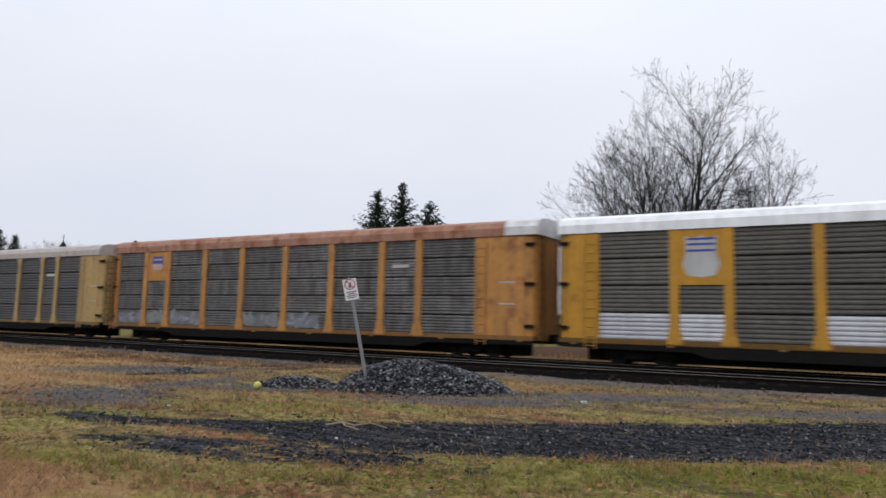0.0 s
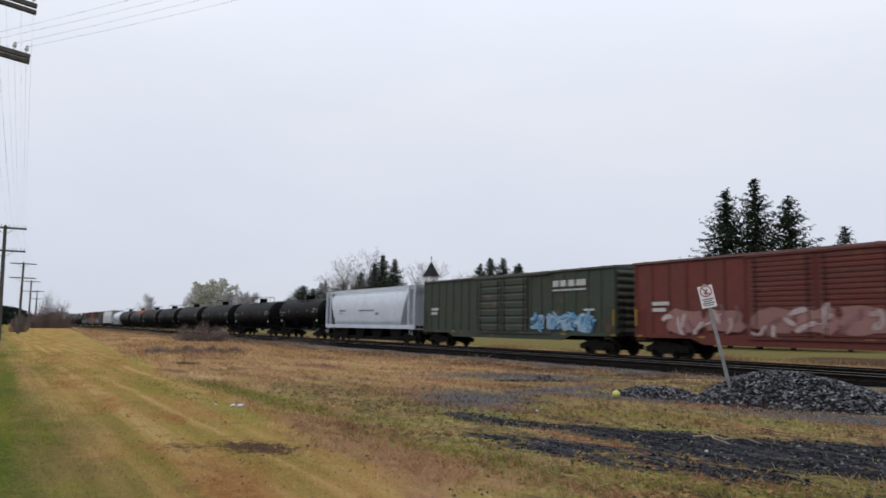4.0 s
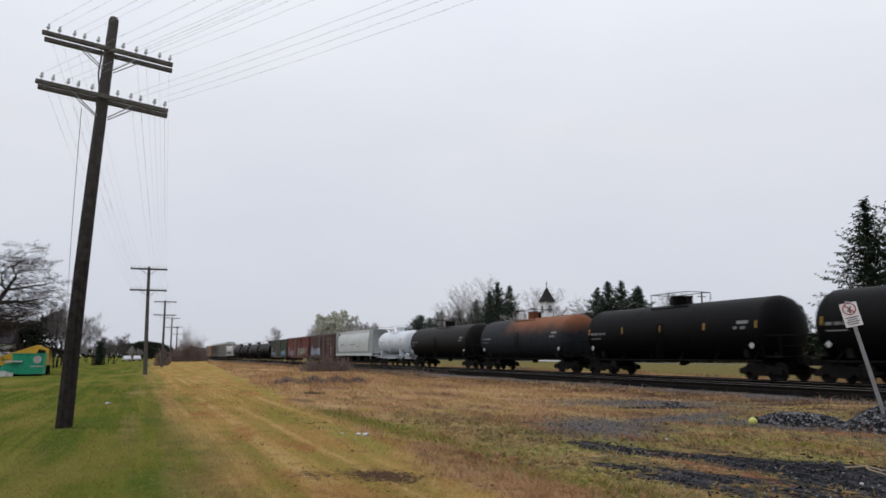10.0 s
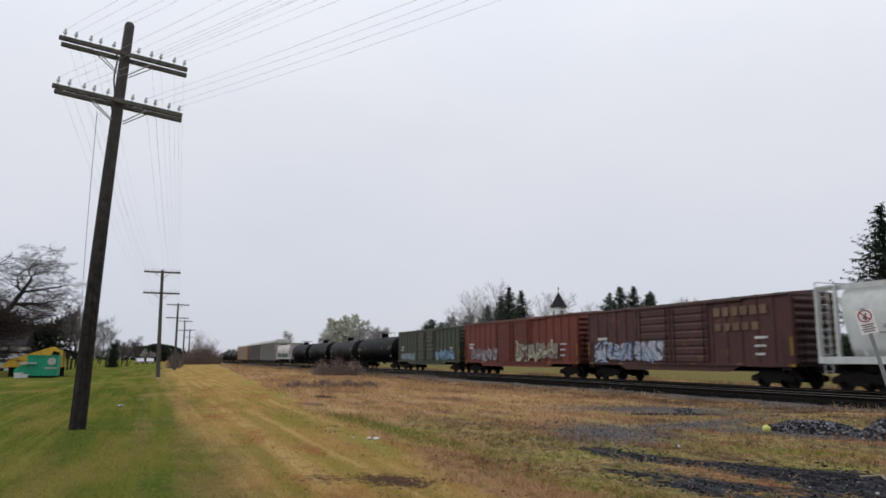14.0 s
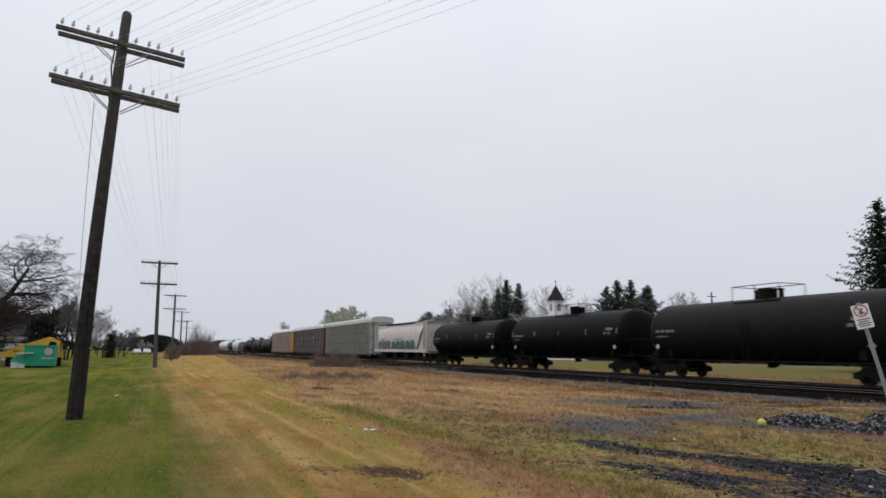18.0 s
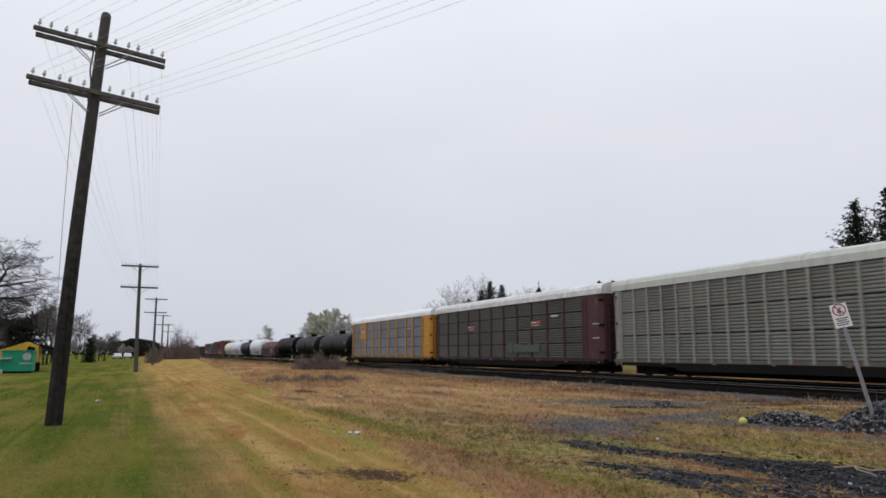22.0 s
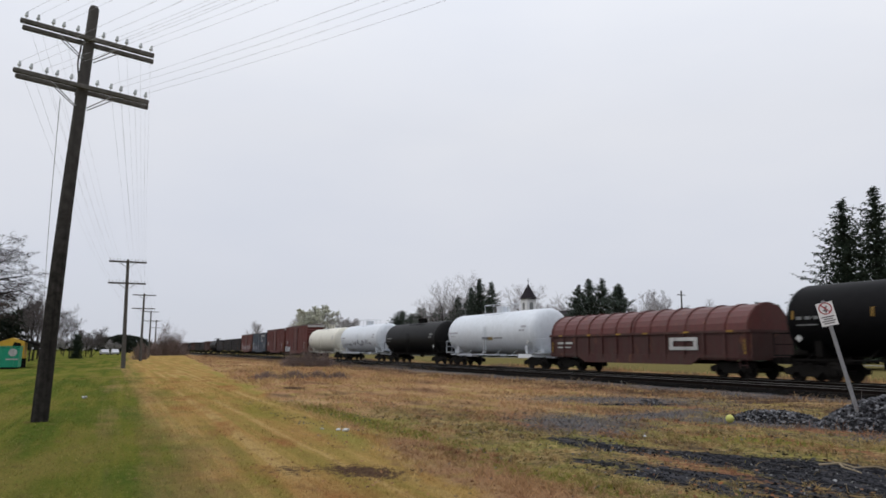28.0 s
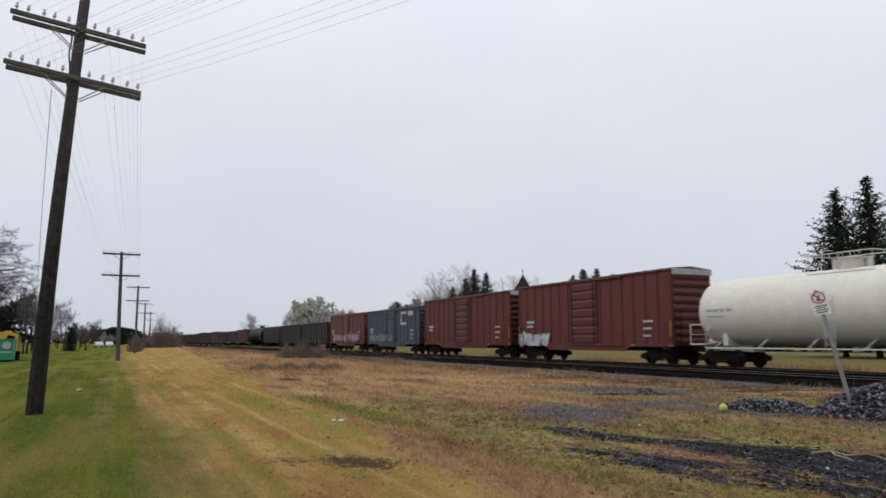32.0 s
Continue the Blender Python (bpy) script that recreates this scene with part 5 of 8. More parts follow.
        if mk is M_DIM_MARK and mat is T_BLACK:
            for k in range(5):
                x = -ht + 0.75 + k * (T - 1.5) / 4
                on_shell("reflector", x, x + 0.09, cz + 0.02, cz + 0.4, M_YELLOW_MARK)
    # small pale diamond placards near the ends
    for x in (-ht + 0.95, ht - 1.15):
        bm = bmesh.new()
        y = -math.sqrt(r * r - 0.64) - 0.06
        prism(bm, [(x - 0.17, cz - 0.8), (x, cz - 0.97), (x + 0.17, cz - 0.8), (x, cz - 0.63)], "y", y - 0.02, y)
        part("placard", bm, M_WHITE_MARK, root, "white diamond placard")
        bm = bmesh.new()
        tube(bm, (x, y, cz - 0.8), (x, y + 0.16, cz - 0.8), 0.03, n=6)
        part("placard_bracket", bm, rails, root)
    running_gear(root, L / 2, 2.15)
    MOVERS.append((root, (u0 + u1) / 2))
    return root, ht, cz, on_shell


# ---- covered hoppers ----
M_FAINT = surf("faint_grey_stencil", (0.2, 0.205, 0.21), (0.15, 0.155, 0.16), 12, 0.6)
def hopper(u0, u1, mat, label, H=4.65, slope=1.2, closed=False):
    L = u1 - u0
    B = L - 1.3
    hb = B / 2
    root = empty("covered_hopper", label, "freight car", TRAIN)
    # rounded body that narrows towards the bottom, raked at the ends
    prof = []
    for k in range(15):
        a = -0.5 + 1.98 * k / 14
        prof.append((-1.54 * max(0.02, math.cos(a)) ** 0.55 if a > 0 else -1.54 + 0.42 * (1 - math.cos(a * 1.5)), 2.9 + (H - 3.0) * math.sin(max(0.0, a)) if a > 0 else 2.9 + 2.9 * a))
    prof = prof + [(-y, z) for y, z in reversed(prof[:-1])]
    n = len(prof)
    ends = [[(s_ * (hb - 1.2 - slope * max(0.0, min(1.0, (3.9 - z) / 2.4)) * 0.9), y, z) for y, z in prof] for s_ in (-1, 1)]
    bm = bmesh.new()
    rings = [[bm.verts.new(p) for p in e] for e in ends]
    for i in range(n):
        bm.faces.new((rings[0][i], rings[0][(i + 1) % n], rings[1][(i + 1) % n], rings[1][i]))
    bmesh.ops.recalc_face_normals(bm, faces=bm.faces[:])
    part("body", bm, mat, root, smooth=True)
    for e in ends:
        bm = bmesh.new()
        bm.faces.new([bm.verts.new(p) for p in e])
        part("end_slope_sheet", bm, mat, root)
    for y in (-1.5, 1.42):
        bm = bmesh.new()
        box(bm, -hb, y, 1.18, hb, y + 0.08, 1.48)
        part("side_sill", bm, mat, root)
    bm = bmesh.new()
    box(bm, -hb, -0.4, 0.8, hb, 0.4, 1.15)
    part("centre_sill", bm, M_IRON, root)
    # added low dark box that stands in for the shade beneath the outlets
    bm = bmesh.new()
    box(bm, -hb + 3.0, -1.0, 0.22, hb - 3.0, 1.0, 0.5)
    part("discharge_pipe", bm, M_IRON, root)
    bm = bmesh.new()
    box(bm, -hb + 0.1, -0.95, H - 0.06, hb - 0.1, -0.5, H - 0.02)
    part("roof_walk", bm, M_STEEL, root)
    bm = bmesh.new()
    box(bm, -hb + 0.1, -1.3, H - 0.3, hb - 0.1, -1.2, H - 0.08)
    part("roof_edge_rail", bm, M_IRON if closed else mat, root)
    for i in range(4):
        x = -hb + 3.6 + (B - 7.2) * i / 3
        bm = bmesh.new()
        prism(bm, [(x - 1.25, 1.5), (x + 1.25, 1.5), (x + 0.55, 0.3), (x - 0.55, 0.3)], "y", -1.15, 1.15)
        bmesh.ops.recalc_face_normals(bm, faces=bm.faces[:])
        part("outlet_hopper", bm, M_IRON, root)
        bm = bmesh.new()
        tube(bm, (x, 0, H - 0.12), (x, 0, H + 0.05), 0.38, n=14)
        part("roof_hatch", bm, mat, root)
    for s in (-1, 1):
        xe = s * hb
        if closed:
            for y in (-1.3, 1.24):
                bm = bmesh.new()
                box(bm, min(xe - s * 0.25, xe - s * 4.2), y, 1.48, max(xe - s * 0.25, xe - s * 4.2), y + 0.06, H - 0.15)
                part("end_side_sheet", bm, mat, root)
            bm = bmesh.new()
            box(bm, min(xe - s * 0.25, xe - s * 0.31), -1.23, 1.3, max(xe - s * 0.25, xe - s * 0.31), 1.23, H - 0.15)
            part("end_sheet", bm, mat, root)
        for y in (-1.42, 1.42):
            for dx in (0.06, 1.0):
                bm = bmesh.new()
                xx = xe - s * dx
                box(bm, xx - 0.07, y - 0.07, 1.2, xx + 0.07, y + 0.07, H - 0.12)
                part("end_post", bm, mat, root)
            if not closed:
                bm = bmesh.new()
                tube(bm, (xe - s * 2.3, y, 1.5), (xe - s * 1.15, y, 4.0), 0.07, n=6)
                part("end_brace", bm, mat, root)
        bm = bmesh.new()
        box(bm, min(xe, xe - s * 1.1), -1.4, H - 0.14, max(xe, xe - s * 1.1), 1.4, H - 0.08)
        part("end_roof_platform", bm, mat, root)
        bm = bmesh.new()
        xa, xb = sorted((xe - s * 0.1, xe - s * 1.3))
        box(bm, xa, -1.4, 1.15, xb, 1.4, 1.22)
        part("end_deck", bm, mat, root)
        bm = bmesh.new()
        chain(bm, [(xe, -1.4, H - 0.1), (xe, -1.4, H + 0.12), (xe, 1.4, H + 0.12), (xe, 1.4, H - 0.1)], 0.02)
        part("roof_handrail", bm, M_STEEL, root)
        ladder(root, xe - s * 0.5, -1.5, 0.7, H - 0.15, mat)
        end_ladder(root, xe + s * 0.06, -0.9, 1.0, H - 0.2, mat)
    bars("stencil_mark", root, M_FAINT, [(-hb + 3.2, 2.62, -hb + 4.6, 2.8), (-hb + 3.0, 2.42, -hb + 4.0, 2.48), (-1.2, 2.62, 1.8, 2.76), (hb - 6.5, 2.3, hb - 5.9, 2.5)], y=-1.545)
    running_gear(root, L / 2, 2.2)
    MOVERS.append((root, (u0 + u1) / 2))
    return root, hb


# ---- coil car and gondolas ----
def coilcar(u0, u1, label):
    L = u1 - u0
    hb = (L - 1.3) / 2
    root = empty("coil_car", label, "freight car", TRAIN)
    body = surf("brown_coil_car_paint", (0.058, 0.019, 0.017), (0.042, 0.015, 0.014), 5, 0.55, dirt=0.45, rust=0.1)
    hood = surf("red_brown_hood_paint", (0.1, 0.028, 0.025), (0.075, 0.022, 0.02), 5, 0.45, dirt=0.3, rust=0.1)
    bm = bmesh.new()
    box(bm, -hb, -1.4, 0.9, hb, 1.4, 2.25)
    part("body", bm, body, root)
    for y in (-1.46, 1.4):
        bm = bmesh.new()
        prism(bm, [(-hb, 1.15), (hb, 1.15), (hb, 1.0), (hb - 3.3, 1.0), (hb - 4.0, 0.62), (-hb + 4.0, 0.62), (-hb + 3.3, 1.0), (-hb, 1.0)], "y", y, y + 0.06)
        part("side_sill", bm, body, root)
    bm = bmesh.new()
    box(bm, -hb - 0.03, -1.5, 2.23, hb + 0.03, 1.5, 2.36)
    part("top_chord", bm, body, root)
    bm = bmesh.new()
    box(bm, -0.06, -1.48, 0.9, 0.06, -1.4, 2.23)
    me = shared("side_stake", bm, body)
    for i in range(13):
        piece("side_stake", me, root, (-hb + 0.2 + i * (2 * hb - 0.4) / 12, 0, 0))
    arc = [(1.42 * math.cos(a), 2.36 + 1.3 * math.sin(a)) for a in [math.pi * k / 12 for k in range(13)]]
    rib_arc = [(1.47 * math.cos(a), 2.36 + 1.36 * math.sin(a)) for a in [math.pi * k / 12 for k in range(13)]]
    bm = bmesh.new()
    prism(bm, rib_arc, "x", -0.07, 0.07)
    rib = shared("hood_rib", bm, hood)
    for s in (-1, 1):
        xa, xb = sorted((s * 0.06, s * (hb - 0.15)))
        bm = bmesh.new()
        prism(bm, arc, "x", xa, xb)
        h = part("hood", bm, hood, root)
        for i in range(7):
            piece("hood_rib", rib, h, (xa + 0.1 + i * (xb - xa - 0.2) / 6, 0, 0))
        bars("hood_latch", h, M_YELLOW_MARK, [(xa + f * (xb - xa), 2.25, xa + f * (xb - xa) + 0.4, 2.35) for f in (0.12, 0.5, 0.85)], y=-1.51)
    bars("reflector", root, M_YELLOW_MARK, [(-hb + 0.3, 1.2, -hb + 0.42, 1.9), (hb - 0.42, 1.2, hb - 0.3, 1.9)], y=-1.47)
    # the white emblem is a plain framed block
    rects = [(hb - 5.5, 1.38, hb - 3.4, 1.56), (hb - 5.5, 1.86, hb - 3.4, 2.04), (hb - 5.5, 1.56, hb - 5.2, 1.86), (hb - 3.7, 1.56, hb - 3.4, 1.86)]
    bars("emblem_stroke", root, M_WHITE_MARK, rects, y=-1.475)
    bars("stencil_mark", root, M_WHITE_MARK, [(-hb + 1.0, 1.75, -hb + 1.7, 1.88), (-hb + 1.9, 1.75, -hb + 2.7, 1.88), (-hb + 1.0, 1.5, -hb + 1.6, 1.58), (-hb + 1.9, 1.5, -hb + 2.5, 1.58)], y=-1.475)
    ladder(root, hb - 0.45, -1.5, 0.5, 2.2, body)
    running_gear(root, L / 2, 2.3)
    MOVERS.append((root, (u0 + u1) / 2))


def gondola(u0, u1, H, col, label):
    L = u1 - u0
    hb = (L - 1.2) / 2
    root = empty("gondola_car", label, "freight car", TRAIN)
    mat = surf("gondola_paint", col, tuple(c * 0.7 for c in col), 5, 0.7, dirt=0.5, rust=0.2)
    for name, b in (("floor", (-hb, -1.4, 1.0, hb, 1.4, 1.2)), ("side_wall", (-hb, -1.45, 1.2, hb, -1.38, H)), ("side_wall", (-hb, 1.38, 1.2, hb, 1.45, H)), ("end_wall", (-hb, -1.38, 1.2, -hb + 0.07, 1.38, H)), ("end_wall", (hb - 0.07, -1.38, 1.2, hb, 1.38, H))):
        bm = bmesh.new()
        box(bm, *b)
        part(name, bm, mat, root)
    bm = bmesh.new()
    box(bm, -0.07, -1.53, 1.0, 0.07, -1.45, H)
    me = shared("side_stake", bm, mat)
    for i in range(11):
        piece("side_stake", me, root, (-hb + 0.15 + i * (2 * hb - 0.3) / 10, 0, 0))
    bm = bmesh.new()
    box(bm, -hb, -1.52, H, hb, -1.36, H + 0.1)
    part("top_chord", bm, mat, root)
    running_gear(root, L / 2, 2.2)
    MOVERS.append((root, (u0 + u1) / 2))


# ---- the consist, from the head of the view to the far end ----
R_WHITE = surf("white_roof", (0.72, 0.73, 0.75), (0.6, 0.61, 0.63), 3, 0.5, dirt=0.25)
R_RUST = surf("rusted_roof", (0.3, 0.15, 0.1), (0.22, 0.09, 0.055), 3, 0.75, dirt=0.25, dirt_col=(0.4, 0.36, 0.32), rust=0.5)
R_BEIGE = surf("faded_grey_roof", (0.42, 0.38, 0.36), (0.34, 0.3, 0.28), 3, 0.65, dirt=0.3, rust=0.1)
R_PALE = surf("mottled_white_roof", (0.66, 0.66, 0.67), (0.45, 0.44, 0.44), 2, 0.6, dirt=0.3)
R_GREY = surf("pale_grey_roof", (0.42, 0.43, 0.4), (0.36, 0.37, 0.34), 3, 0.6, dirt=0.2)
GREY_OLD = ((0.105, 0.105, 0.11), (0.062, 0.062, 0.066))
BAYS = [0, 0.098, 0.178, 0.3, 0.42, 0.545, 0.67, 0.79, 0.885, 1]
autorack(-17.5, 11.0, (0.46, 0.23, 0.022), ((0.115, 0.11, 0.098), (0.068, 0.065, 0.058)), R_WHITE, "yellow autorack with grey and pale panels and a white roof", [-12.06, -9.2, -7.3, -4.43, -1.5, 1.4, 4.3, 7.2, 10.4], tiers=4, low_tier=(0, 1, 3, 5), logo=(1, 2, "shield"), metres=True, sill_tone=0.3)
g = autorack(11.0, 39.6, (0.46, 0.215, 0.055), ((0.2, 0.198, 0.2), (0.075, 0.073, 0.074)), R_RUST, "orange-yellow autorack with streaked grey panels and a rusted roof", [-13.2, -10.75, -8.8, -5.8, -2.95, 0.1, 3.1, 6.1, 8.15, 11.0], tiers=5, H=5.92, logo=(1, 3, "flag"), dirt=0.9, rust=0.28, metres=True, sill_tone=0.45)
bm = bmesh.new()
za = 5.92 - 0.78
prism(bm, [(-1.57, za + 0.02), (-1.57, za + 0.37), (-1.44, 5.75), (-1.0, 5.9), (0, 5.95), (1.0, 5.9), (1.44, 5.75), (1.57, za + 0.37), (1.57, za + 0.02)], "x", 12.4, 13.96)
part("roof_end_sheet", bm, R_PALE, g[0], "white end sheet of the rusted roof")
for k, (xa, xb) in enumerate(((-13.0, -10.95), (-10.5, -9.0), (-8.5, -6.1), (-2.7, -0.2), (0.4, 2.4))):
    graffiti(g[0], xa, xb, 1.0, 1.75, -1.472, ("chalk1", "chalk2")[k % 2], (((0.3, 0.32, 0.36), (0.2, 0.21, 0.25), (0.15, 0.15, 0.16)), ((0.27, 0.28, 0.27), (0.2, 0.21, 0.19), (0.15, 0.15, 0.14)))[k % 2], ((0.19, 0.2, 0.24), (0.15, 0.155, 0.17), (0.13, 0.13, 0.13)), 90 + k, 3)
g = autorack(39.6, 68.5, (0.42, 0.28, 0.115), GREY_OLD, R_BEIGE, "faded yellow autorack with dark grey corrugated panels", [-12.08, -9.2, -7.22, -4.17, -1.16, 1.73, 4.71, 7.4, 9.1, 11.5], tiers=4, metres=True, sill_tone=0.45, cap=True, short_roof=0.5)
CREAM = surf("cream_emblem_paint", (0.5, 0.42, 0.22), (0.42, 0.35, 0.18), 6, 0.6, dirt=0.3)
for k in range(3):
    w = (0.75, 0.62, 0.5)[k]
    bars("emblem_stroke", g[0], CREAM, [(-7.05, 3.15 + 0.28 * k, -7.05 + w, 3.35 + 0.28 * k), (-4.3 - w, 3.15 + 0.28 * k, -4.3, 3.35 + 0.28 * k)], y=-1.475)
bars("emblem_stroke", g[0], CREAM, [(-6.2, 3.66, -5.15, 3.76), (-6.2, 3.36, -6.0, 3.64), (-5.75, 3.4, -5.6, 3.64), (-5.35, 3.36, -5.15, 3.64), (-6.1, 3.28, -5.25, 3.36)], y=-1.475)
g = boxcar(68.5, 88.6, 4.85, (0.036, 0.052, 0.039), "dark green boxcar with graffiti along the sill", door=3.0, doors=2)
graffiti(g[0], 2.2, 6.2, 1.25, 2.25, -1.47, "white", ((0.4, 0.4, 0.38), (0.22, 0.24, 0.22), (0.1, 0.12, 0.1)), ((0.12, 0.13, 0.12), (0.08, 0.1, 0.08), (0.05, 0.06, 0.05)), 1, 4)
graffiti(g[0], -8.6, -5.0, 1.2, 2.0, -1.47, "palegreen", ((0.22, 0.27, 0.24), (0.13, 0.15, 0.17), (0.1, 0.12, 0.1)), ((0.1, 0.12, 0.12), (0.07, 0.09, 0.08), (0.05, 0.06, 0.05)), 2, 4)
bars("emblem_stroke", g[0], M_WHITE_MARK, [(4.0, 3.75, 4.5, 4.1), (4.65, 3.75, 5.2, 4.1), (5.4, 3.75, 5.9, 4.1), (6.05, 3.75, 6.5, 4.1), (6.6, 3.75, 6.9, 4.1), (4.0, 3.58, 6.9, 3.66)], y=-1.465)
g = boxcar(88.6, 108.8, 4.85, (0.125, 0.024, 0.018), "red boxcar with louvred doors and white graffiti", door=3.0, doors=2, louvre=True, rust=0.05)
for i, (xa, xb) in enumerate(((-7.4, -3.2), (-2.8, 2.6), (3.2, 5.2), (6.6, 8.6))):
    graffiti(g[0], xa, xb, 1.2, 2.45, -1.51, "chalk", ((0.5, 0.44, 0.42), (0.3, 0.22, 0.22), (0.22, 0.12, 0.1)), ((0.12, 0.07, 0.07), (0.2, 0.1, 0.1), (0.1, 0.03, 0.03)), 10 + i, 2 + i % 3)
g = boxcar(108.8, 129.6, 4.85, (0.036, 0.05, 0.034), "olive green boxcar with blue graffiti", door=2.6, doors=2)
graffiti(g[0], 2.9, 8.2, 1.2, 2.3, -1.47, "blue", ((0.1, 0.32, 0.5), (0.05, 0.16, 0.34), (0.3, 0.42, 0.5)), ((0.02, 0.05, 0.1), (0.03, 0.08, 0.16), (0.02, 0.04, 0.06)), 21, 4)
bars("emblem_stroke", g[0], M_WHITE_MARK, [(4.9, 3.75, 5.4, 4.1), (5.55, 3.75, 6.0, 4.1), (6.2, 3.75, 6.7, 4.1), (6.85, 3.75, 7.6, 4.1), (4.9, 3.5, 7.6, 3.6)], y=-1.465)
H_GREY = surf("hopper_grey_paint", (0.5, 0.53, 0.58), (0.43, 0.46, 0.51), 3, 0.5, dirt=0.18, vary=0.04)
hopper(129.6, 148.0, H_GREY, "clean light grey covered hopper car")

T_BLACK = surf("black_tank_paint", (0.0022, 0.0022, 0.0026), (0.0042, 0.0042, 0.0046), 3, 0.5, dirt=0.25, dirt_col=(0.0065, 0.0063, 0.006), bump=0.03, spec=0.045)
T_DULL = surf("dull_black_tank_paint", (0.004, 0.004, 0.0045), (0.008, 0.0078, 0.0077), 3, 0.5, dirt=0.4, dirt_col=(0.012, 0.0115, 0.011), bump=0.03, spec=0.07)
T_BROWN = surf("oily_brown_tank_paint", (0.006, 0.0056, 0.0049), (0.011, 0.0098, 0.0083), 3, 0.5, dirt=0.5, dirt_col=(0.004, 0.0037, 0.0034), bump=0.03, spec=0.06)
T_RUSTTOP = stained(surf("rust_topped_tank_paint", (0.012, 0.0135, 0.017), (0.022, 0.024, 0.028), 3, 0.6, dirt=0.4, dirt_col=(0.009, 0.0085, 0.008), bump=0.03, spec=0.08), (0.15, 0.058, 0.028), (("Z", 1.1, 3.25, 4.35), ("X", 2.4, -1.4, 0.6)))
T_WHITE = surf("white_tank_paint", (0.58, 0.61, 0.65), (0.5, 0.53, 0.57), 3, 0.45, dirt=0.15, dirt_col=(0.25, 0.24, 0.22), bump=0.02)
T_CREAM = surf("cream_tank_paint", (0.55, 0.535, 0.47), (0.48, 0.465, 0.405), 3, 0.5, dirt=0.2, dirt_col=(0.25, 0.22, 0.17), bump=0.02)
M_GREY_MARK = surf("grey_stencil_paint", (0.3, 0.3, 0.32), (0.24, 0.24, 0.26), 12, 0.6)
BLACK = "black tank car with yellow reflectors and a railed dome"
DULL = "dusty black tank car with a railed dome"
BROWN = "oil-stained dark brown tank car"
tankcar(148.0, 162.4, T_BLACK, BLACK, top=4.1, r=1.46, seed=1)
tankcar(162.4, 179.6, T_BLACK, BLACK, seed=2)
tankcar(179.6, 197.2, T_BLACK, BLACK, seed=3)
tankcar(197.2, 214.4, T_BLACK, BLACK, seed=4)
tankcar(214.4, 231.4, T_BLACK, BLACK, seed=5)
tankcar(231.4, 248.8, T_BLACK, BLACK, seed=6)
tankcar(248.8, 264.9, T_RUSTTOP, "blue-grey tank car with a rusted orange crown", seed=7)
tankcar(264.9, 282.4, T_BROWN, BROWN, seed=8)
tankcar(282.4, 294.8, T_WHITE, "short white tank car with white railings", top=4.05, r=1.35, sill=T_WHITE, rails=T_WHITE, marks=M_GREY_MARK, seed=9)
H_PALE = surf("hopper_pale_grey_paint", (0.47, 0.49, 0.48), (0.4, 0.42, 0.41), 3, 0.55, dirt=0.22, rust=0.02, vary=0.04)
hopper(294.8, 314.3, H_PALE, "pale grey covered hopper car with end posts", slope=0.6)
g = boxcar(314.3, 332.4, 4.62, (0.068, 0.026, 0.026), "brown boxcar with blue graffiti", door=3.0, doors=2)
M_GOLD = surf("faded_gold_lettering", (0.17, 0.11, 0.07), (0.12, 0.075, 0.05), 14, 0.7, dirt=0.6)
bars("lettering_bar", g[0], M_GOLD, [(3.4 + 0.62 * k, 3.55, 3.85 + 0.62 * k, 4.0) for k in range(6)] + [(3.5 + 0.62 * k, 2.8, 3.9 + 0.62 * k, 3.18) for k in range(5)], y=-1.462)
graffiti(g[0], -7.6, -0.6, 1.2, 2.5, -1.51, "paleblue", ((0.3, 0.38, 0.5), (0.12, 0.18, 0.32), (0.42, 0.44, 0.46)), ((0.03, 0.04, 0.08), (0.05, 0.06, 0.12), (0.06, 0.03, 0.03)), 31, 5)
g = boxcar(332.4, 353.2, 4.7, (0.15, 0.032, 0.022), "red boxcar with pale graffiti and louvred doors", door=3.0, doors=2, louvre=True)
graffiti(g[0], 0.6, 7.2, 1.2, 2.7, -1.51, "cream", ((0.46, 0.44, 0.28), (0.3, 0.3, 0.2), (0.2, 0.2, 0.16)), ((0.1, 0.08, 0.07), (0.14, 0.1, 0.08), (0.08, 0.04, 0.04)), 32, 4)
graffiti(g[0], -8.2, -2.6, 1.2, 2.3, -1.51, "chalkblue", ((0.4, 0.44, 0.48), (0.2, 0.22, 0.28), (0.2, 0.14, 0.13)), ((0.06, 0.06, 0.09), (0.1, 0.07, 0.08), (0.08, 0.04, 0.04)), 33, 5)
g = boxcar(353.2, 373.0, 4.6, (0.048, 0.06, 0.04), "olive green boxcar with chalky graffiti", door=2.7, doors=2)
graffiti(g[0], 3.0, 8.0, 1.2, 2.2, -1.47, "mint", ((0.34, 0.52, 0.66), (0.2, 0.4, 0.58), (0.1, 0.2, 0.28)), ((0.05, 0.07, 0.1), (0.08, 0.1, 0.12), (0.05, 0.07, 0.05)), 34, 4)
graffiti(g[0], -8.0, -3.2, 1.2, 2.0, -1.47, "bluegrey", ((0.2, 0.3, 0.4), (0.12, 0.18, 0.25), (0.25, 0.28, 0.28)), ((0.05, 0.07, 0.1), (0.08, 0.1, 0.12), (0.05, 0.07, 0.05)), 35, 4)
tankcar(373.0, 391.7, T_BLACK, BLACK, seed=10)
tankcar(391.7, 409.2, T_BROWN, BROWN, seed=11)
tankcar(409.2, 426.7, T_BLACK, BLACK, seed=12)
tankcar(426.7, 444.2, T_BLACK, BLACK, seed=13, marks=True)
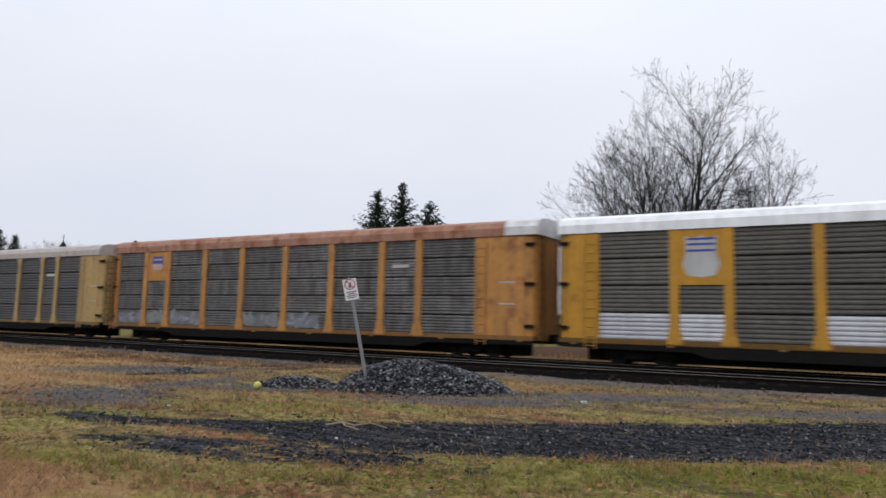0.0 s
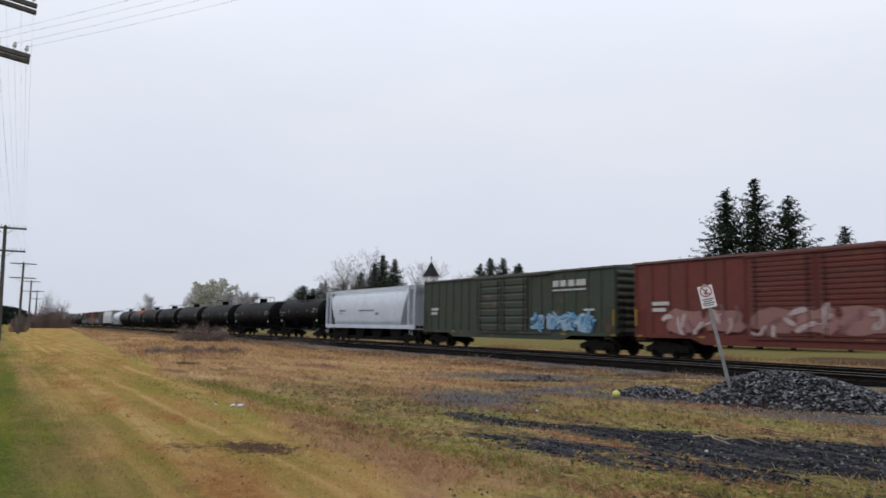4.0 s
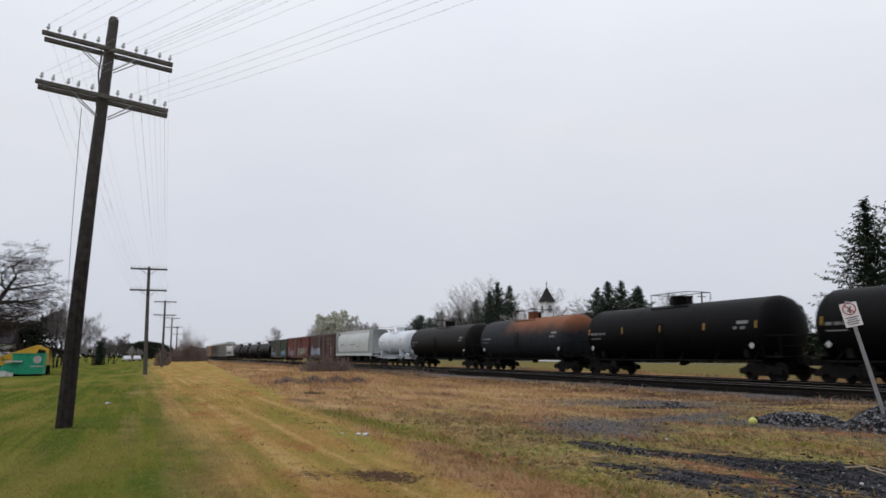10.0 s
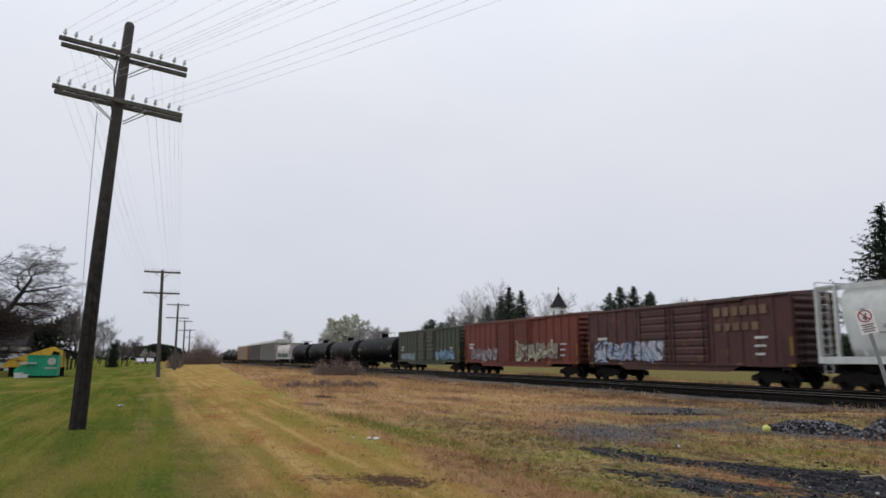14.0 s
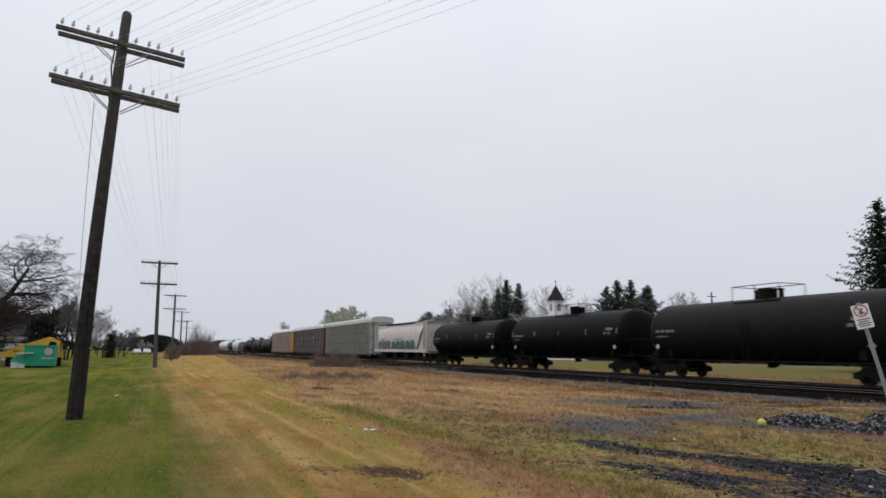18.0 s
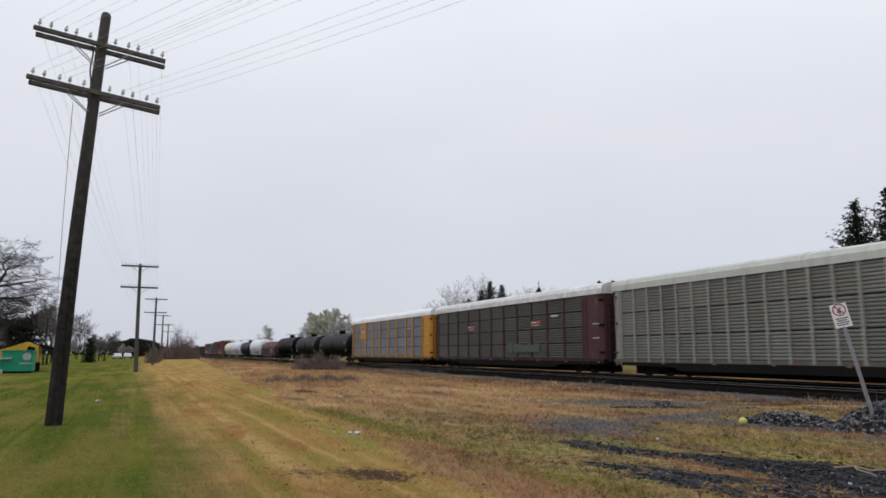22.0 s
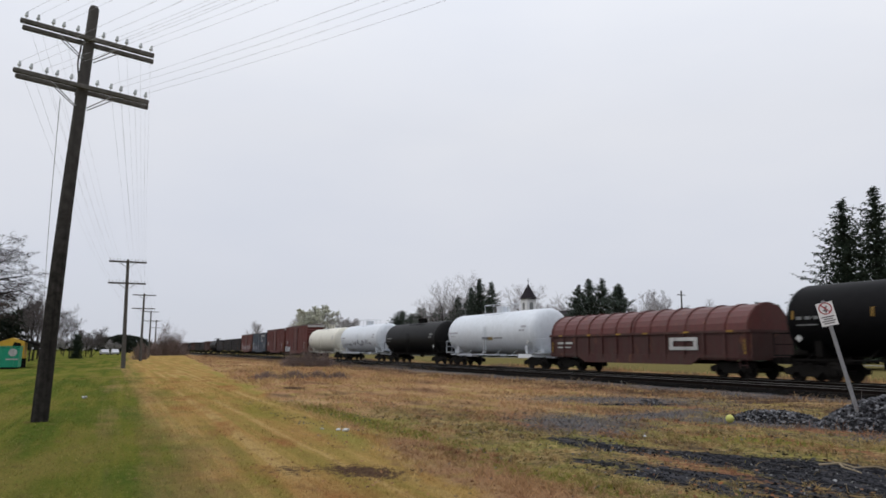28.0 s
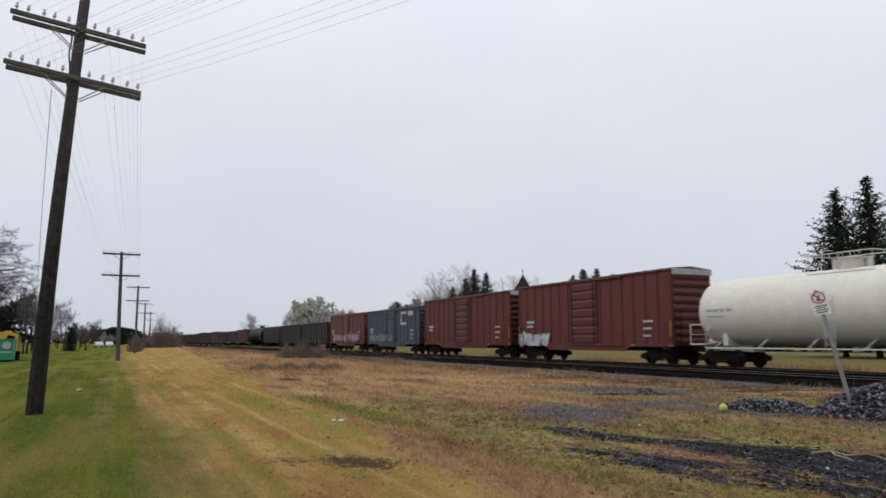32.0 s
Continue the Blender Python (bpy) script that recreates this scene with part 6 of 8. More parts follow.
H_STAIN = surf("stained_white_hopper_paint", (0.5, 0.5, 0.485), (0.42, 0.42, 0.415), 2, 0.55, dirt=0.5, dirt_col=(0.34, 0.21, 0.14), rust=0.1, vary=0.03)
g = hopper(444.2, 464.6, H_STAIN, "stained white covered hopper with teal graffiti", slope=2.1, closed=True)
graffiti(g[0], -7.6, -2.6, 1.55, 2.6, -1.535, "slate", ((0.08, 0.09, 0.11), (0.12, 0.12, 0.14), (0.06, 0.07, 0.08)), ((0.12, 0.12, 0.13), (0.16, 0.16, 0.16), (0.1, 0.1, 0.1)), 41, 4)
graffiti(g[0], -2.2, 6.0, 1.5, 2.6, -1.535, "teal", ((0.02, 0.11, 0.1), (0.03, 0.16, 0.13), (0.015, 0.06, 0.06)), ((0.16, 0.17, 0.15), (0.1, 0.12, 0.1), (0.06, 0.06, 0.06)), 42, 5)
autorack(464.6, 493.2, (0.27, 0.265, 0.235), ((0.15, 0.148, 0.132), (0.112, 0.11, 0.098)), R_GREY, "pale grey-green autorack with many thin posts", [i / 21 for i in range(22)], tiers=3, end_w=(0.9, 1.6), post=0.14, dirt=0.2, rust=0.05, ridges=8)
g = autorack(493.2, 521.4, (0.062, 0.02, 0.026), ((0.075, 0.075, 0.064), (0.05, 0.05, 0.043)), R_PALE, "maroon autorack with brownish grey panels and red emblems", [i / 11 for i in range(12)], tiers=4, end_w=(0.9, 2.4), post=0.16, dirt=0.5)
for i in (3, 8):
    xa = g[4][i]
    bars("emblem_stroke", g[0], M_WHITE_MARK, [(xa + 0.1, 3.3, xa + 1.3, 3.36), (xa + 0.1, 3.5, xa + 0.8, 3.62)], y=-1.545)
    bars("emblem_field", g[0], M_RED_MARK, [(xa + 0.9, 3.5, xa + 1.4, 3.66), (xa + 0.1, 3.4, xa + 1.3, 3.45)], y=-1.548)
graffiti(g[0], 1.0, 6.0, 1.35, 2.1, -1.54, "darkgreen", ((0.03, 0.08, 0.045), (0.05, 0.1, 0.06), (0.08, 0.08, 0.07)), ((0.09, 0.1, 0.085), (0.07, 0.08, 0.07), (0.06, 0.06, 0.05)), 51, 5)
autorack(521.4, 550.5, (0.44, 0.2, 0.016), ((0.2, 0.215, 0.245), (0.12, 0.13, 0.15)), R_WHITE, "yellow autorack with clean grey panels and a white roof", [-12.9, -9.9, -7.5, -4.75, -1.95, 1.05, 3.85, 6.8, 8.85, 11.4], tiers=4, logo=(1, 2, "flag"), dirt=0.35, metres=True, sill_tone=0.5)
tankcar(550.5, 569.2, T_DULL, DULL, seed=14)
tankcar(569.2, 586.8, T_DULL, DULL, seed=15)
tankcar(586.8, 605.2, T_BLACK, BLACK, top=4.3, r=1.6, seed=16)
coilcar(605.2, 623.8, "brown coil car with ribbed red-brown hoods")
g = tankcar(623.8, 641.1, T_WHITE, "white tank car with white side rails", top=4.42, r=1.68, sill=T_WHITE, rails=T_WHITE, marks=M_GREY_MARK, seed=17)
for xa, xb, za, zb, m in ((-0.6, 0.5, -0.55, -0.35, ((0.05, 0.05, 0.07), (0.09, 0.09, 0.12), (0.2, 0.2, 0.2))), (0.4, 1.2, -0.6, -0.35, ((0.3, 0.2, 0.03), (0.2, 0.13, 0.03), (0.1, 0.1, 0.1))), (1.4, 2.8, -0.5, -0.4, ((0.1, 0.1, 0.11), (0.2, 0.2, 0.21), (0.3, 0.3, 0.3)))):
    g[3]("graffiti_stroke", xa, xb, g[2] + za, g[2] + zb, graf_mat("tank%d" % int(10 * xa + 10), m), "small dark painted tag")
tankcar(641.1, 657.9, T_DULL, DULL, seed=18)
g = tankcar(657.9, 675.4, T_WHITE, "white tank car with dark graffiti along its belly", top=4.42, r=1.68, sill=T_WHITE, rails=T_WHITE, marks=M_GREY_MARK, seed=19)
rng = random.Random(77)
for i in range(24):
    x = -5.6 + i * 0.46 + rng.uniform(-0.1, 0.1)
    zl = g[2] - 1.0 + rng.uniform(0, 0.35)
    g[3]("graffiti_stroke", x, x + rng.choice((0.12, 0.16, 0.3, 0.4)), zl, zl + rng.uniform(0.2, 0.6), graf_mat(("slate2", "slate3")[i % 2], (((0.09, 0.095, 0.11), (0.2, 0.2, 0.22), (0.06, 0.06, 0.07)), ((0.2, 0.21, 0.23), (0.34, 0.34, 0.36), (0.14, 0.14, 0.16)))[i % 2]))
tankcar(675.4, 693.0, T_CREAM, "cream tank car with side rails", top=4.42, r=1.68, sill=T_CREAM, rails=T_CREAM, marks=M_GREY_MARK, seed=20)
DARK_RED = (0.11, 0.025, 0.021)
g = boxcar(693.0, 710.3, 5.4, DARK_RED, "dark red boxcar with a white end band and graffiti", door=3.0, white_end=True, rust=0.03, dirt=0.3)
graffiti(g[0], -8.0, -4.0, 0.95, 1.95, -1.47, "mixed", ((0.6, 0.62, 0.62), (0.42, 0.46, 0.5), (0.36, 0.38, 0.36)), ((0.5, 0.5, 0.5), (0.3, 0.3, 0.34), (0.1, 0.1, 0.12)), 61, 4)
boxcar(710.3, 728.0, 5.3, DARK_RED, "dark red boxcar with a white end band", door=3.0, white_end=True, rust=0.03, dirt=0.3)
g = boxcar(728.0, 745.0, 4.9, (0.05, 0.073, 0.105), "weathered blue boxcar with large white emblem strokes", door=2.8, rust=0.1, dirt=0.6)
bars("emblem_stroke", g[0], M_WHITE_MARK, [(2.9, 3.0, 4.5, 3.25), (2.9, 4.1, 4.5, 4.35), (2.9, 3.3, 3.2, 4.05), (4.9, 3.9, 6.3, 4.35)], y=-1.465)
graffiti(g[0], -6.8, 0.5, 1.2, 2.2, -1.5, "greyblue2", ((0.3, 0.32, 0.34), (0.2, 0.2, 0.24), (0.12, 0.12, 0.14)), ((0.07, 0.08, 0.1), (0.1, 0.1, 0.12), (0.08, 0.08, 0.09)), 62, 6)
g = boxcar(745.0, 761.0, 4.9, (0.13, 0.035, 0.028), "dark red boxcar with white graffiti", door=2.8)
graffiti(g[0], -5.5, 5.5, 1.2, 2.3, -1.5, "white2", ((0.55, 0.52, 0.5), (0.4, 0.36, 0.36), (0.25, 0.2, 0.2)), ((0.1, 0.05, 0.05), (0.16, 0.08, 0.08), (0.08, 0.03, 0.03)), 63, 7)
gondola(761.0, 777.0, 3.9, (0.02, 0.02, 0.022), "black high-sided gondola car")
gondola(777.0, 793.0, 3.9, (0.02, 0.02, 0.022), "black high-sided gondola car")
gondola(793.0, 809.0, 3.9, (0.022, 0.022, 0.026), "black high-sided gondola car")
tankcar(809.0, 826.5, T_DULL, DULL, seed=21)
for i, (col, h) in enumerate((((0.08, 0.035, 0.03), 3.9), ((0.03, 0.028, 0.03), 3.7), ((0.03, 0.028, 0.03), 3.7), ((0.09, 0.045, 0.035), 4.0), ((0.03, 0.03, 0.034), 3.8), ((0.07, 0.04, 0.035), 4.1), ((0.05, 0.035, 0.03), 3.9), ((0.03, 0.03, 0.03), 3.7), ((0.09, 0.04, 0.03), 4.0), ((0.04, 0.035, 0.035), 3.9), ((0.04, 0.04, 0.045), 3.7), ((0.08, 0.04, 0.03), 3.9))):
    gondola(826.5 + 16.4 * i, 842.9 + 16.4 * i, h, col, "weathered high-sided gondola car with stakes")
for i in range(4):
    autorack(1023.3 + 28.6 * i, 1051.9 + 28.6 * i, (0.3, 0.3, 0.3), ((0.3, 0.3, 0.3), (0.24, 0.24, 0.24)), R_PALE, "pale grey autorack far down the line", [i / 6 for i in range(7)], tiers=2, ridges=3)


# ---- trees ----
M_BARK = surf("grey_brown_bark", (0.014, 0.012, 0.011), (0.034, 0.029, 0.027), 9, 0.95, bump=0.6, spec=0.08)
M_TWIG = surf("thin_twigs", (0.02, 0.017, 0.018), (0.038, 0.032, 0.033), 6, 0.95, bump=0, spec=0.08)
# far twigs and needles: distance haze and bright sky are mixed into the colour
M_FARTWIG = surf("hazed_far_twigs", (0.25, 0.235, 0.235), (0.34, 0.32, 0.32), 4, 1.0, bump=0)
M_FARNEEDLE = island("hazed_green_needles", [(0.05, 0.064, 0.054), (0.07, 0.087, 0.069), (0.085, 0.1, 0.08), (0.058, 0.073, 0.064)], 0.95, 0.05)
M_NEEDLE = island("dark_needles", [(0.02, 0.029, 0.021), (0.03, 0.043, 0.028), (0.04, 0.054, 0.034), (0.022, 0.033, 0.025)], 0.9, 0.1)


def segment_mesh(name, segs, mat, parent):
    """Tapered three- to six-sided limbs from (start, end, radius, radius)."""
    vs, fs = [], []
    for p0, p1, r0, r1 in segs:
        d = (p1 - p0)
        if d.length < 1e-5:
            continue
        d.normalize()
        u = d.orthogonal()
        u.normalize()
        w = d.cross(u)
        n = 7 if r0 > 0.08 else (4 if r0 > 0.03 else 3)
        b = len(vs)
        for p, r in ((p0, r0), (p1, r1)):
            for i in range(n):
                a = 6.28318 * i / n
                vs.append(p + u * (r * math.cos(a)) + w * (r * math.sin(a)))
        for i in range(n):
            fs.append((b + i, b + (i + 1) % n, b + n + (i + 1) % n, b + n + i))
    return from_arrays(name, [tuple(v) for v in vs], fs, mat, parent)


def grow(rng, p, d, length, r, level, top, segs, spread, up, wig, rmin, fork):
    """A branch that thins towards its tip and sends side branches off in a spiral."""
    k = (7, 6, 5, 4, 3)[level]
    step, r0, turn = length / k, r, rng.uniform(0, 6.28)
    for i in range(k):
        d = (d + Vector((rng.gauss(0, wig), rng.gauss(0, wig), rng.gauss(0, wig * 0.6) + up))).normalized()
        q = p + d * step
        t = (i + 1) / k
        r1 = max(rmin, r0 * (1 - 0.8 * t))
        segs.append((level, p.copy(), q.copy(), max(rmin, r), r1))
        if level < top and t > (0.3 if level == 0 else 0.1):
            for j in range(2 if level < 2 else rng.choice(fork)):
                turn += 2.4 + rng.gauss(0, 0.3)
                u = d.orthogonal().normalized()
                side = u * math.cos(turn) + d.cross(u) * math.sin(turn)
                ang = spread * rng.uniform(0.65, 1.3)
                grow(rng, q, d * math.cos(ang) + side * math.sin(ang), length * (0.66 - 0.34 * t) * rng.uniform(0.65, 1.2), max(rmin, r1 * 0.62), level + 1, top, segs, spread, up, wig, rmin, fork)
        p, r = q, r1


def bare_tree(x, y, h, label, seed, stems=1, spread=0.75, up=0.05, top=3, twig=None, rmin=0.012, base_r=None, leaves=None, name="bare_tree", crown_w=1.0, first=0.6, lean=0.45, wig=0.1, fork=(1, 1, 2)):
    rng = random.Random(seed)
    root = empty(name, label, "tree")
    root.location = (x, y, 0)
    segs = []
    for s in range(stems):
        a = 6.28 * s / max(1, stems - 1) + rng.uniform(0, 0.8)
        k = 0.05 if s == 0 else lean * rng.uniform(0.5, 1.25)
        off = Vector((math.cos(a), math.sin(a), 0)) * (0.0 if s == 0 else 0.4)
        d = Vector((math.cos(a) * k, math.sin(a) * k, 1)).normalized()
        grow(rng, off, d, h * first * (1 - 0.55 * k) * rng.uniform(0.9, 1.08), (base_r or h * 0.018) * (1 if s == 0 else 0.75), 0, top, segs, spread, up, wig, rmin, fork)
    zmax = max(s[2].z for s in segs)
    k = h / zmax
    out = []
    for lv, a, b, r0, r1 in segs:
        out.append((lv, Vector((a.x * k * crown_w, a.y * k * crown_w, a.z * k)), Vector((b.x * k * crown_w, b.y * k * crown_w, b.z * k)), r0, r1))
    segment_mesh("trunk", [s[1:] for s in out if s[0] < 2], M_BARK, root)
    segment_mesh("crown", [s[1:] for s in out if s[0] >= 2], twig or M_TWIG, root)
    if leaves:
        vs, fs = [], []
        for lv, a, b, r0, r1 in out:
            if lv < top - 1:
                continue
            for j in range(leaves[1]):
                c = a.lerp(b, rng.random()) + Vector((rng.gauss(0, 0.12), rng.gauss(0, 0.12), rng.gauss(0, 0.12)))
                u = Vector((rng.gauss(0, 1), rng.gauss(0, 1), rng.gauss(0, 1))).normalized() * leaves[2]
                w = u.orthogonal().normalized() * leaves[2] * 0.6
                n0 = len(vs)
                vs += [tuple(c - u), tuple(c + w), tuple(c + u), tuple(c - w)]
                fs.append((n0, n0 + 1, n0 + 2, n0 + 3))
        from_arrays("leaves", vs, fs, leaves[0], root)
    return root


def conifer(x, y, h, w, label, seed, bare=0.12, dens=1.0, name="conifer_tree", base=0.0, spray=1.0, needle=None, taper=0.74):
    rng = random.Random(seed)
    root = empty(name, label, "tree")
    root.location = (x, y, base)
    segment_mesh("trunk", [(Vector((0, 0, h * i / 6)), Vector((rng.gauss(0, 0.02), 0, h * (i + 1) / 6)), 0.03 + 0.016 * h * (1 - i / 6), 0.03 + 0.016 * h * (1 - (i + 1) / 6)) for i in range(6)], M_BARK, root)
    vs, fs = [], []
    z = h * bare
    while z < h * 0.985:
        f = (z - h * bare) / (h * (1 - bare))
        reach = w * (1 - f) ** taper * rng.uniform(0.7, 1.15) + 0.12
        nb = max(4, int((6 + 6 * (1 - f)) * dens))
        for b in range(nb):
            a = 6.28318 * (b + rng.random()) / nb
            ln = reach * rng.choice((rng.uniform(0.5, 0.85), rng.uniform(0.75, 1.05)))
            zb = z + rng.uniform(-0.025, 0.025) * h
            dz = -0.28 * ln + 0.5 * f * ln
            ns = max(3, int(ln / 0.17))
            for s in range(ns):
                t = (s + 0.6) / ns
                c = Vector((math.cos(a) * ln * t, math.sin(a) * ln * t, zb + dz * t + 0.24 * ln * t * t))
                c += Vector((-math.sin(a), math.cos(a), 0)) * rng.gauss(0, 0.12 * ln * (0.3 + t) * (1.1 - t)) + Vector((0, 0, rng.gauss(0, 0.006 * h)))
                size = spray * (0.2 + 0.06 * (1 - t)) * (0.6 + 0.055 * h) * rng.uniform(0.7, 1.3)
                for q in range(3):
                    u = Vector((math.cos(a + rng.gauss(0, 0.9)), math.sin(a + rng.gauss(0, 0.9)), rng.gauss(-0.25, 0.4))).normalized() * size
                    v = u.cross(Vector((rng.gauss(0, 0.4), rng.gauss(0, 0.4), 1))).normalized() * size * 0.3
                    n0 = len(vs)
                    vs += [tuple(c - u * 0.3 - v), tuple(c - u * 0.3 + v), tuple(c + u)]
                    fs.append((n0, n0 + 1, n0 + 2))
        z += h * 0.027 * (1.15 - 0.4 * f) + 0.05
    from_arrays("crown", vs, fs, needle or M_NEEDLE, root)
    return root


def bush(x, y, r, h, label, seed, mat, n=260, name="bush", thick=1.0):
    rng = random.Random(seed)
    root = empty(name, label, "bush")
    root.location = (x, y, 0)
    segs = []
    for i in range(n):
        a, q = rng.uniform(0, 6.28), rng.uniform(0.0, 1.0)
        flare = 0.5 * min(1.0, r / h)
        d = Vector((math.cos(a) * q * flare, math.sin(a) * q * flare, rng.uniform(0.7, 1.0)))
        p = Vector((math.cos(a) * q * 0.75 * r, math.sin(a) * q * 0.75 * r, 0))
        ln = h * rng.uniform(0.5, 1.05) * (1 - 0.75 * q * q)
        for k in range(4):
            d2 = (d + Vector((rng.gauss(0, 0.22), rng.gauss(0, 0.22), rng.gauss(0, 0.12)))).normalized()
            nxt = p + d2 * ln / 4
            segs.append((p.copy(), nxt.copy(), thick * (0.016 - 0.003 * k), thick * (0.013 - 0.003 * k)))
            if k:
                e2 = p + Vector((rng.gauss(0, 0.35), rng.gauss(0, 0.35), rng.gauss(0.2, 0.25))) * (0.3 * h)
                if e2.z > 0.05:
                    segs.append((p.copy(), e2, 0.012 * thick, 0.006 * thick))
            p = nxt
    segment_mesh("twig_mass", segs, mat, root)
    return root


# large bare tree behind the train, and the spruces beside it
bare_tree(-8.9, 43.0, 17.9, "tall bare many-stemmed tree behind the railway", 101, stems=6, up=0.06, top=4, rmin=0.0065, crown_w=0.92, first=0.62, base_r=0.25, lean=0.34, spread=0.68, fork=(0, 1, 1, 1))
bare_tree(-11.4, 43.5, 12.4, "smaller bare tree behind the railway", 102, stems=3, up=0.05, top=4, rmin=0.007, crown_w=0.8, lean=0.4, base_r=0.17, spread=0.72, fork=(0, 1, 1, 1))
bare_tree(-6.8, 43.5, 12.0, "smaller bare tree behind the railway", 103, stems=3, up=0.04, top=4, rmin=0.007, crown_w=0.7, lean=0.4, base_r=0.17, spread=0.7, fork=(0, 1, 1, 1))
SPRUCE = "tall dark spruce with drooping branches"
conifer(-40.7, 60.6, 16.0, 6.2, SPRUCE, 111, dens=1.9, spray=0.85, taper=0.8)
conifer(-44.8, 61.9, 15.8, 6.8, SPRUCE, 112, dens=1.9, spray=0.85, taper=0.8)
conifer(-37.3, 60.5, 14.0, 5.7, SPRUCE, 113, dens=1.9, spray=0.85, taper=0.8)
conifer(-33.9, 63.5, 11.0, 4.4, SPRUCE, 114, dens=1.1)

# the tree line behind the far part of the train
PALE = "bare tree in the distance, haze painted into its twigs"
for i, (x, y, h, st, w, fine) in enumerate(((-467, 80, 20, 1, 1.1, 0), (-345, 80, 19, 2, 0.9, 0), (-300, 82, 15, 2, 1.2, 0), (-270, 80, 16.5, 2, 1.3, 0), (-174.4, 83, 23.2, 6, 1.2, 1), (-166, 86, 18, 3, 1.0, 0), (-142.4, 84, 17.4, 4, 1.15, 1), (-136, 92, 15.0, 2, 1.1, 0), (-126, 88, 13.6, 2, 1.2, 0), (-98, 84, 12.2, 3, 1.1, 1), (-91, 82, 11.5, 3, 1.1, 1), (-86, 84, 10.0, 1, 1.0, 0))):
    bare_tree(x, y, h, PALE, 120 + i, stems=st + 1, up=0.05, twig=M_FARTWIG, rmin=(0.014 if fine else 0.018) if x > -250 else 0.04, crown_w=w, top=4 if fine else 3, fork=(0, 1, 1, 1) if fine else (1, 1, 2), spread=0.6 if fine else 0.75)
M_WILLOW = island("yellow_green_leaf", [(0.46, 0.46, 0.37), (0.56, 0.56, 0.45), (0.38, 0.38, 0.32)], 0.9, 0.1)
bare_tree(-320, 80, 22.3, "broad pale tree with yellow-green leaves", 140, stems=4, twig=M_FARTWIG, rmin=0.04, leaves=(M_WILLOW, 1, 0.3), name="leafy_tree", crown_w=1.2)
FIR = "dark fir tree in the distant row"
for i, (x, y, h, w, e) in enumerate(((-155.0, 80, 19.2, 5.6, 0.8), (-148.7, 80, 17.9, 5.0, 0.85), (-161.3, 81, 17.6, 5.6, 0.8), (-169.2, 81, 15.8, 6.0, 0.8), (-158, 84, 14.5, 5.5, 0.7), (-176.5, 83, 12.6, 6.0, 0.6), (-183, 82, 13.6, 6.4, 0.55), (-189.5, 83, 12.2, 5.0, 0.6), (-195.5, 82, 14.1, 5.2, 0.7), (-200.8, 83, 14.0, 5.0, 0.65), (-207, 83, 12.8, 5.6, 0.55), (-213, 82, 13.9, 6.4, 0.55), (-220, 83, 12.4, 6.0, 0.5), (-229, 83, 10.5, 5.0, 0.6), (-110.1, 80, 15.0, 5.4, 0.85), (-107.4, 81, 14.7, 5.0, 0.85), (-113.5, 80, 13.9, 5.6, 0.85), (-103.2, 81, 13.3, 4.6, 0.85), (-101.3, 80, 13.4, 4.8, 0.85), (-75, 84, 8.6, 3.0, 0.8), (-72.5, 85, 8.0, 2.6, 0.8))):
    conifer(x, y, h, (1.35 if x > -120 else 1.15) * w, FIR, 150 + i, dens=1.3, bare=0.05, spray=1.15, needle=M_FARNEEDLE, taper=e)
M_HEDGE = island("dark_hedge_leaf", [(0.012, 0.018, 0.012), (0.02, 0.026, 0.016), (0.03, 0.03, 0.02)], 0.95, 0.05)


def hedge(x0, y0, x1, y1, h, depth, n, label, seed, mat, leaf=0.3, name="hedge"):
    rng = np.random.RandomState(seed)
    t, s = rng.uniform(0, 1, n), rng.uniform(-1, 1, n)
    dx, dy = x1 - x0, y1 - y0
    ln = math.hypot(dx, dy)
    x, y = x0 + dx * t - dy / ln * s * depth, y0 + dy * t + dx / ln * s * depth
    z = h * np.sqrt(rng.uniform(0, 1, n)) * (0.75 + 0.3 * wave(x * 1.0, y * 1.0, seed, 0.35))
    u = rng.normal(0, 1, (n, 3))
    u /= np.linalg.norm(u, axis=1)[:, None]
    w = np.cross(u, rng.normal(0, 1, (n, 3)))
    w /= np.linalg.norm(w, axis=1)[:, None]
    c = np.stack([x, y, np.maximum(z, 0.1)], 1)
    p = np.stack([c - u * leaf, c + w * leaf * 0.7, c + u * leaf, c - w * leaf * 0.7], 1)
    return tagged(from_arrays(name, p.reshape(-1, 3).tolist(), (4 * np.arange(n)[:, None] + np.arange(4)).tolist(), mat), label, "bushes", kind="stuff")


hedge(-420, 80, -60, 88, 4.5, 4, 30000, "low dark thicket along the far side of the railway", 171, M_HEDGE, 0.55, "thicket")
hedge(-62, 88, 60, 86, 3.5, 3, 12000, "low dark thicket along the far side of the railway", 172, M_HEDGE, 0.4, "thicket")

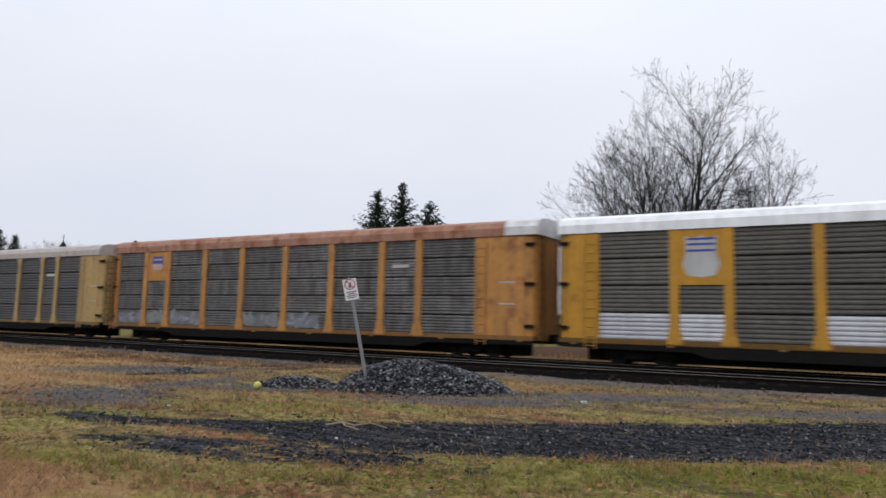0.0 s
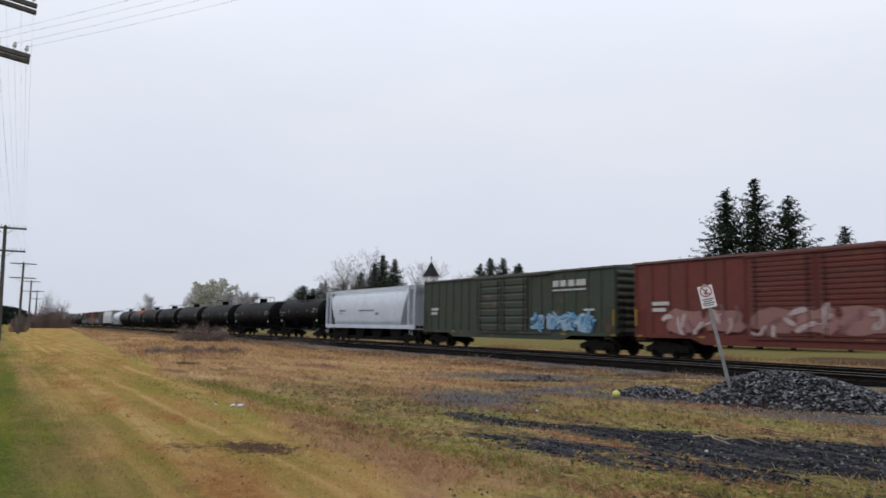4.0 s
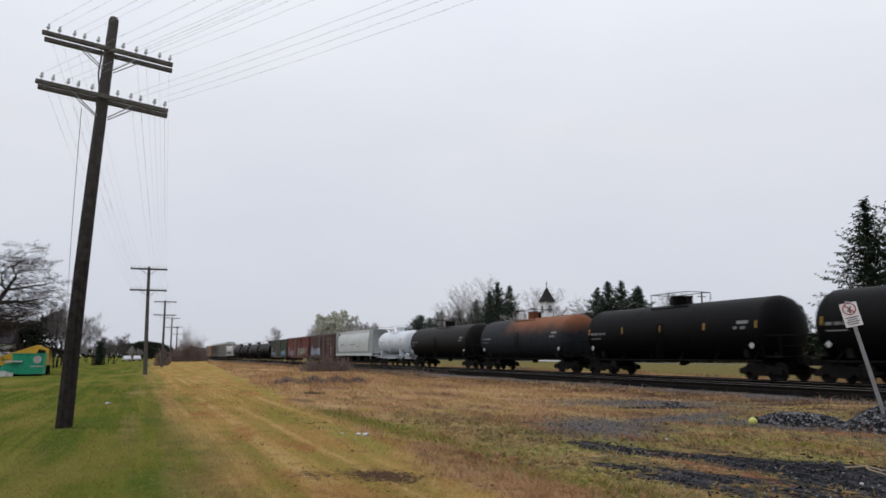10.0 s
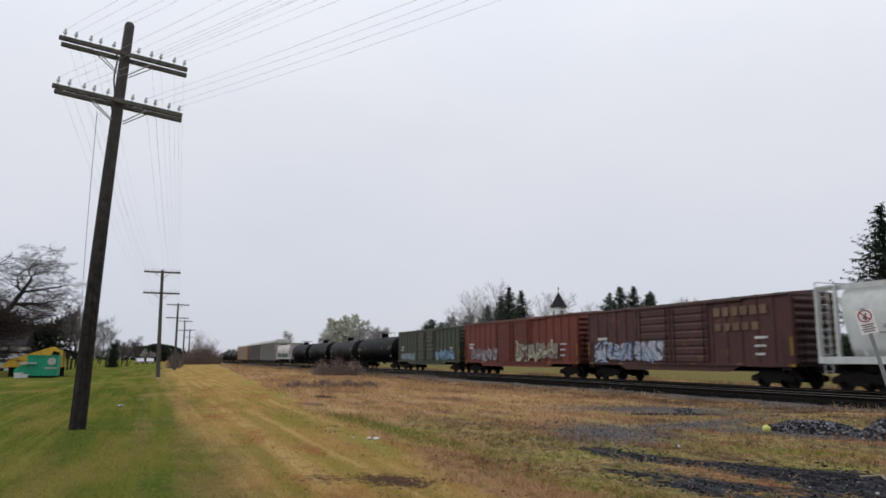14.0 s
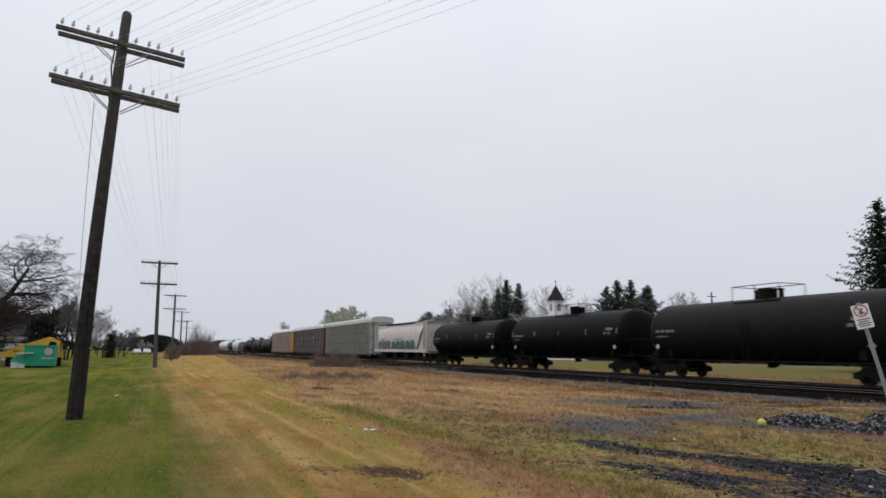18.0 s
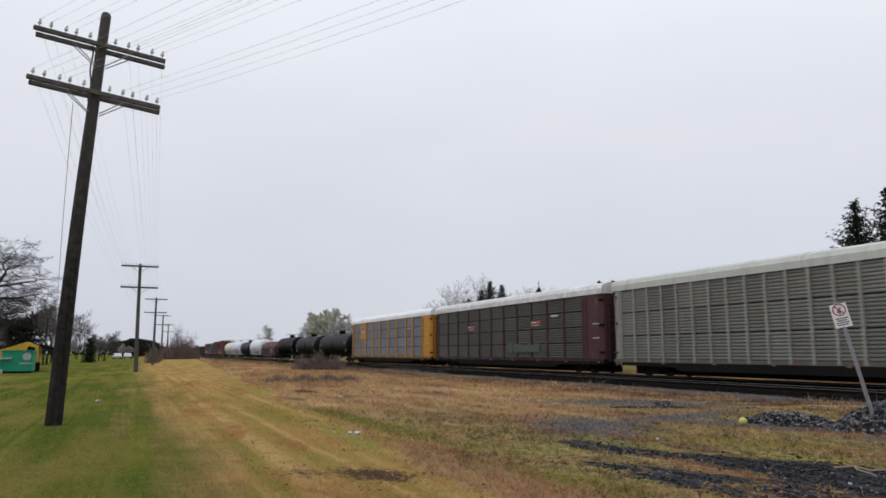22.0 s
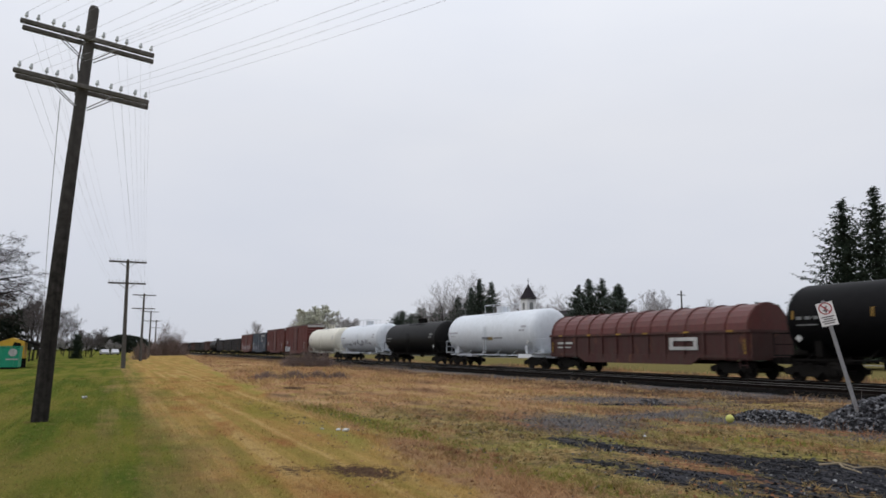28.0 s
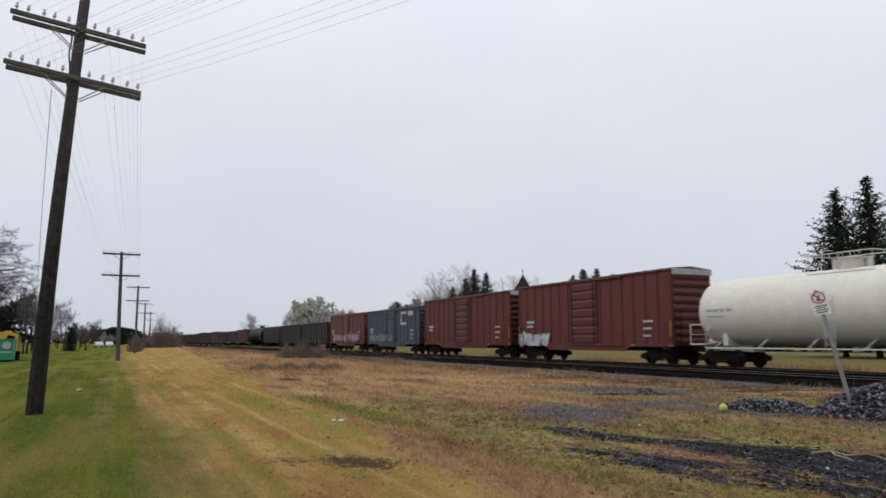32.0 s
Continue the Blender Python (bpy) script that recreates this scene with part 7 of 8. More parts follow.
# bushes beside the poles and in the rough grass
M_REDTWIG = surf("reddish_twigs", (0.13, 0.094, 0.084), (0.19, 0.145, 0.13), 5, 0.95, bump=0)
bush(-119, 3.1, 1.5, 2.9, "round leafless bush beside the pole line", 181, M_REDTWIG, 170, thick=1.8)
for i, (x, y, r, h) in enumerate(((-190, 11.0, 3.4, 9.4), (-191, 9.2, 2.4, 6.4), (-197, 13.6, 2.8, 7.4), (-204, 15.8, 2.0, 4.4), (-184, 7.8, 1.6, 4.2))):
    bush(x, y, r, h, "tall reddish-brown leafless shrub", 182 + i, M_REDTWIG, 120, thick=2.6)
for i, (x, y, r, h) in enumerate(((-67.5, 14.9, 1.3, 1.7), (-67.2, 16.4, 1.5, 2.2), (-67.0, 17.9, 1.2, 1.8), (-39.6, 7.4, 1.2, 0.5), (-39.3, 8.8, 1.2, 0.6), (-39.0, 10.1, 1.2, 0.55), (-38.7, 11.2, 0.9, 0.45))):
    bush(x, y, r, h, "low clump of dark dry weeds", 190 + i, M_REDTWIG, 150, "weed_clump")

# left-hand trees beyond the lawn
M_LEAF = island("brown_last_leaf", [(0.1, 0.072, 0.066), (0.14, 0.11, 0.1), (0.075, 0.055, 0.052)], 0.9, 0.1)
bare_tree(-78, -17.0, 12.4, "large spreading tree with a few last brown leaves", 201, stems=4, spread=0.95, up=0.01, top=4, rmin=0.011, fork=(1, 1, 1, 2), leaves=(M_LEAF, 1, 0.034), name="oak_tree", crown_w=1.85, lean=0.85, wig=0.2, base_r=0.6)
bare_tree(-96, -24, 14.0, "large bare tree beyond the lawn", 202, stems=3, spread=0.85, top=3, rmin=0.018, crown_w=1.2, wig=0.16)
M_MIDTWIG = surf("grey_brown_twigs", (0.075, 0.065, 0.065), (0.11, 0.095, 0.095), 5, 0.95, bump=0)
SLIM = "slender bare tree along the edge of the lawn"
for i, (x, y, h, w, st) in enumerate(((-104, -10.2, 9.0, 0.55, 1), (-108, -9.4, 8.6, 0.5, 1), (-112, -10.6, 9.6, 0.55, 2), (-118, -9.2, 8.4, 0.5, 1), (-122, -8.8, 7.6, 0.6, 1), (-128, -11.5, 10.0, 0.6, 2), (-150, -8.3, 10.0, 0.62, 1), (-156, -7.2, 5.4, 0.9, 2), (-150, -4.6, 5.9, 1.1, 3), (-158, -5.8, 4.8, 1.0, 2), (-170, -10.5, 8.0, 0.8, 1))):
    bare_tree(x, y, h, SLIM, 210 + i, stems=st, spread=0.8, up=0.03, top=3, rmin=0.012, crown_w=1.15 * w, first=0.8, lean=0.25, twig=M_MIDTWIG, base_r=0.1, wig=0.13)
for i, (x, y, h) in enumerate(((-250, -20, 7.5), (-245, -15.5, 6.2), (-256, -12, 6.6), (-248, -8.5, 5.4), (-260, -5.0, 5.6), (-240, -1.5, 4.6))):
    bare_tree(x, y, h, "bare tree at the far end of the lawn, haze painted in", 225 + i, stems=3, spread=0.7, up=0.03, top=3, rmin=0.02, crown_w=1.2, first=0.7, lean=0.4, twig=M_FARTWIG)
conifer(-132, -6.25, 3.9, 1.25, "dark clipped upright evergreen on the lawn", 230, bare=0.0, dens=2.0, taper=0.32, spray=1.1)
M_HEDGEFAR = island("far_evergreen_leaf", [(0.014, 0.02, 0.016), (0.024, 0.03, 0.022), (0.034, 0.038, 0.028)], 0.95, 0.05)
hedge(-124, -48, -112, -11.2, 9.0, 3.0, 18000, "dark evergreen hedge beyond the lawn", 231, M_HEDGEFAR, 0.26)
hedge(-262, -4.5, -250, 9.0, 6.0, 3.5, 5000, "dark evergreen hedge at the far end of the lawn", 232, M_HEDGEFAR, 0.4)
hedge(-420, -60, -420, 30, 6.0, 4, 3000, "distant tree line at the end of the lawn", 233, M_HEDGE, 0.7, "thicket")


# ---- telegraph poles ----
M_POLE = surf("weathered_pole_wood", (0.013, 0.0115, 0.0105), (0.046, 0.041, 0.037), 7, 0.95, bump=0.8, dirt=0.75, dirt_col=(0.009, 0.008, 0.0075), streak=(14.0, 14.0, 0.3), vary=0.05, spec=0.08)
M_POLE = stained(M_POLE, (0.1, 0.093, 0.088), (("Z", 6.0, 6.0, 13.0),), 5.0, 0.75)
M_POLE_GREY = surf("silvered_pole_wood", (0.11, 0.102, 0.094), (0.065, 0.06, 0.055), 7, 0.95, bump=0.6, dirt=0.4, dirt_col=(0.035, 0.032, 0.03), streak=(10.0, 10.0, 0.3), spec=0.08)
M_ARM = surf("weathered_crossarm_wood", (0.14, 0.13, 0.12), (0.05, 0.046, 0.042), 8, 0.95, bump=0.5, dirt=0.3, spec=0.1)
M_GLASS = surf("pale_glass_insulator", (0.5, 0.52, 0.52), (0.35, 0.37, 0.38), 20, 0.25, spec=0.6, bump=0)
M_WIRE = surf("dull_wire", (0.3, 0.3, 0.31), (0.36, 0.36, 0.37), 3, 0.6, 0.2, bump=0, vary=0)
PIN = [-1.36, -1.12, -0.8, -0.58, -0.28, 0.28, 0.58, 0.8, 1.12, 1.36]


def strand(bm, pts, r, n=4):
    """One unbroken sagging strand."""
    rings = []
    for p in pts:
        p = Vector(p)
        d = (Vector(pts[-1]) - Vector(pts[0])).normalized()
        u = d.orthogonal().normalized()
        w = d.cross(u)
        rings.append([bm.verts.new(p + r * (math.cos(6.28318 * i / n) * u + math.sin(6.28318 * i / n) * w)) for i in range(n)])
    for a, b in zip(rings, rings[1:]):
        for i in range(n):
            bm.faces.new((a[i], a[(i + 1) % n], b[(i + 1) % n], b[i]))


def telegraph_pole(x, y, top, lean, tilt, arms, label, detail=True):
    """lean: the top's shift along y; tilt: how far the arms' right ends drop over their length."""
    root = empty("telegraph_pole", label, "pole", "poles along the railway")
    root.location = (x, y, 0)
    wood = M_POLE if abs(lean) > 0.3 else M_POLE_GREY
    bm = bmesh.new()
    # a slightly bowed, checked trunk, a little out of round
    rings = []
    for k in range(13):
        t = k / 12
        rad, mid = 0.178 - 0.063 * t, lean * t - 0.09 * abs(lean) * math.sin(math.pi * t)
        rings.append([bm.verts.new((rad * math.cos(6.28318 * i / 20) * (1 - 0.05 * (i % 5 == 2)), mid + rad * math.sin(6.28318 * i / 20) * (1 - 0.06 * (i % 7 == 3)), -0.05 + top * t)) for i in range(20)])
    for ra, rb in zip(rings, rings[1:]):
        for i in range(20):
            bm.faces.new((ra[i], ra[(i + 1) % 20], rb[(i + 1) % 20], rb[i]))
    part("shaft", bm, wood, root)
    bm = bmesh.new()
    tube(bm, (0, lean, top - 0.06), (0, lean, top + 0.02), 0.115, 0.085, 16)
    part("pole_cap", bm, wood, root)
    tips = []
    for z in arms:
        yc = lean * z / top
        for dx in (-0.2, 0.2):
            bm = bmesh.new()
            box(bm, dx - 0.045, -1.46, -0.05, dx + 0.045, 1.46, 0.055)
            bevelled(bm, 0.01)
            arm = part("crossarm", bm, M_ARM, root)
            arm.location, arm.rotation_euler = (0, yc, z), (-math.atan(tilt / 2.9), 0, 0)
            if dx > 0 and detail:
                for p in PIN:
                    bm = bmesh.new()
                    tube(bm, (dx, p, 0.05), (dx, p, 0.13), 0.012, n=6)
                    tube(bm, (dx, p, 0.13), (dx, p, 0.17), 0.045, 0.04, n=10)
                    tube(bm, (dx, p, 0.17), (dx, p, 0.24), 0.034, 0.026, n=10)
                    part("insulator", bm, M_GLASS, arm)
        bm = bmesh.new()
        for s in (-1, 1):
            for dx in (-0.15, 0.15):
                tube(bm, (dx, yc + s * 0.62, z - 0.07 - s * tilt * 0.2), (dx * 0.6, yc + s * 0.1, z - 0.48), 0.014, n=5)
        part("arm_brace", bm, M_STEEL, root)
        for p in PIN:
            tips.append(Vector((x + 0.2, y + yc + p, z - tilt * p / 2.9 + 0.2)))
    return root, tips


POLES = [(17.0, 17.0, 9.8, 0.2, 0.05, (9.0, 7.8)), (-18.4, -1.5, 9.85, 0.46, 0.36, (8.96, 7.75)), (-65.0, 0.45, 9.05, -0.15, 0.0, (8.85, 7.05)), (-104.0, 2.75, 9.0, 0.0, 0.0, (8.8, 7.0)), (-150.0, 5.4, 9.0, 0.0, 0.05, (8.8, 7.0)), (-198.0, 8.5, 9.0, 0.0, 0.0, (8.8, 7.0))]
LINES = []
for i, (x, y, top, lean, tilt, arms) in enumerate(POLES):
    LINES.append(telegraph_pole(x, y, top, lean, tilt, arms, "leaning weathered wooden telegraph pole with two double crossarms" if i == 1 else "wooden telegraph pole with two double crossarms", i < 3)[1])
for k, (a, b) in enumerate(zip(LINES, LINES[1:])):
    for j, (p, q) in enumerate(zip(a, b)):
        if j % 10 in (4, 5) or (k > 1 and j % 2):
            continue
        sag = (0.75 if k == 0 else 0.55) + 0.12 * ((j * 7) % 5) / 5
        pts = [p.lerp(q, t / 14) - Vector((0, 0, 4 * sag * (t / 14) * (1 - t / 14))) for t in range(15)]
        bm = bmesh.new()
        strand(bm, pts, 0.0024 if k < 2 else 0.005, 4)
        tagged(part("telegraph_wire", bm, M_WIRE), "thin sagging wire strung between telegraph poles", "wire", "wires between the poles")
# loose cable that hangs from the leaning pole down to an anchor in the lawn
bm = bmesh.new()
strand(bm, [Vector((-18.5, -1.62, 7.5)).lerp(Vector((-36.0, -2.95, 0.02)), t / 12) + Vector((0, -0.1 * math.sin(math.pi * t / 12), 0.0)) for t in range(13)], 0.008, 5)
tagged(part("guy_wire", bm, M_WIRE), "slack guy wire from the leaning pole to the ground", "wire")
bm = bmesh.new()
strand(bm, [(-18.38, -1.28 + 0.02 * math.sin(t), 9.0 - 0.13 * t) for t in range(12)], 0.02, 5)
tagged(part("drop_cable", bm, M_POLE), "dark cable stapled down the leaning pole", "cable")

# ---- the warning sign ----
sign = empty("warning_sign", "white prohibition sign on a leaning grey metal post", "sign")
foot, head = Vector((-9.98, 13.95, -0.05)), Vector((-10.46, 13.63, 2.66))
bm = bmesh.new()
d = (head - foot).normalized()
side = Vector((0.78, 0.62, 0))
face = Vector((0.62, -0.78, 0))
for off, w in ((-0.028, 0.012), (0.028, 0.012), (0.0, 0.02)):
    a, b = foot + side * off, head + side * off
    tube(bm, a, b, w, n=6)
part("post", bm, M_STEEL, sign)
M_SIGN = surf("white_sign_sheet", (0.72, 0.7, 0.7), (0.64, 0.62, 0.62), 8, 0.45, dirt=0.12)
M_RING = surf("faded_red_print", (0.33, 0.06, 0.065), (0.27, 0.06, 0.065), 10, 0.5)
M_PRINT = surf("faded_black_print", (0.08, 0.07, 0.075), (0.14, 0.12, 0.12), 10, 0.5)
across = (side - d * side.dot(d)).normalized()
out_n = across.cross(d).normalized()
if out_n.dot(face) < 0:
    out_n = -out_n
centre = foot.lerp(head, 0.895) + out_n * 0.04


def on_sign(u, v, lift=0.0):
    return centre + across * u + d * v + out_n * lift


def sign_poly(name, pts, mat, lift, depth=0.002):
    bm = bmesh.new()
    a, b = [bm.verts.new(on_sign(u, v, lift)) for u, v in pts], [bm.verts.new(on_sign(u, v, lift - depth)) for u, v in pts]
    bm.faces.new(a)
    bm.faces.new(b[::-1])
    n = len(pts)
    for i in range(n):
        bm.faces.new((a[i], b[i], b[(i + 1) % n], a[(i + 1) % n]))
    bmesh.ops.recalc_face_normals(bm, faces=bm.faces[:])
    return part(name, bm, mat, sign)


HW, HH = 0.16, 0.25
sign_poly("panel", [(-HW, -HH), (HW, -HH), (HW, HH), (-HW, HH)], M_SIGN, 0.0, 0.004)
sign_poly("slash", [(-0.085, 0.2), (-0.065, 0.22), (0.085, 0.04), (0.065, 0.02)], M_RING, 0.006)
bm = bmesh.new()
for i in range(32):
    a0, a1 = 2 * math.pi * i / 32, 2 * math.pi * (i + 1) / 32
    bm.faces.new([bm.verts.new(on_sign(r * math.cos(a), 0.12 + r * math.sin(a), 0.004)) for r, a in ((0.105, a0), (0.13, a0), (0.13, a1), (0.105, a1))])
part("ring", bm, M_RING, sign)
sign_poly("symbol_bar", [(-0.02, 0.03), (0.02, 0.03), (0.025, 0.15), (-0.025, 0.15)], M_PRINT, 0.003)
sign_poly("symbol_bar", [(-0.06, 0.07), (-0.03, 0.06), (0.05, 0.16), (0.03, 0.18)], M_PRINT, 0.0035)
for v, w in ((-0.06, 0.12), (-0.105, 0.09), (-0.15, 0.13), (-0.195, 0.1)):
    sign_poly("text_bar", [(-w, v - 0.012), (w, v - 0.012), (w, v + 0.012), (-w, v + 0.012)], M_PRINT, 0.003)
for v in (0.24, -0.24):
    bm = bmesh.new()
    tube(bm, on_sign(0, v, 0.0), on_sign(0, v, 0.008), 0.01, n=8)
    part("bolt", bm, M_STEEL, sign)

# ---- small things on the ground ----
M_BALL = surf("faded_yellow_rubber", (0.46, 0.46, 0.12), (0.38, 0.38, 0.11), 12, 0.6)
bm = bmesh.new()
bmesh.ops.create_icosphere(bm, subdivisions=3, radius=0.09)
ball = tagged(part("ball", bm, M_BALL, smooth=True), "faded yellow-green ball lying in the grass", "ball")
ball.location = (-12.18, 12.58, 0.09)
M_STICK = surf("bleached_wood", (0.26, 0.21, 0.14), (0.18, 0.14, 0.09), 12, 0.9)
for pts in ([(-7.15, 9.0, 0.03), (-6.95, 9.16, 0.07), (-6.7, 9.12, 0.05), (-6.5, 9.3, 0.08), (-6.2, 9.28, 0.04)], [(-6.95, 9.16, 0.06), (-6.8, 9.02, 0.05), (-6.6, 9.0, 0.03), (-6.45, 8.9, 0.03)]):
    bm = bmesh.new()
    for i, (a, b) in enumerate(zip(pts, pts[1:])):
        tube(bm, a, b, 0.014 - 0.002 * i, 0.012 - 0.002 * i, 7)
    tagged(part("stick", bm, M_STICK), "bleached broken branch on the dark millings", "stick")
M_PAPER = surf("white_litter", (0.52, 0.52, 0.52), (0.42, 0.42, 0.42), 9, 0.8)
rng = random.Random(77)
for x, y, s in ((-14.4, 3.85, 0.035), (-13.9, 4.2, 0.06), (-14.1, 4.1, 0.045), (-26.4, -0.9, 0.07), (-6.3, 8.2, 0.022), (-10.9, 9.1, 0.028), (-5.2, 15.2, 0.06)):
    bm = bmesh.new()
    bmesh.ops.create_icosphere(bm, subdivisions=2, radius=s)
    for v in bm.verts:
        v.co += Vector((rng.gauss(0, 0.25), rng.gauss(0, 0.25), rng.gauss(0, 0.2))) * s
        v.co.z *= 0.55
    ob = tagged(part("litter", bm, M_PAPER), "small crumpled scrap of white litter in the grass", "litter", "scraps of litter")
    ob.location = (x, y, s * 0.5)

# ---- the church ----
M_CLAP = surf("white_clapboard", (0.68, 0.68, 0.69), (0.6, 0.6, 0.61), 4, 0.7, dirt=0.12)
M_SLATE = surf("dark_slate_roof", (0.014, 0.012, 0.014), (0.025, 0.021, 0.024), 6, 0.9, spec=0.15)
church = empty("church", "white country church with a steeple and dark roof", "church")
church.location = (-132.0, 80.0, 0)
for name, b in (("tower", (-1.5, -1.5, 0, 1.5, 1.5, 9.3)), ("belfry", (-1.2, -1.2, 9.5, 1.2, 1.2, 12.6))):
    bm = bmesh.new()
    box(bm, *b)
    bevelled(bm, 0.05)
    part(name, bm, M_CLAP, church)
bm = bmesh.new()
box(bm, -1.7, -1.7, 9.25, 1.7, 1.7, 9.5)
part("cornice", bm, M_CLAP, church)
bm = bmesh.new()
bmesh.ops.create_cone(bm, cap_ends=True, segments=8, radius1=1.9, radius2=0.05, depth=3.2, matrix=Matrix.Translation((0, 0, 14.15)))
part("spire", bm, M_SLATE, church)
bm = bmesh.new()
tube(bm, (0, 0, 15.7), (0, 0, 17.0), 0.06, n=6)
tube(bm, (-0.35, 0.0, 16.5), (0.35, 0, 16.5), 0.06, n=6)
part("cross", bm, M_SLATE, church)
for k in range(4):
    bm = bmesh.new()
    a = k * math.pi / 2
    prism(bm, [(-0.45, 10.2), (0.45, 10.2), (0.45, 11.4), (0.25, 11.8), (-0.25, 11.8), (-0.45, 11.4)], "y", -1.24, -1.205)
    w = part("belfry_louvre", bm, M_FAINT, church)
    w.rotation_euler = (0, 0, a)
bm = bmesh.new()
box(bm, 1.5, -3.6, 0, 17.0, 3.6, 5.6)
part("nave", bm, M_CLAP, church)
bm = bmesh.new()
prism(bm, [(-4.0, 5.4), (0, 9.4), (4.0, 5.4)], "x", 1.4, 17.4)
part("roof", bm, M_SLATE, church)
M_PANE = surf("dark_window_glass", (0.03, 0.035, 0.045), (0.05, 0.055, 0.07), 3, 0.15, spec=0.6, bump=0)
for i in range(4):
    bm = bmesh.new()
    x = 3.6 + i * 3.6
    prism(bm, [(x - 0.5, 1.6), (x + 0.5, 1.6), (x + 0.5, 3.8), (x, 4.5), (x - 0.5, 3.8)], "y", -3.66, -3.6)
    part("window", bm, M_PANE, church)
# a bare mast behind the train
mast = empty("utility_pole", "plain grey utility pole behind the railway", "pole")
mast.location = (-86.0, 80, 0)
bm = bmesh.new()
tube(bm, (0, 0, 0), (0, 0, 10.9), 0.16, 0.11, 10)
part("shaft", bm, M_POLE, mast)
bm = bmesh.new()
box(bm, -0.06, -0.8, 10.2, 0.06, 0.8, 10.32)
part("crossarm", bm, M_ARM, mast)

# ---- dumpster, yellow skip and house beyond the lawn ----
M_GREEN = surf("green_dumpster_paint", (0.02, 0.3, 0.17), (0.015, 0.24, 0.14), 4, 0.5, dirt=0.15)
M_SKIP = surf("yellow_skip_paint", (0.55, 0.33, 0.03), (0.45, 0.27, 0.03), 4, 0.55, dirt=0.2)
bin_ = empty("dumpster", "green steel dumpster with a white round mark", "dumpster")
bin_.location = (-66.5, -8.3, 0)
bm = bmesh.new()
prism(bm, [(-0.95, 0.15), (1.15, 0.15), (1.2, 1.7), (-1.0, 1.75)], "x", -1.0, 1.0)
bmesh.ops.recalc_face_normals(bm, faces=bm.faces[:])
part("body", bm, M_GREEN, bin_)
bm = bmesh.new()
prism(bm, [(-1.85, 0.15), (-0.96, 0.15), (-0.98, 1.05), (-1.5, 1.0), (-1.9, 0.6)], "x", -0.9, 0.9)
bmesh.ops.recalc_face_normals(bm, faces=bm.faces[:])
part("loading_chute", bm, M_GREEN, bin_)
for y in (-0.7, -0.1, 0.8):
    bm = bmesh.new()
    box(bm, 1.0, y - 0.05, 0.2, 1.07, y + 0.05, 1.7)
    part("rib", bm, M_GREEN, bin_)
bm = bmesh.new()
box(bm, -1.05, -1.05, 1.73, 1.08, 1.25, 1.8)
part("lid", bm, M_GREEN, bin_)
bm = bmesh.new()
box(bm, 1.0, -1.5, 1.1, 1.3, -0.3, 1.22)
part("lifting_bar", bm, M_WHITE_MARK, bin_)
bm = bmesh.new()
tube(bm, (1.075, 0.75, 1.3), (1.085, 0.75, 1.3), 0.3, n=20)
part("round_mark", bm, M_WHITE_MARK, bin_)
bm = bmesh.new()
box(bm, 1.075, 0.3, 0.72, 1.085, 1.15, 0.82)
part("text_bar", bm, M_WHITE_MARK, bin_)
for x in (-0.8, 0.8):
    bm = bmesh.new()
    box(bm, x - 0.1, -1.7, 0.0, x + 0.1, 1.0, 0.16)
    part("skid", bm, M_IRON, bin_)
M_CRATE = surf("white_plastic", (0.6, 0.6, 0.6), (0.5, 0.5, 0.5), 5, 0.5, dirt=0.25)
for x, y, w, h in ((-65.1, -9.75, 0.42, 0.42), (-65.0, -9.3, 0.3, 0.3)):
    crate = empty("crate", "white plastic crate beside the dumpster", "crate")
    crate.location = (x, y, 0)
    bm = bmesh.new()
    box(bm, -w, -w * 0.6, 0, w, w * 0.6, h)
    bevelled(bm, 0.03)
    part("body", bm, M_CRATE, crate)
    bm = bmesh.new()
    box(bm, -w - 0.03, -w * 0.6 - 0.03, h - 0.06, w + 0.03, w * 0.6 + 0.03, h)
    part("rim", bm, M_CRATE, crate)
skip = empty("skip_trailer", "yellow sloping skip with a dark sheet behind the dumpster", "skip")
skip.location = (-70.5, -8.6, 0)
bm = bmesh.new()
prism(bm, [(-3.2, 0.8), (1.4, 0.8), (1.4, 2.2), (0.5, 2.5), (-2.6, 1.4)], "x", -1.1, 1.1)
bmesh.ops.recalc_face_normals(bm, faces=bm.faces[:])
part("body", bm, M_SKIP, skip)
bm = bmesh.new()
prism(bm, [(0.45, 1.6), (1.15, 1.6), (1.15, 2.05), (0.65, 2.15)], "x", 1.1, 1.13)
part("window", bm, M_IRON, skip)
bm = bmesh.new()
prism(bm, [(0.3, 2.48), (1.5, 2.3), (3.3, 1.75), (3.2, 1.6), (1.5, 2.1), (0.3, 2.35)], "x", -1.2, 0.9)
bmesh.ops.recalc_face_normals(bm, faces=bm.faces[:])
part("dark_sheet", bm, M_IRON, skip)
for x in (-0.7, 0.7):
    bm = bmesh.new()
    box(bm, x - 0.12, -2.6, 0, x + 0.12, 1.4, 0.8)
    part("frame", bm, M_IRON, skip)
house = empty("house", "small white house beyond the lawn", "house")
house.location = (-108, -20.4, 0)
bm = bmesh.new()
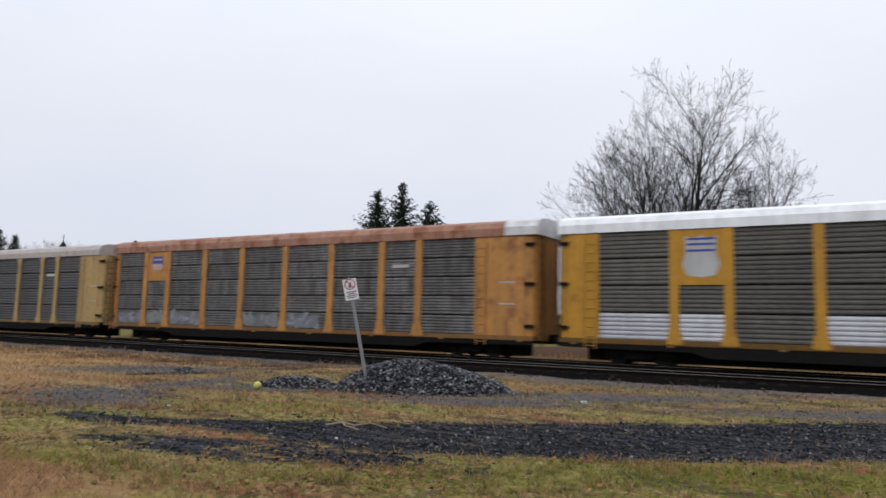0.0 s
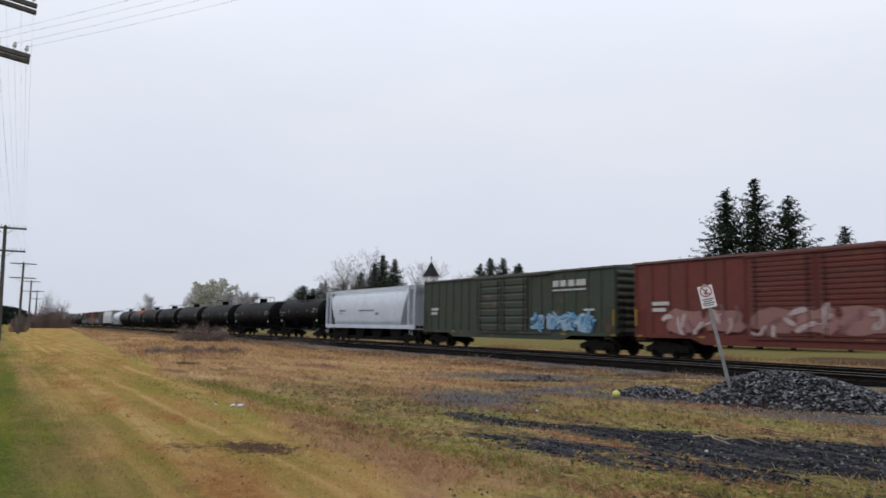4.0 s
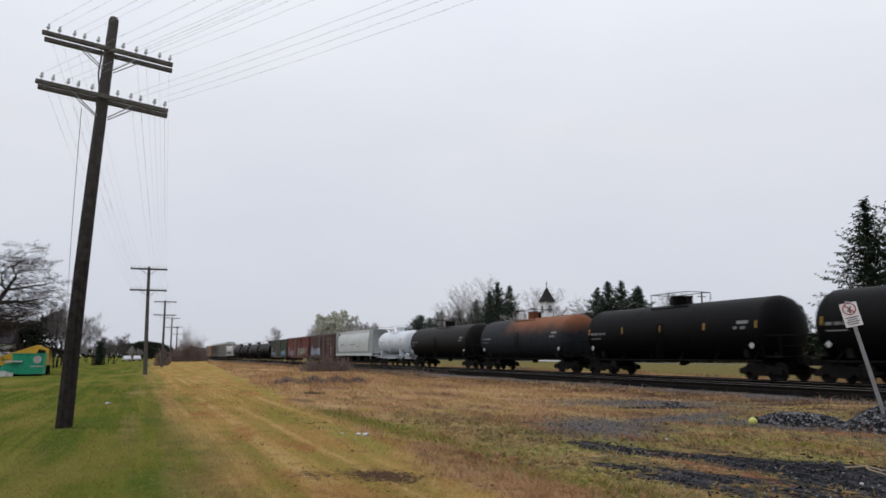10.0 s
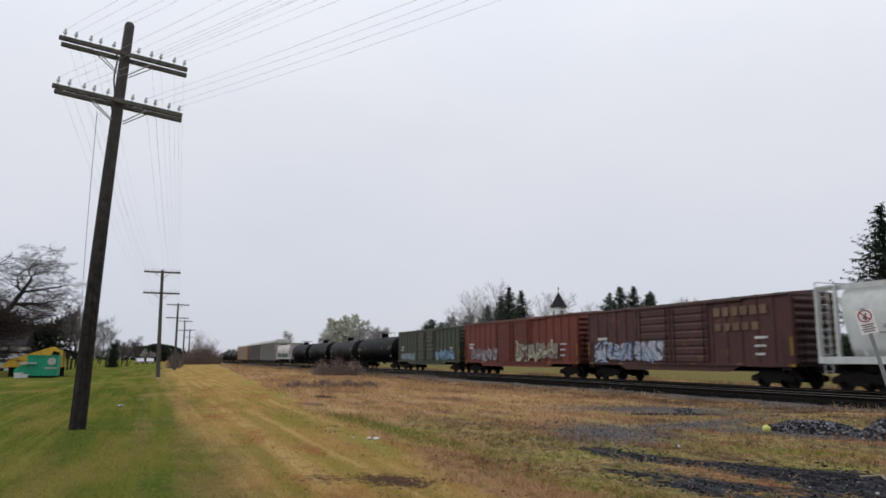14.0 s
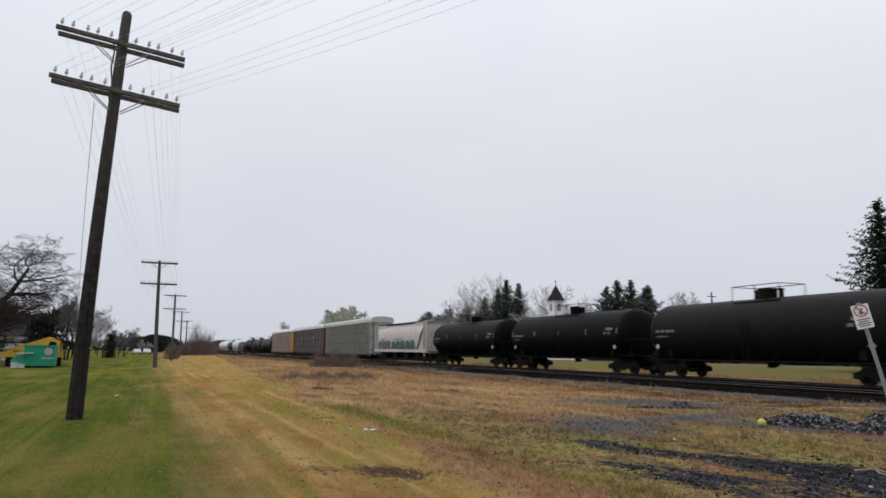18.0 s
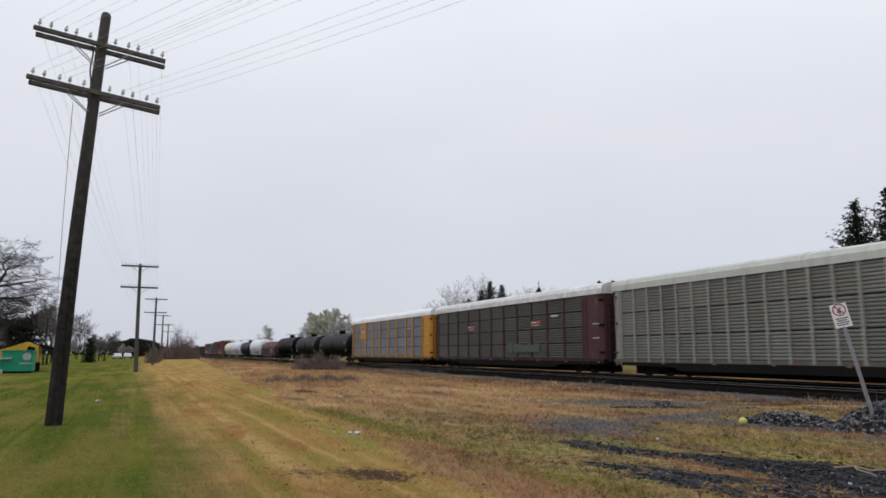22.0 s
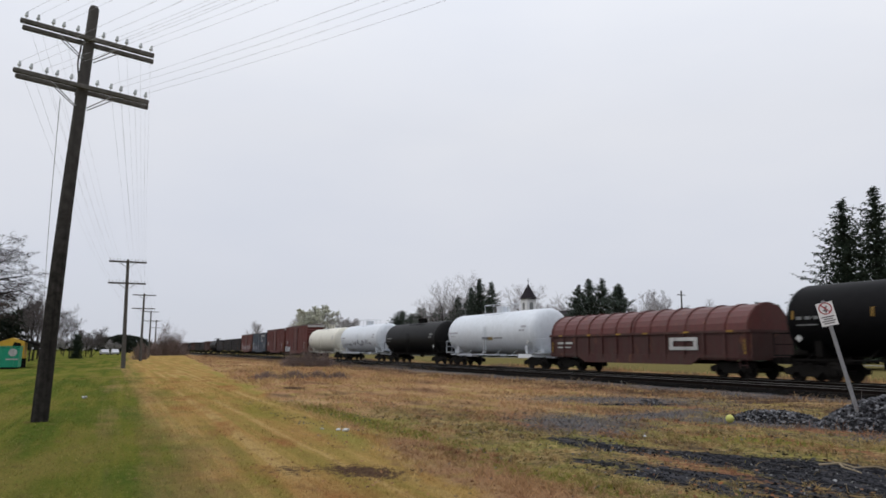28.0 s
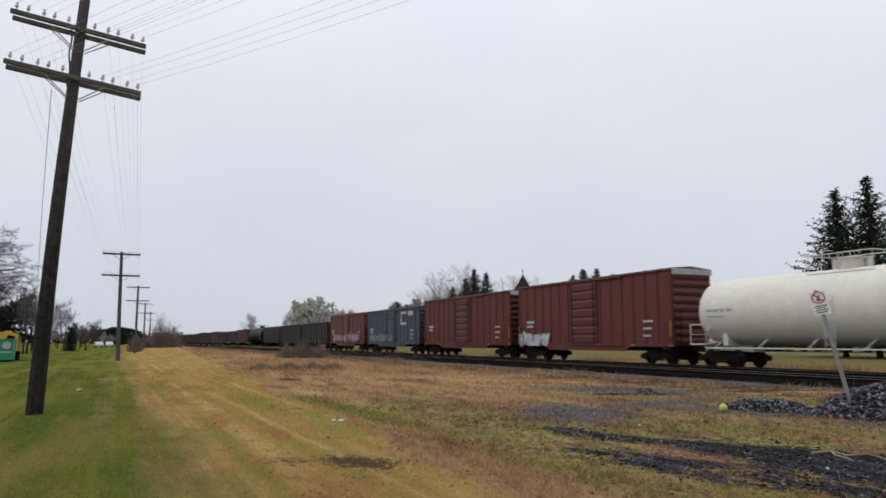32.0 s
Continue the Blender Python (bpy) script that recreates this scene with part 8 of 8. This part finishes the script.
box(bm, -4, -5, 0, 4, 5, 3.2)
part("wall", bm, M_CLAP, house)
bm = bmesh.new()
prism(bm, [(-4.5, 3.1), (0, 5.2), (4.5, 3.1)], "y", -5.4, 5.4)
part("roof", bm, M_SLATE, house)
for y in (-3.0, 0.0, 3.0):
    bm = bmesh.new()
    box(bm, 4.0, y - 0.5, 1.2, 4.05, y + 0.5, 2.4)
    part("window", bm, M_PANE, house)
M_CARW = surf("white_car_paint", (0.42, 0.42, 0.44), (0.34, 0.34, 0.36), 3, 0.35)


def parked_car(x, y, turn, mat, label):
    root = empty("parked_car", label, "car")
    root.location, root.rotation_euler = (x, y, 0), (0, 0, radians(turn))
    bm = bmesh.new()
    prism(bm, [(-2.2, 0.35), (2.2, 0.35), (2.25, 0.8), (1.3, 0.98), (0.7, 1.45), (-1.5, 1.5), (-2.2, 1.0)], "y", -0.88, 0.88)
    bmesh.ops.recalc_face_normals(bm, faces=bm.faces[:])
    bevelled(bm, 0.05)
    part("body", bm, mat, root)
    for s in (-1, 1):
        bm = bmesh.new()
        prism(bm, [(-1.75, 1.02), (1.1, 1.02), (0.65, 1.38), (-1.4, 1.42)], "y", s * 0.885 - 0.01, s * 0.885 + 0.01)
        part("side_window", bm, M_PANE, root)
        for xx in (-1.35, 1.35):
            bm = bmesh.new()
            tube(bm, (xx, s * 0.7, 0.33), (xx, s * 0.9, 0.33), 0.33, n=16)
            part("wheel", bm, M_IRON, root)


parked_car(-205, -3.2, 8, M_CARW, "white car parked far beyond the lawn")
parked_car(-212, -0.8, 5, M_CARW, "white car parked far beyond the lawn")
parked_car(-98, -15.5, 80, M_CARW, "white car parked behind the skip")

# ties under the rails, the nearest ones
for i in range(150):
    for y in (TRACK_Y, SIDING_Y):
        piece("tie", tie_mesh, ties, (8.0 - 0.56 * i, y, 0.0))


def motions():
    for ob, u in MOVERS:
        walk(ob, [(t, pose(SPEED * t - u, TRACK_Y, RAIL_Z)) for t in (0, 4, 8, 12, 16, 20, 24, 28, 32)])


motions()
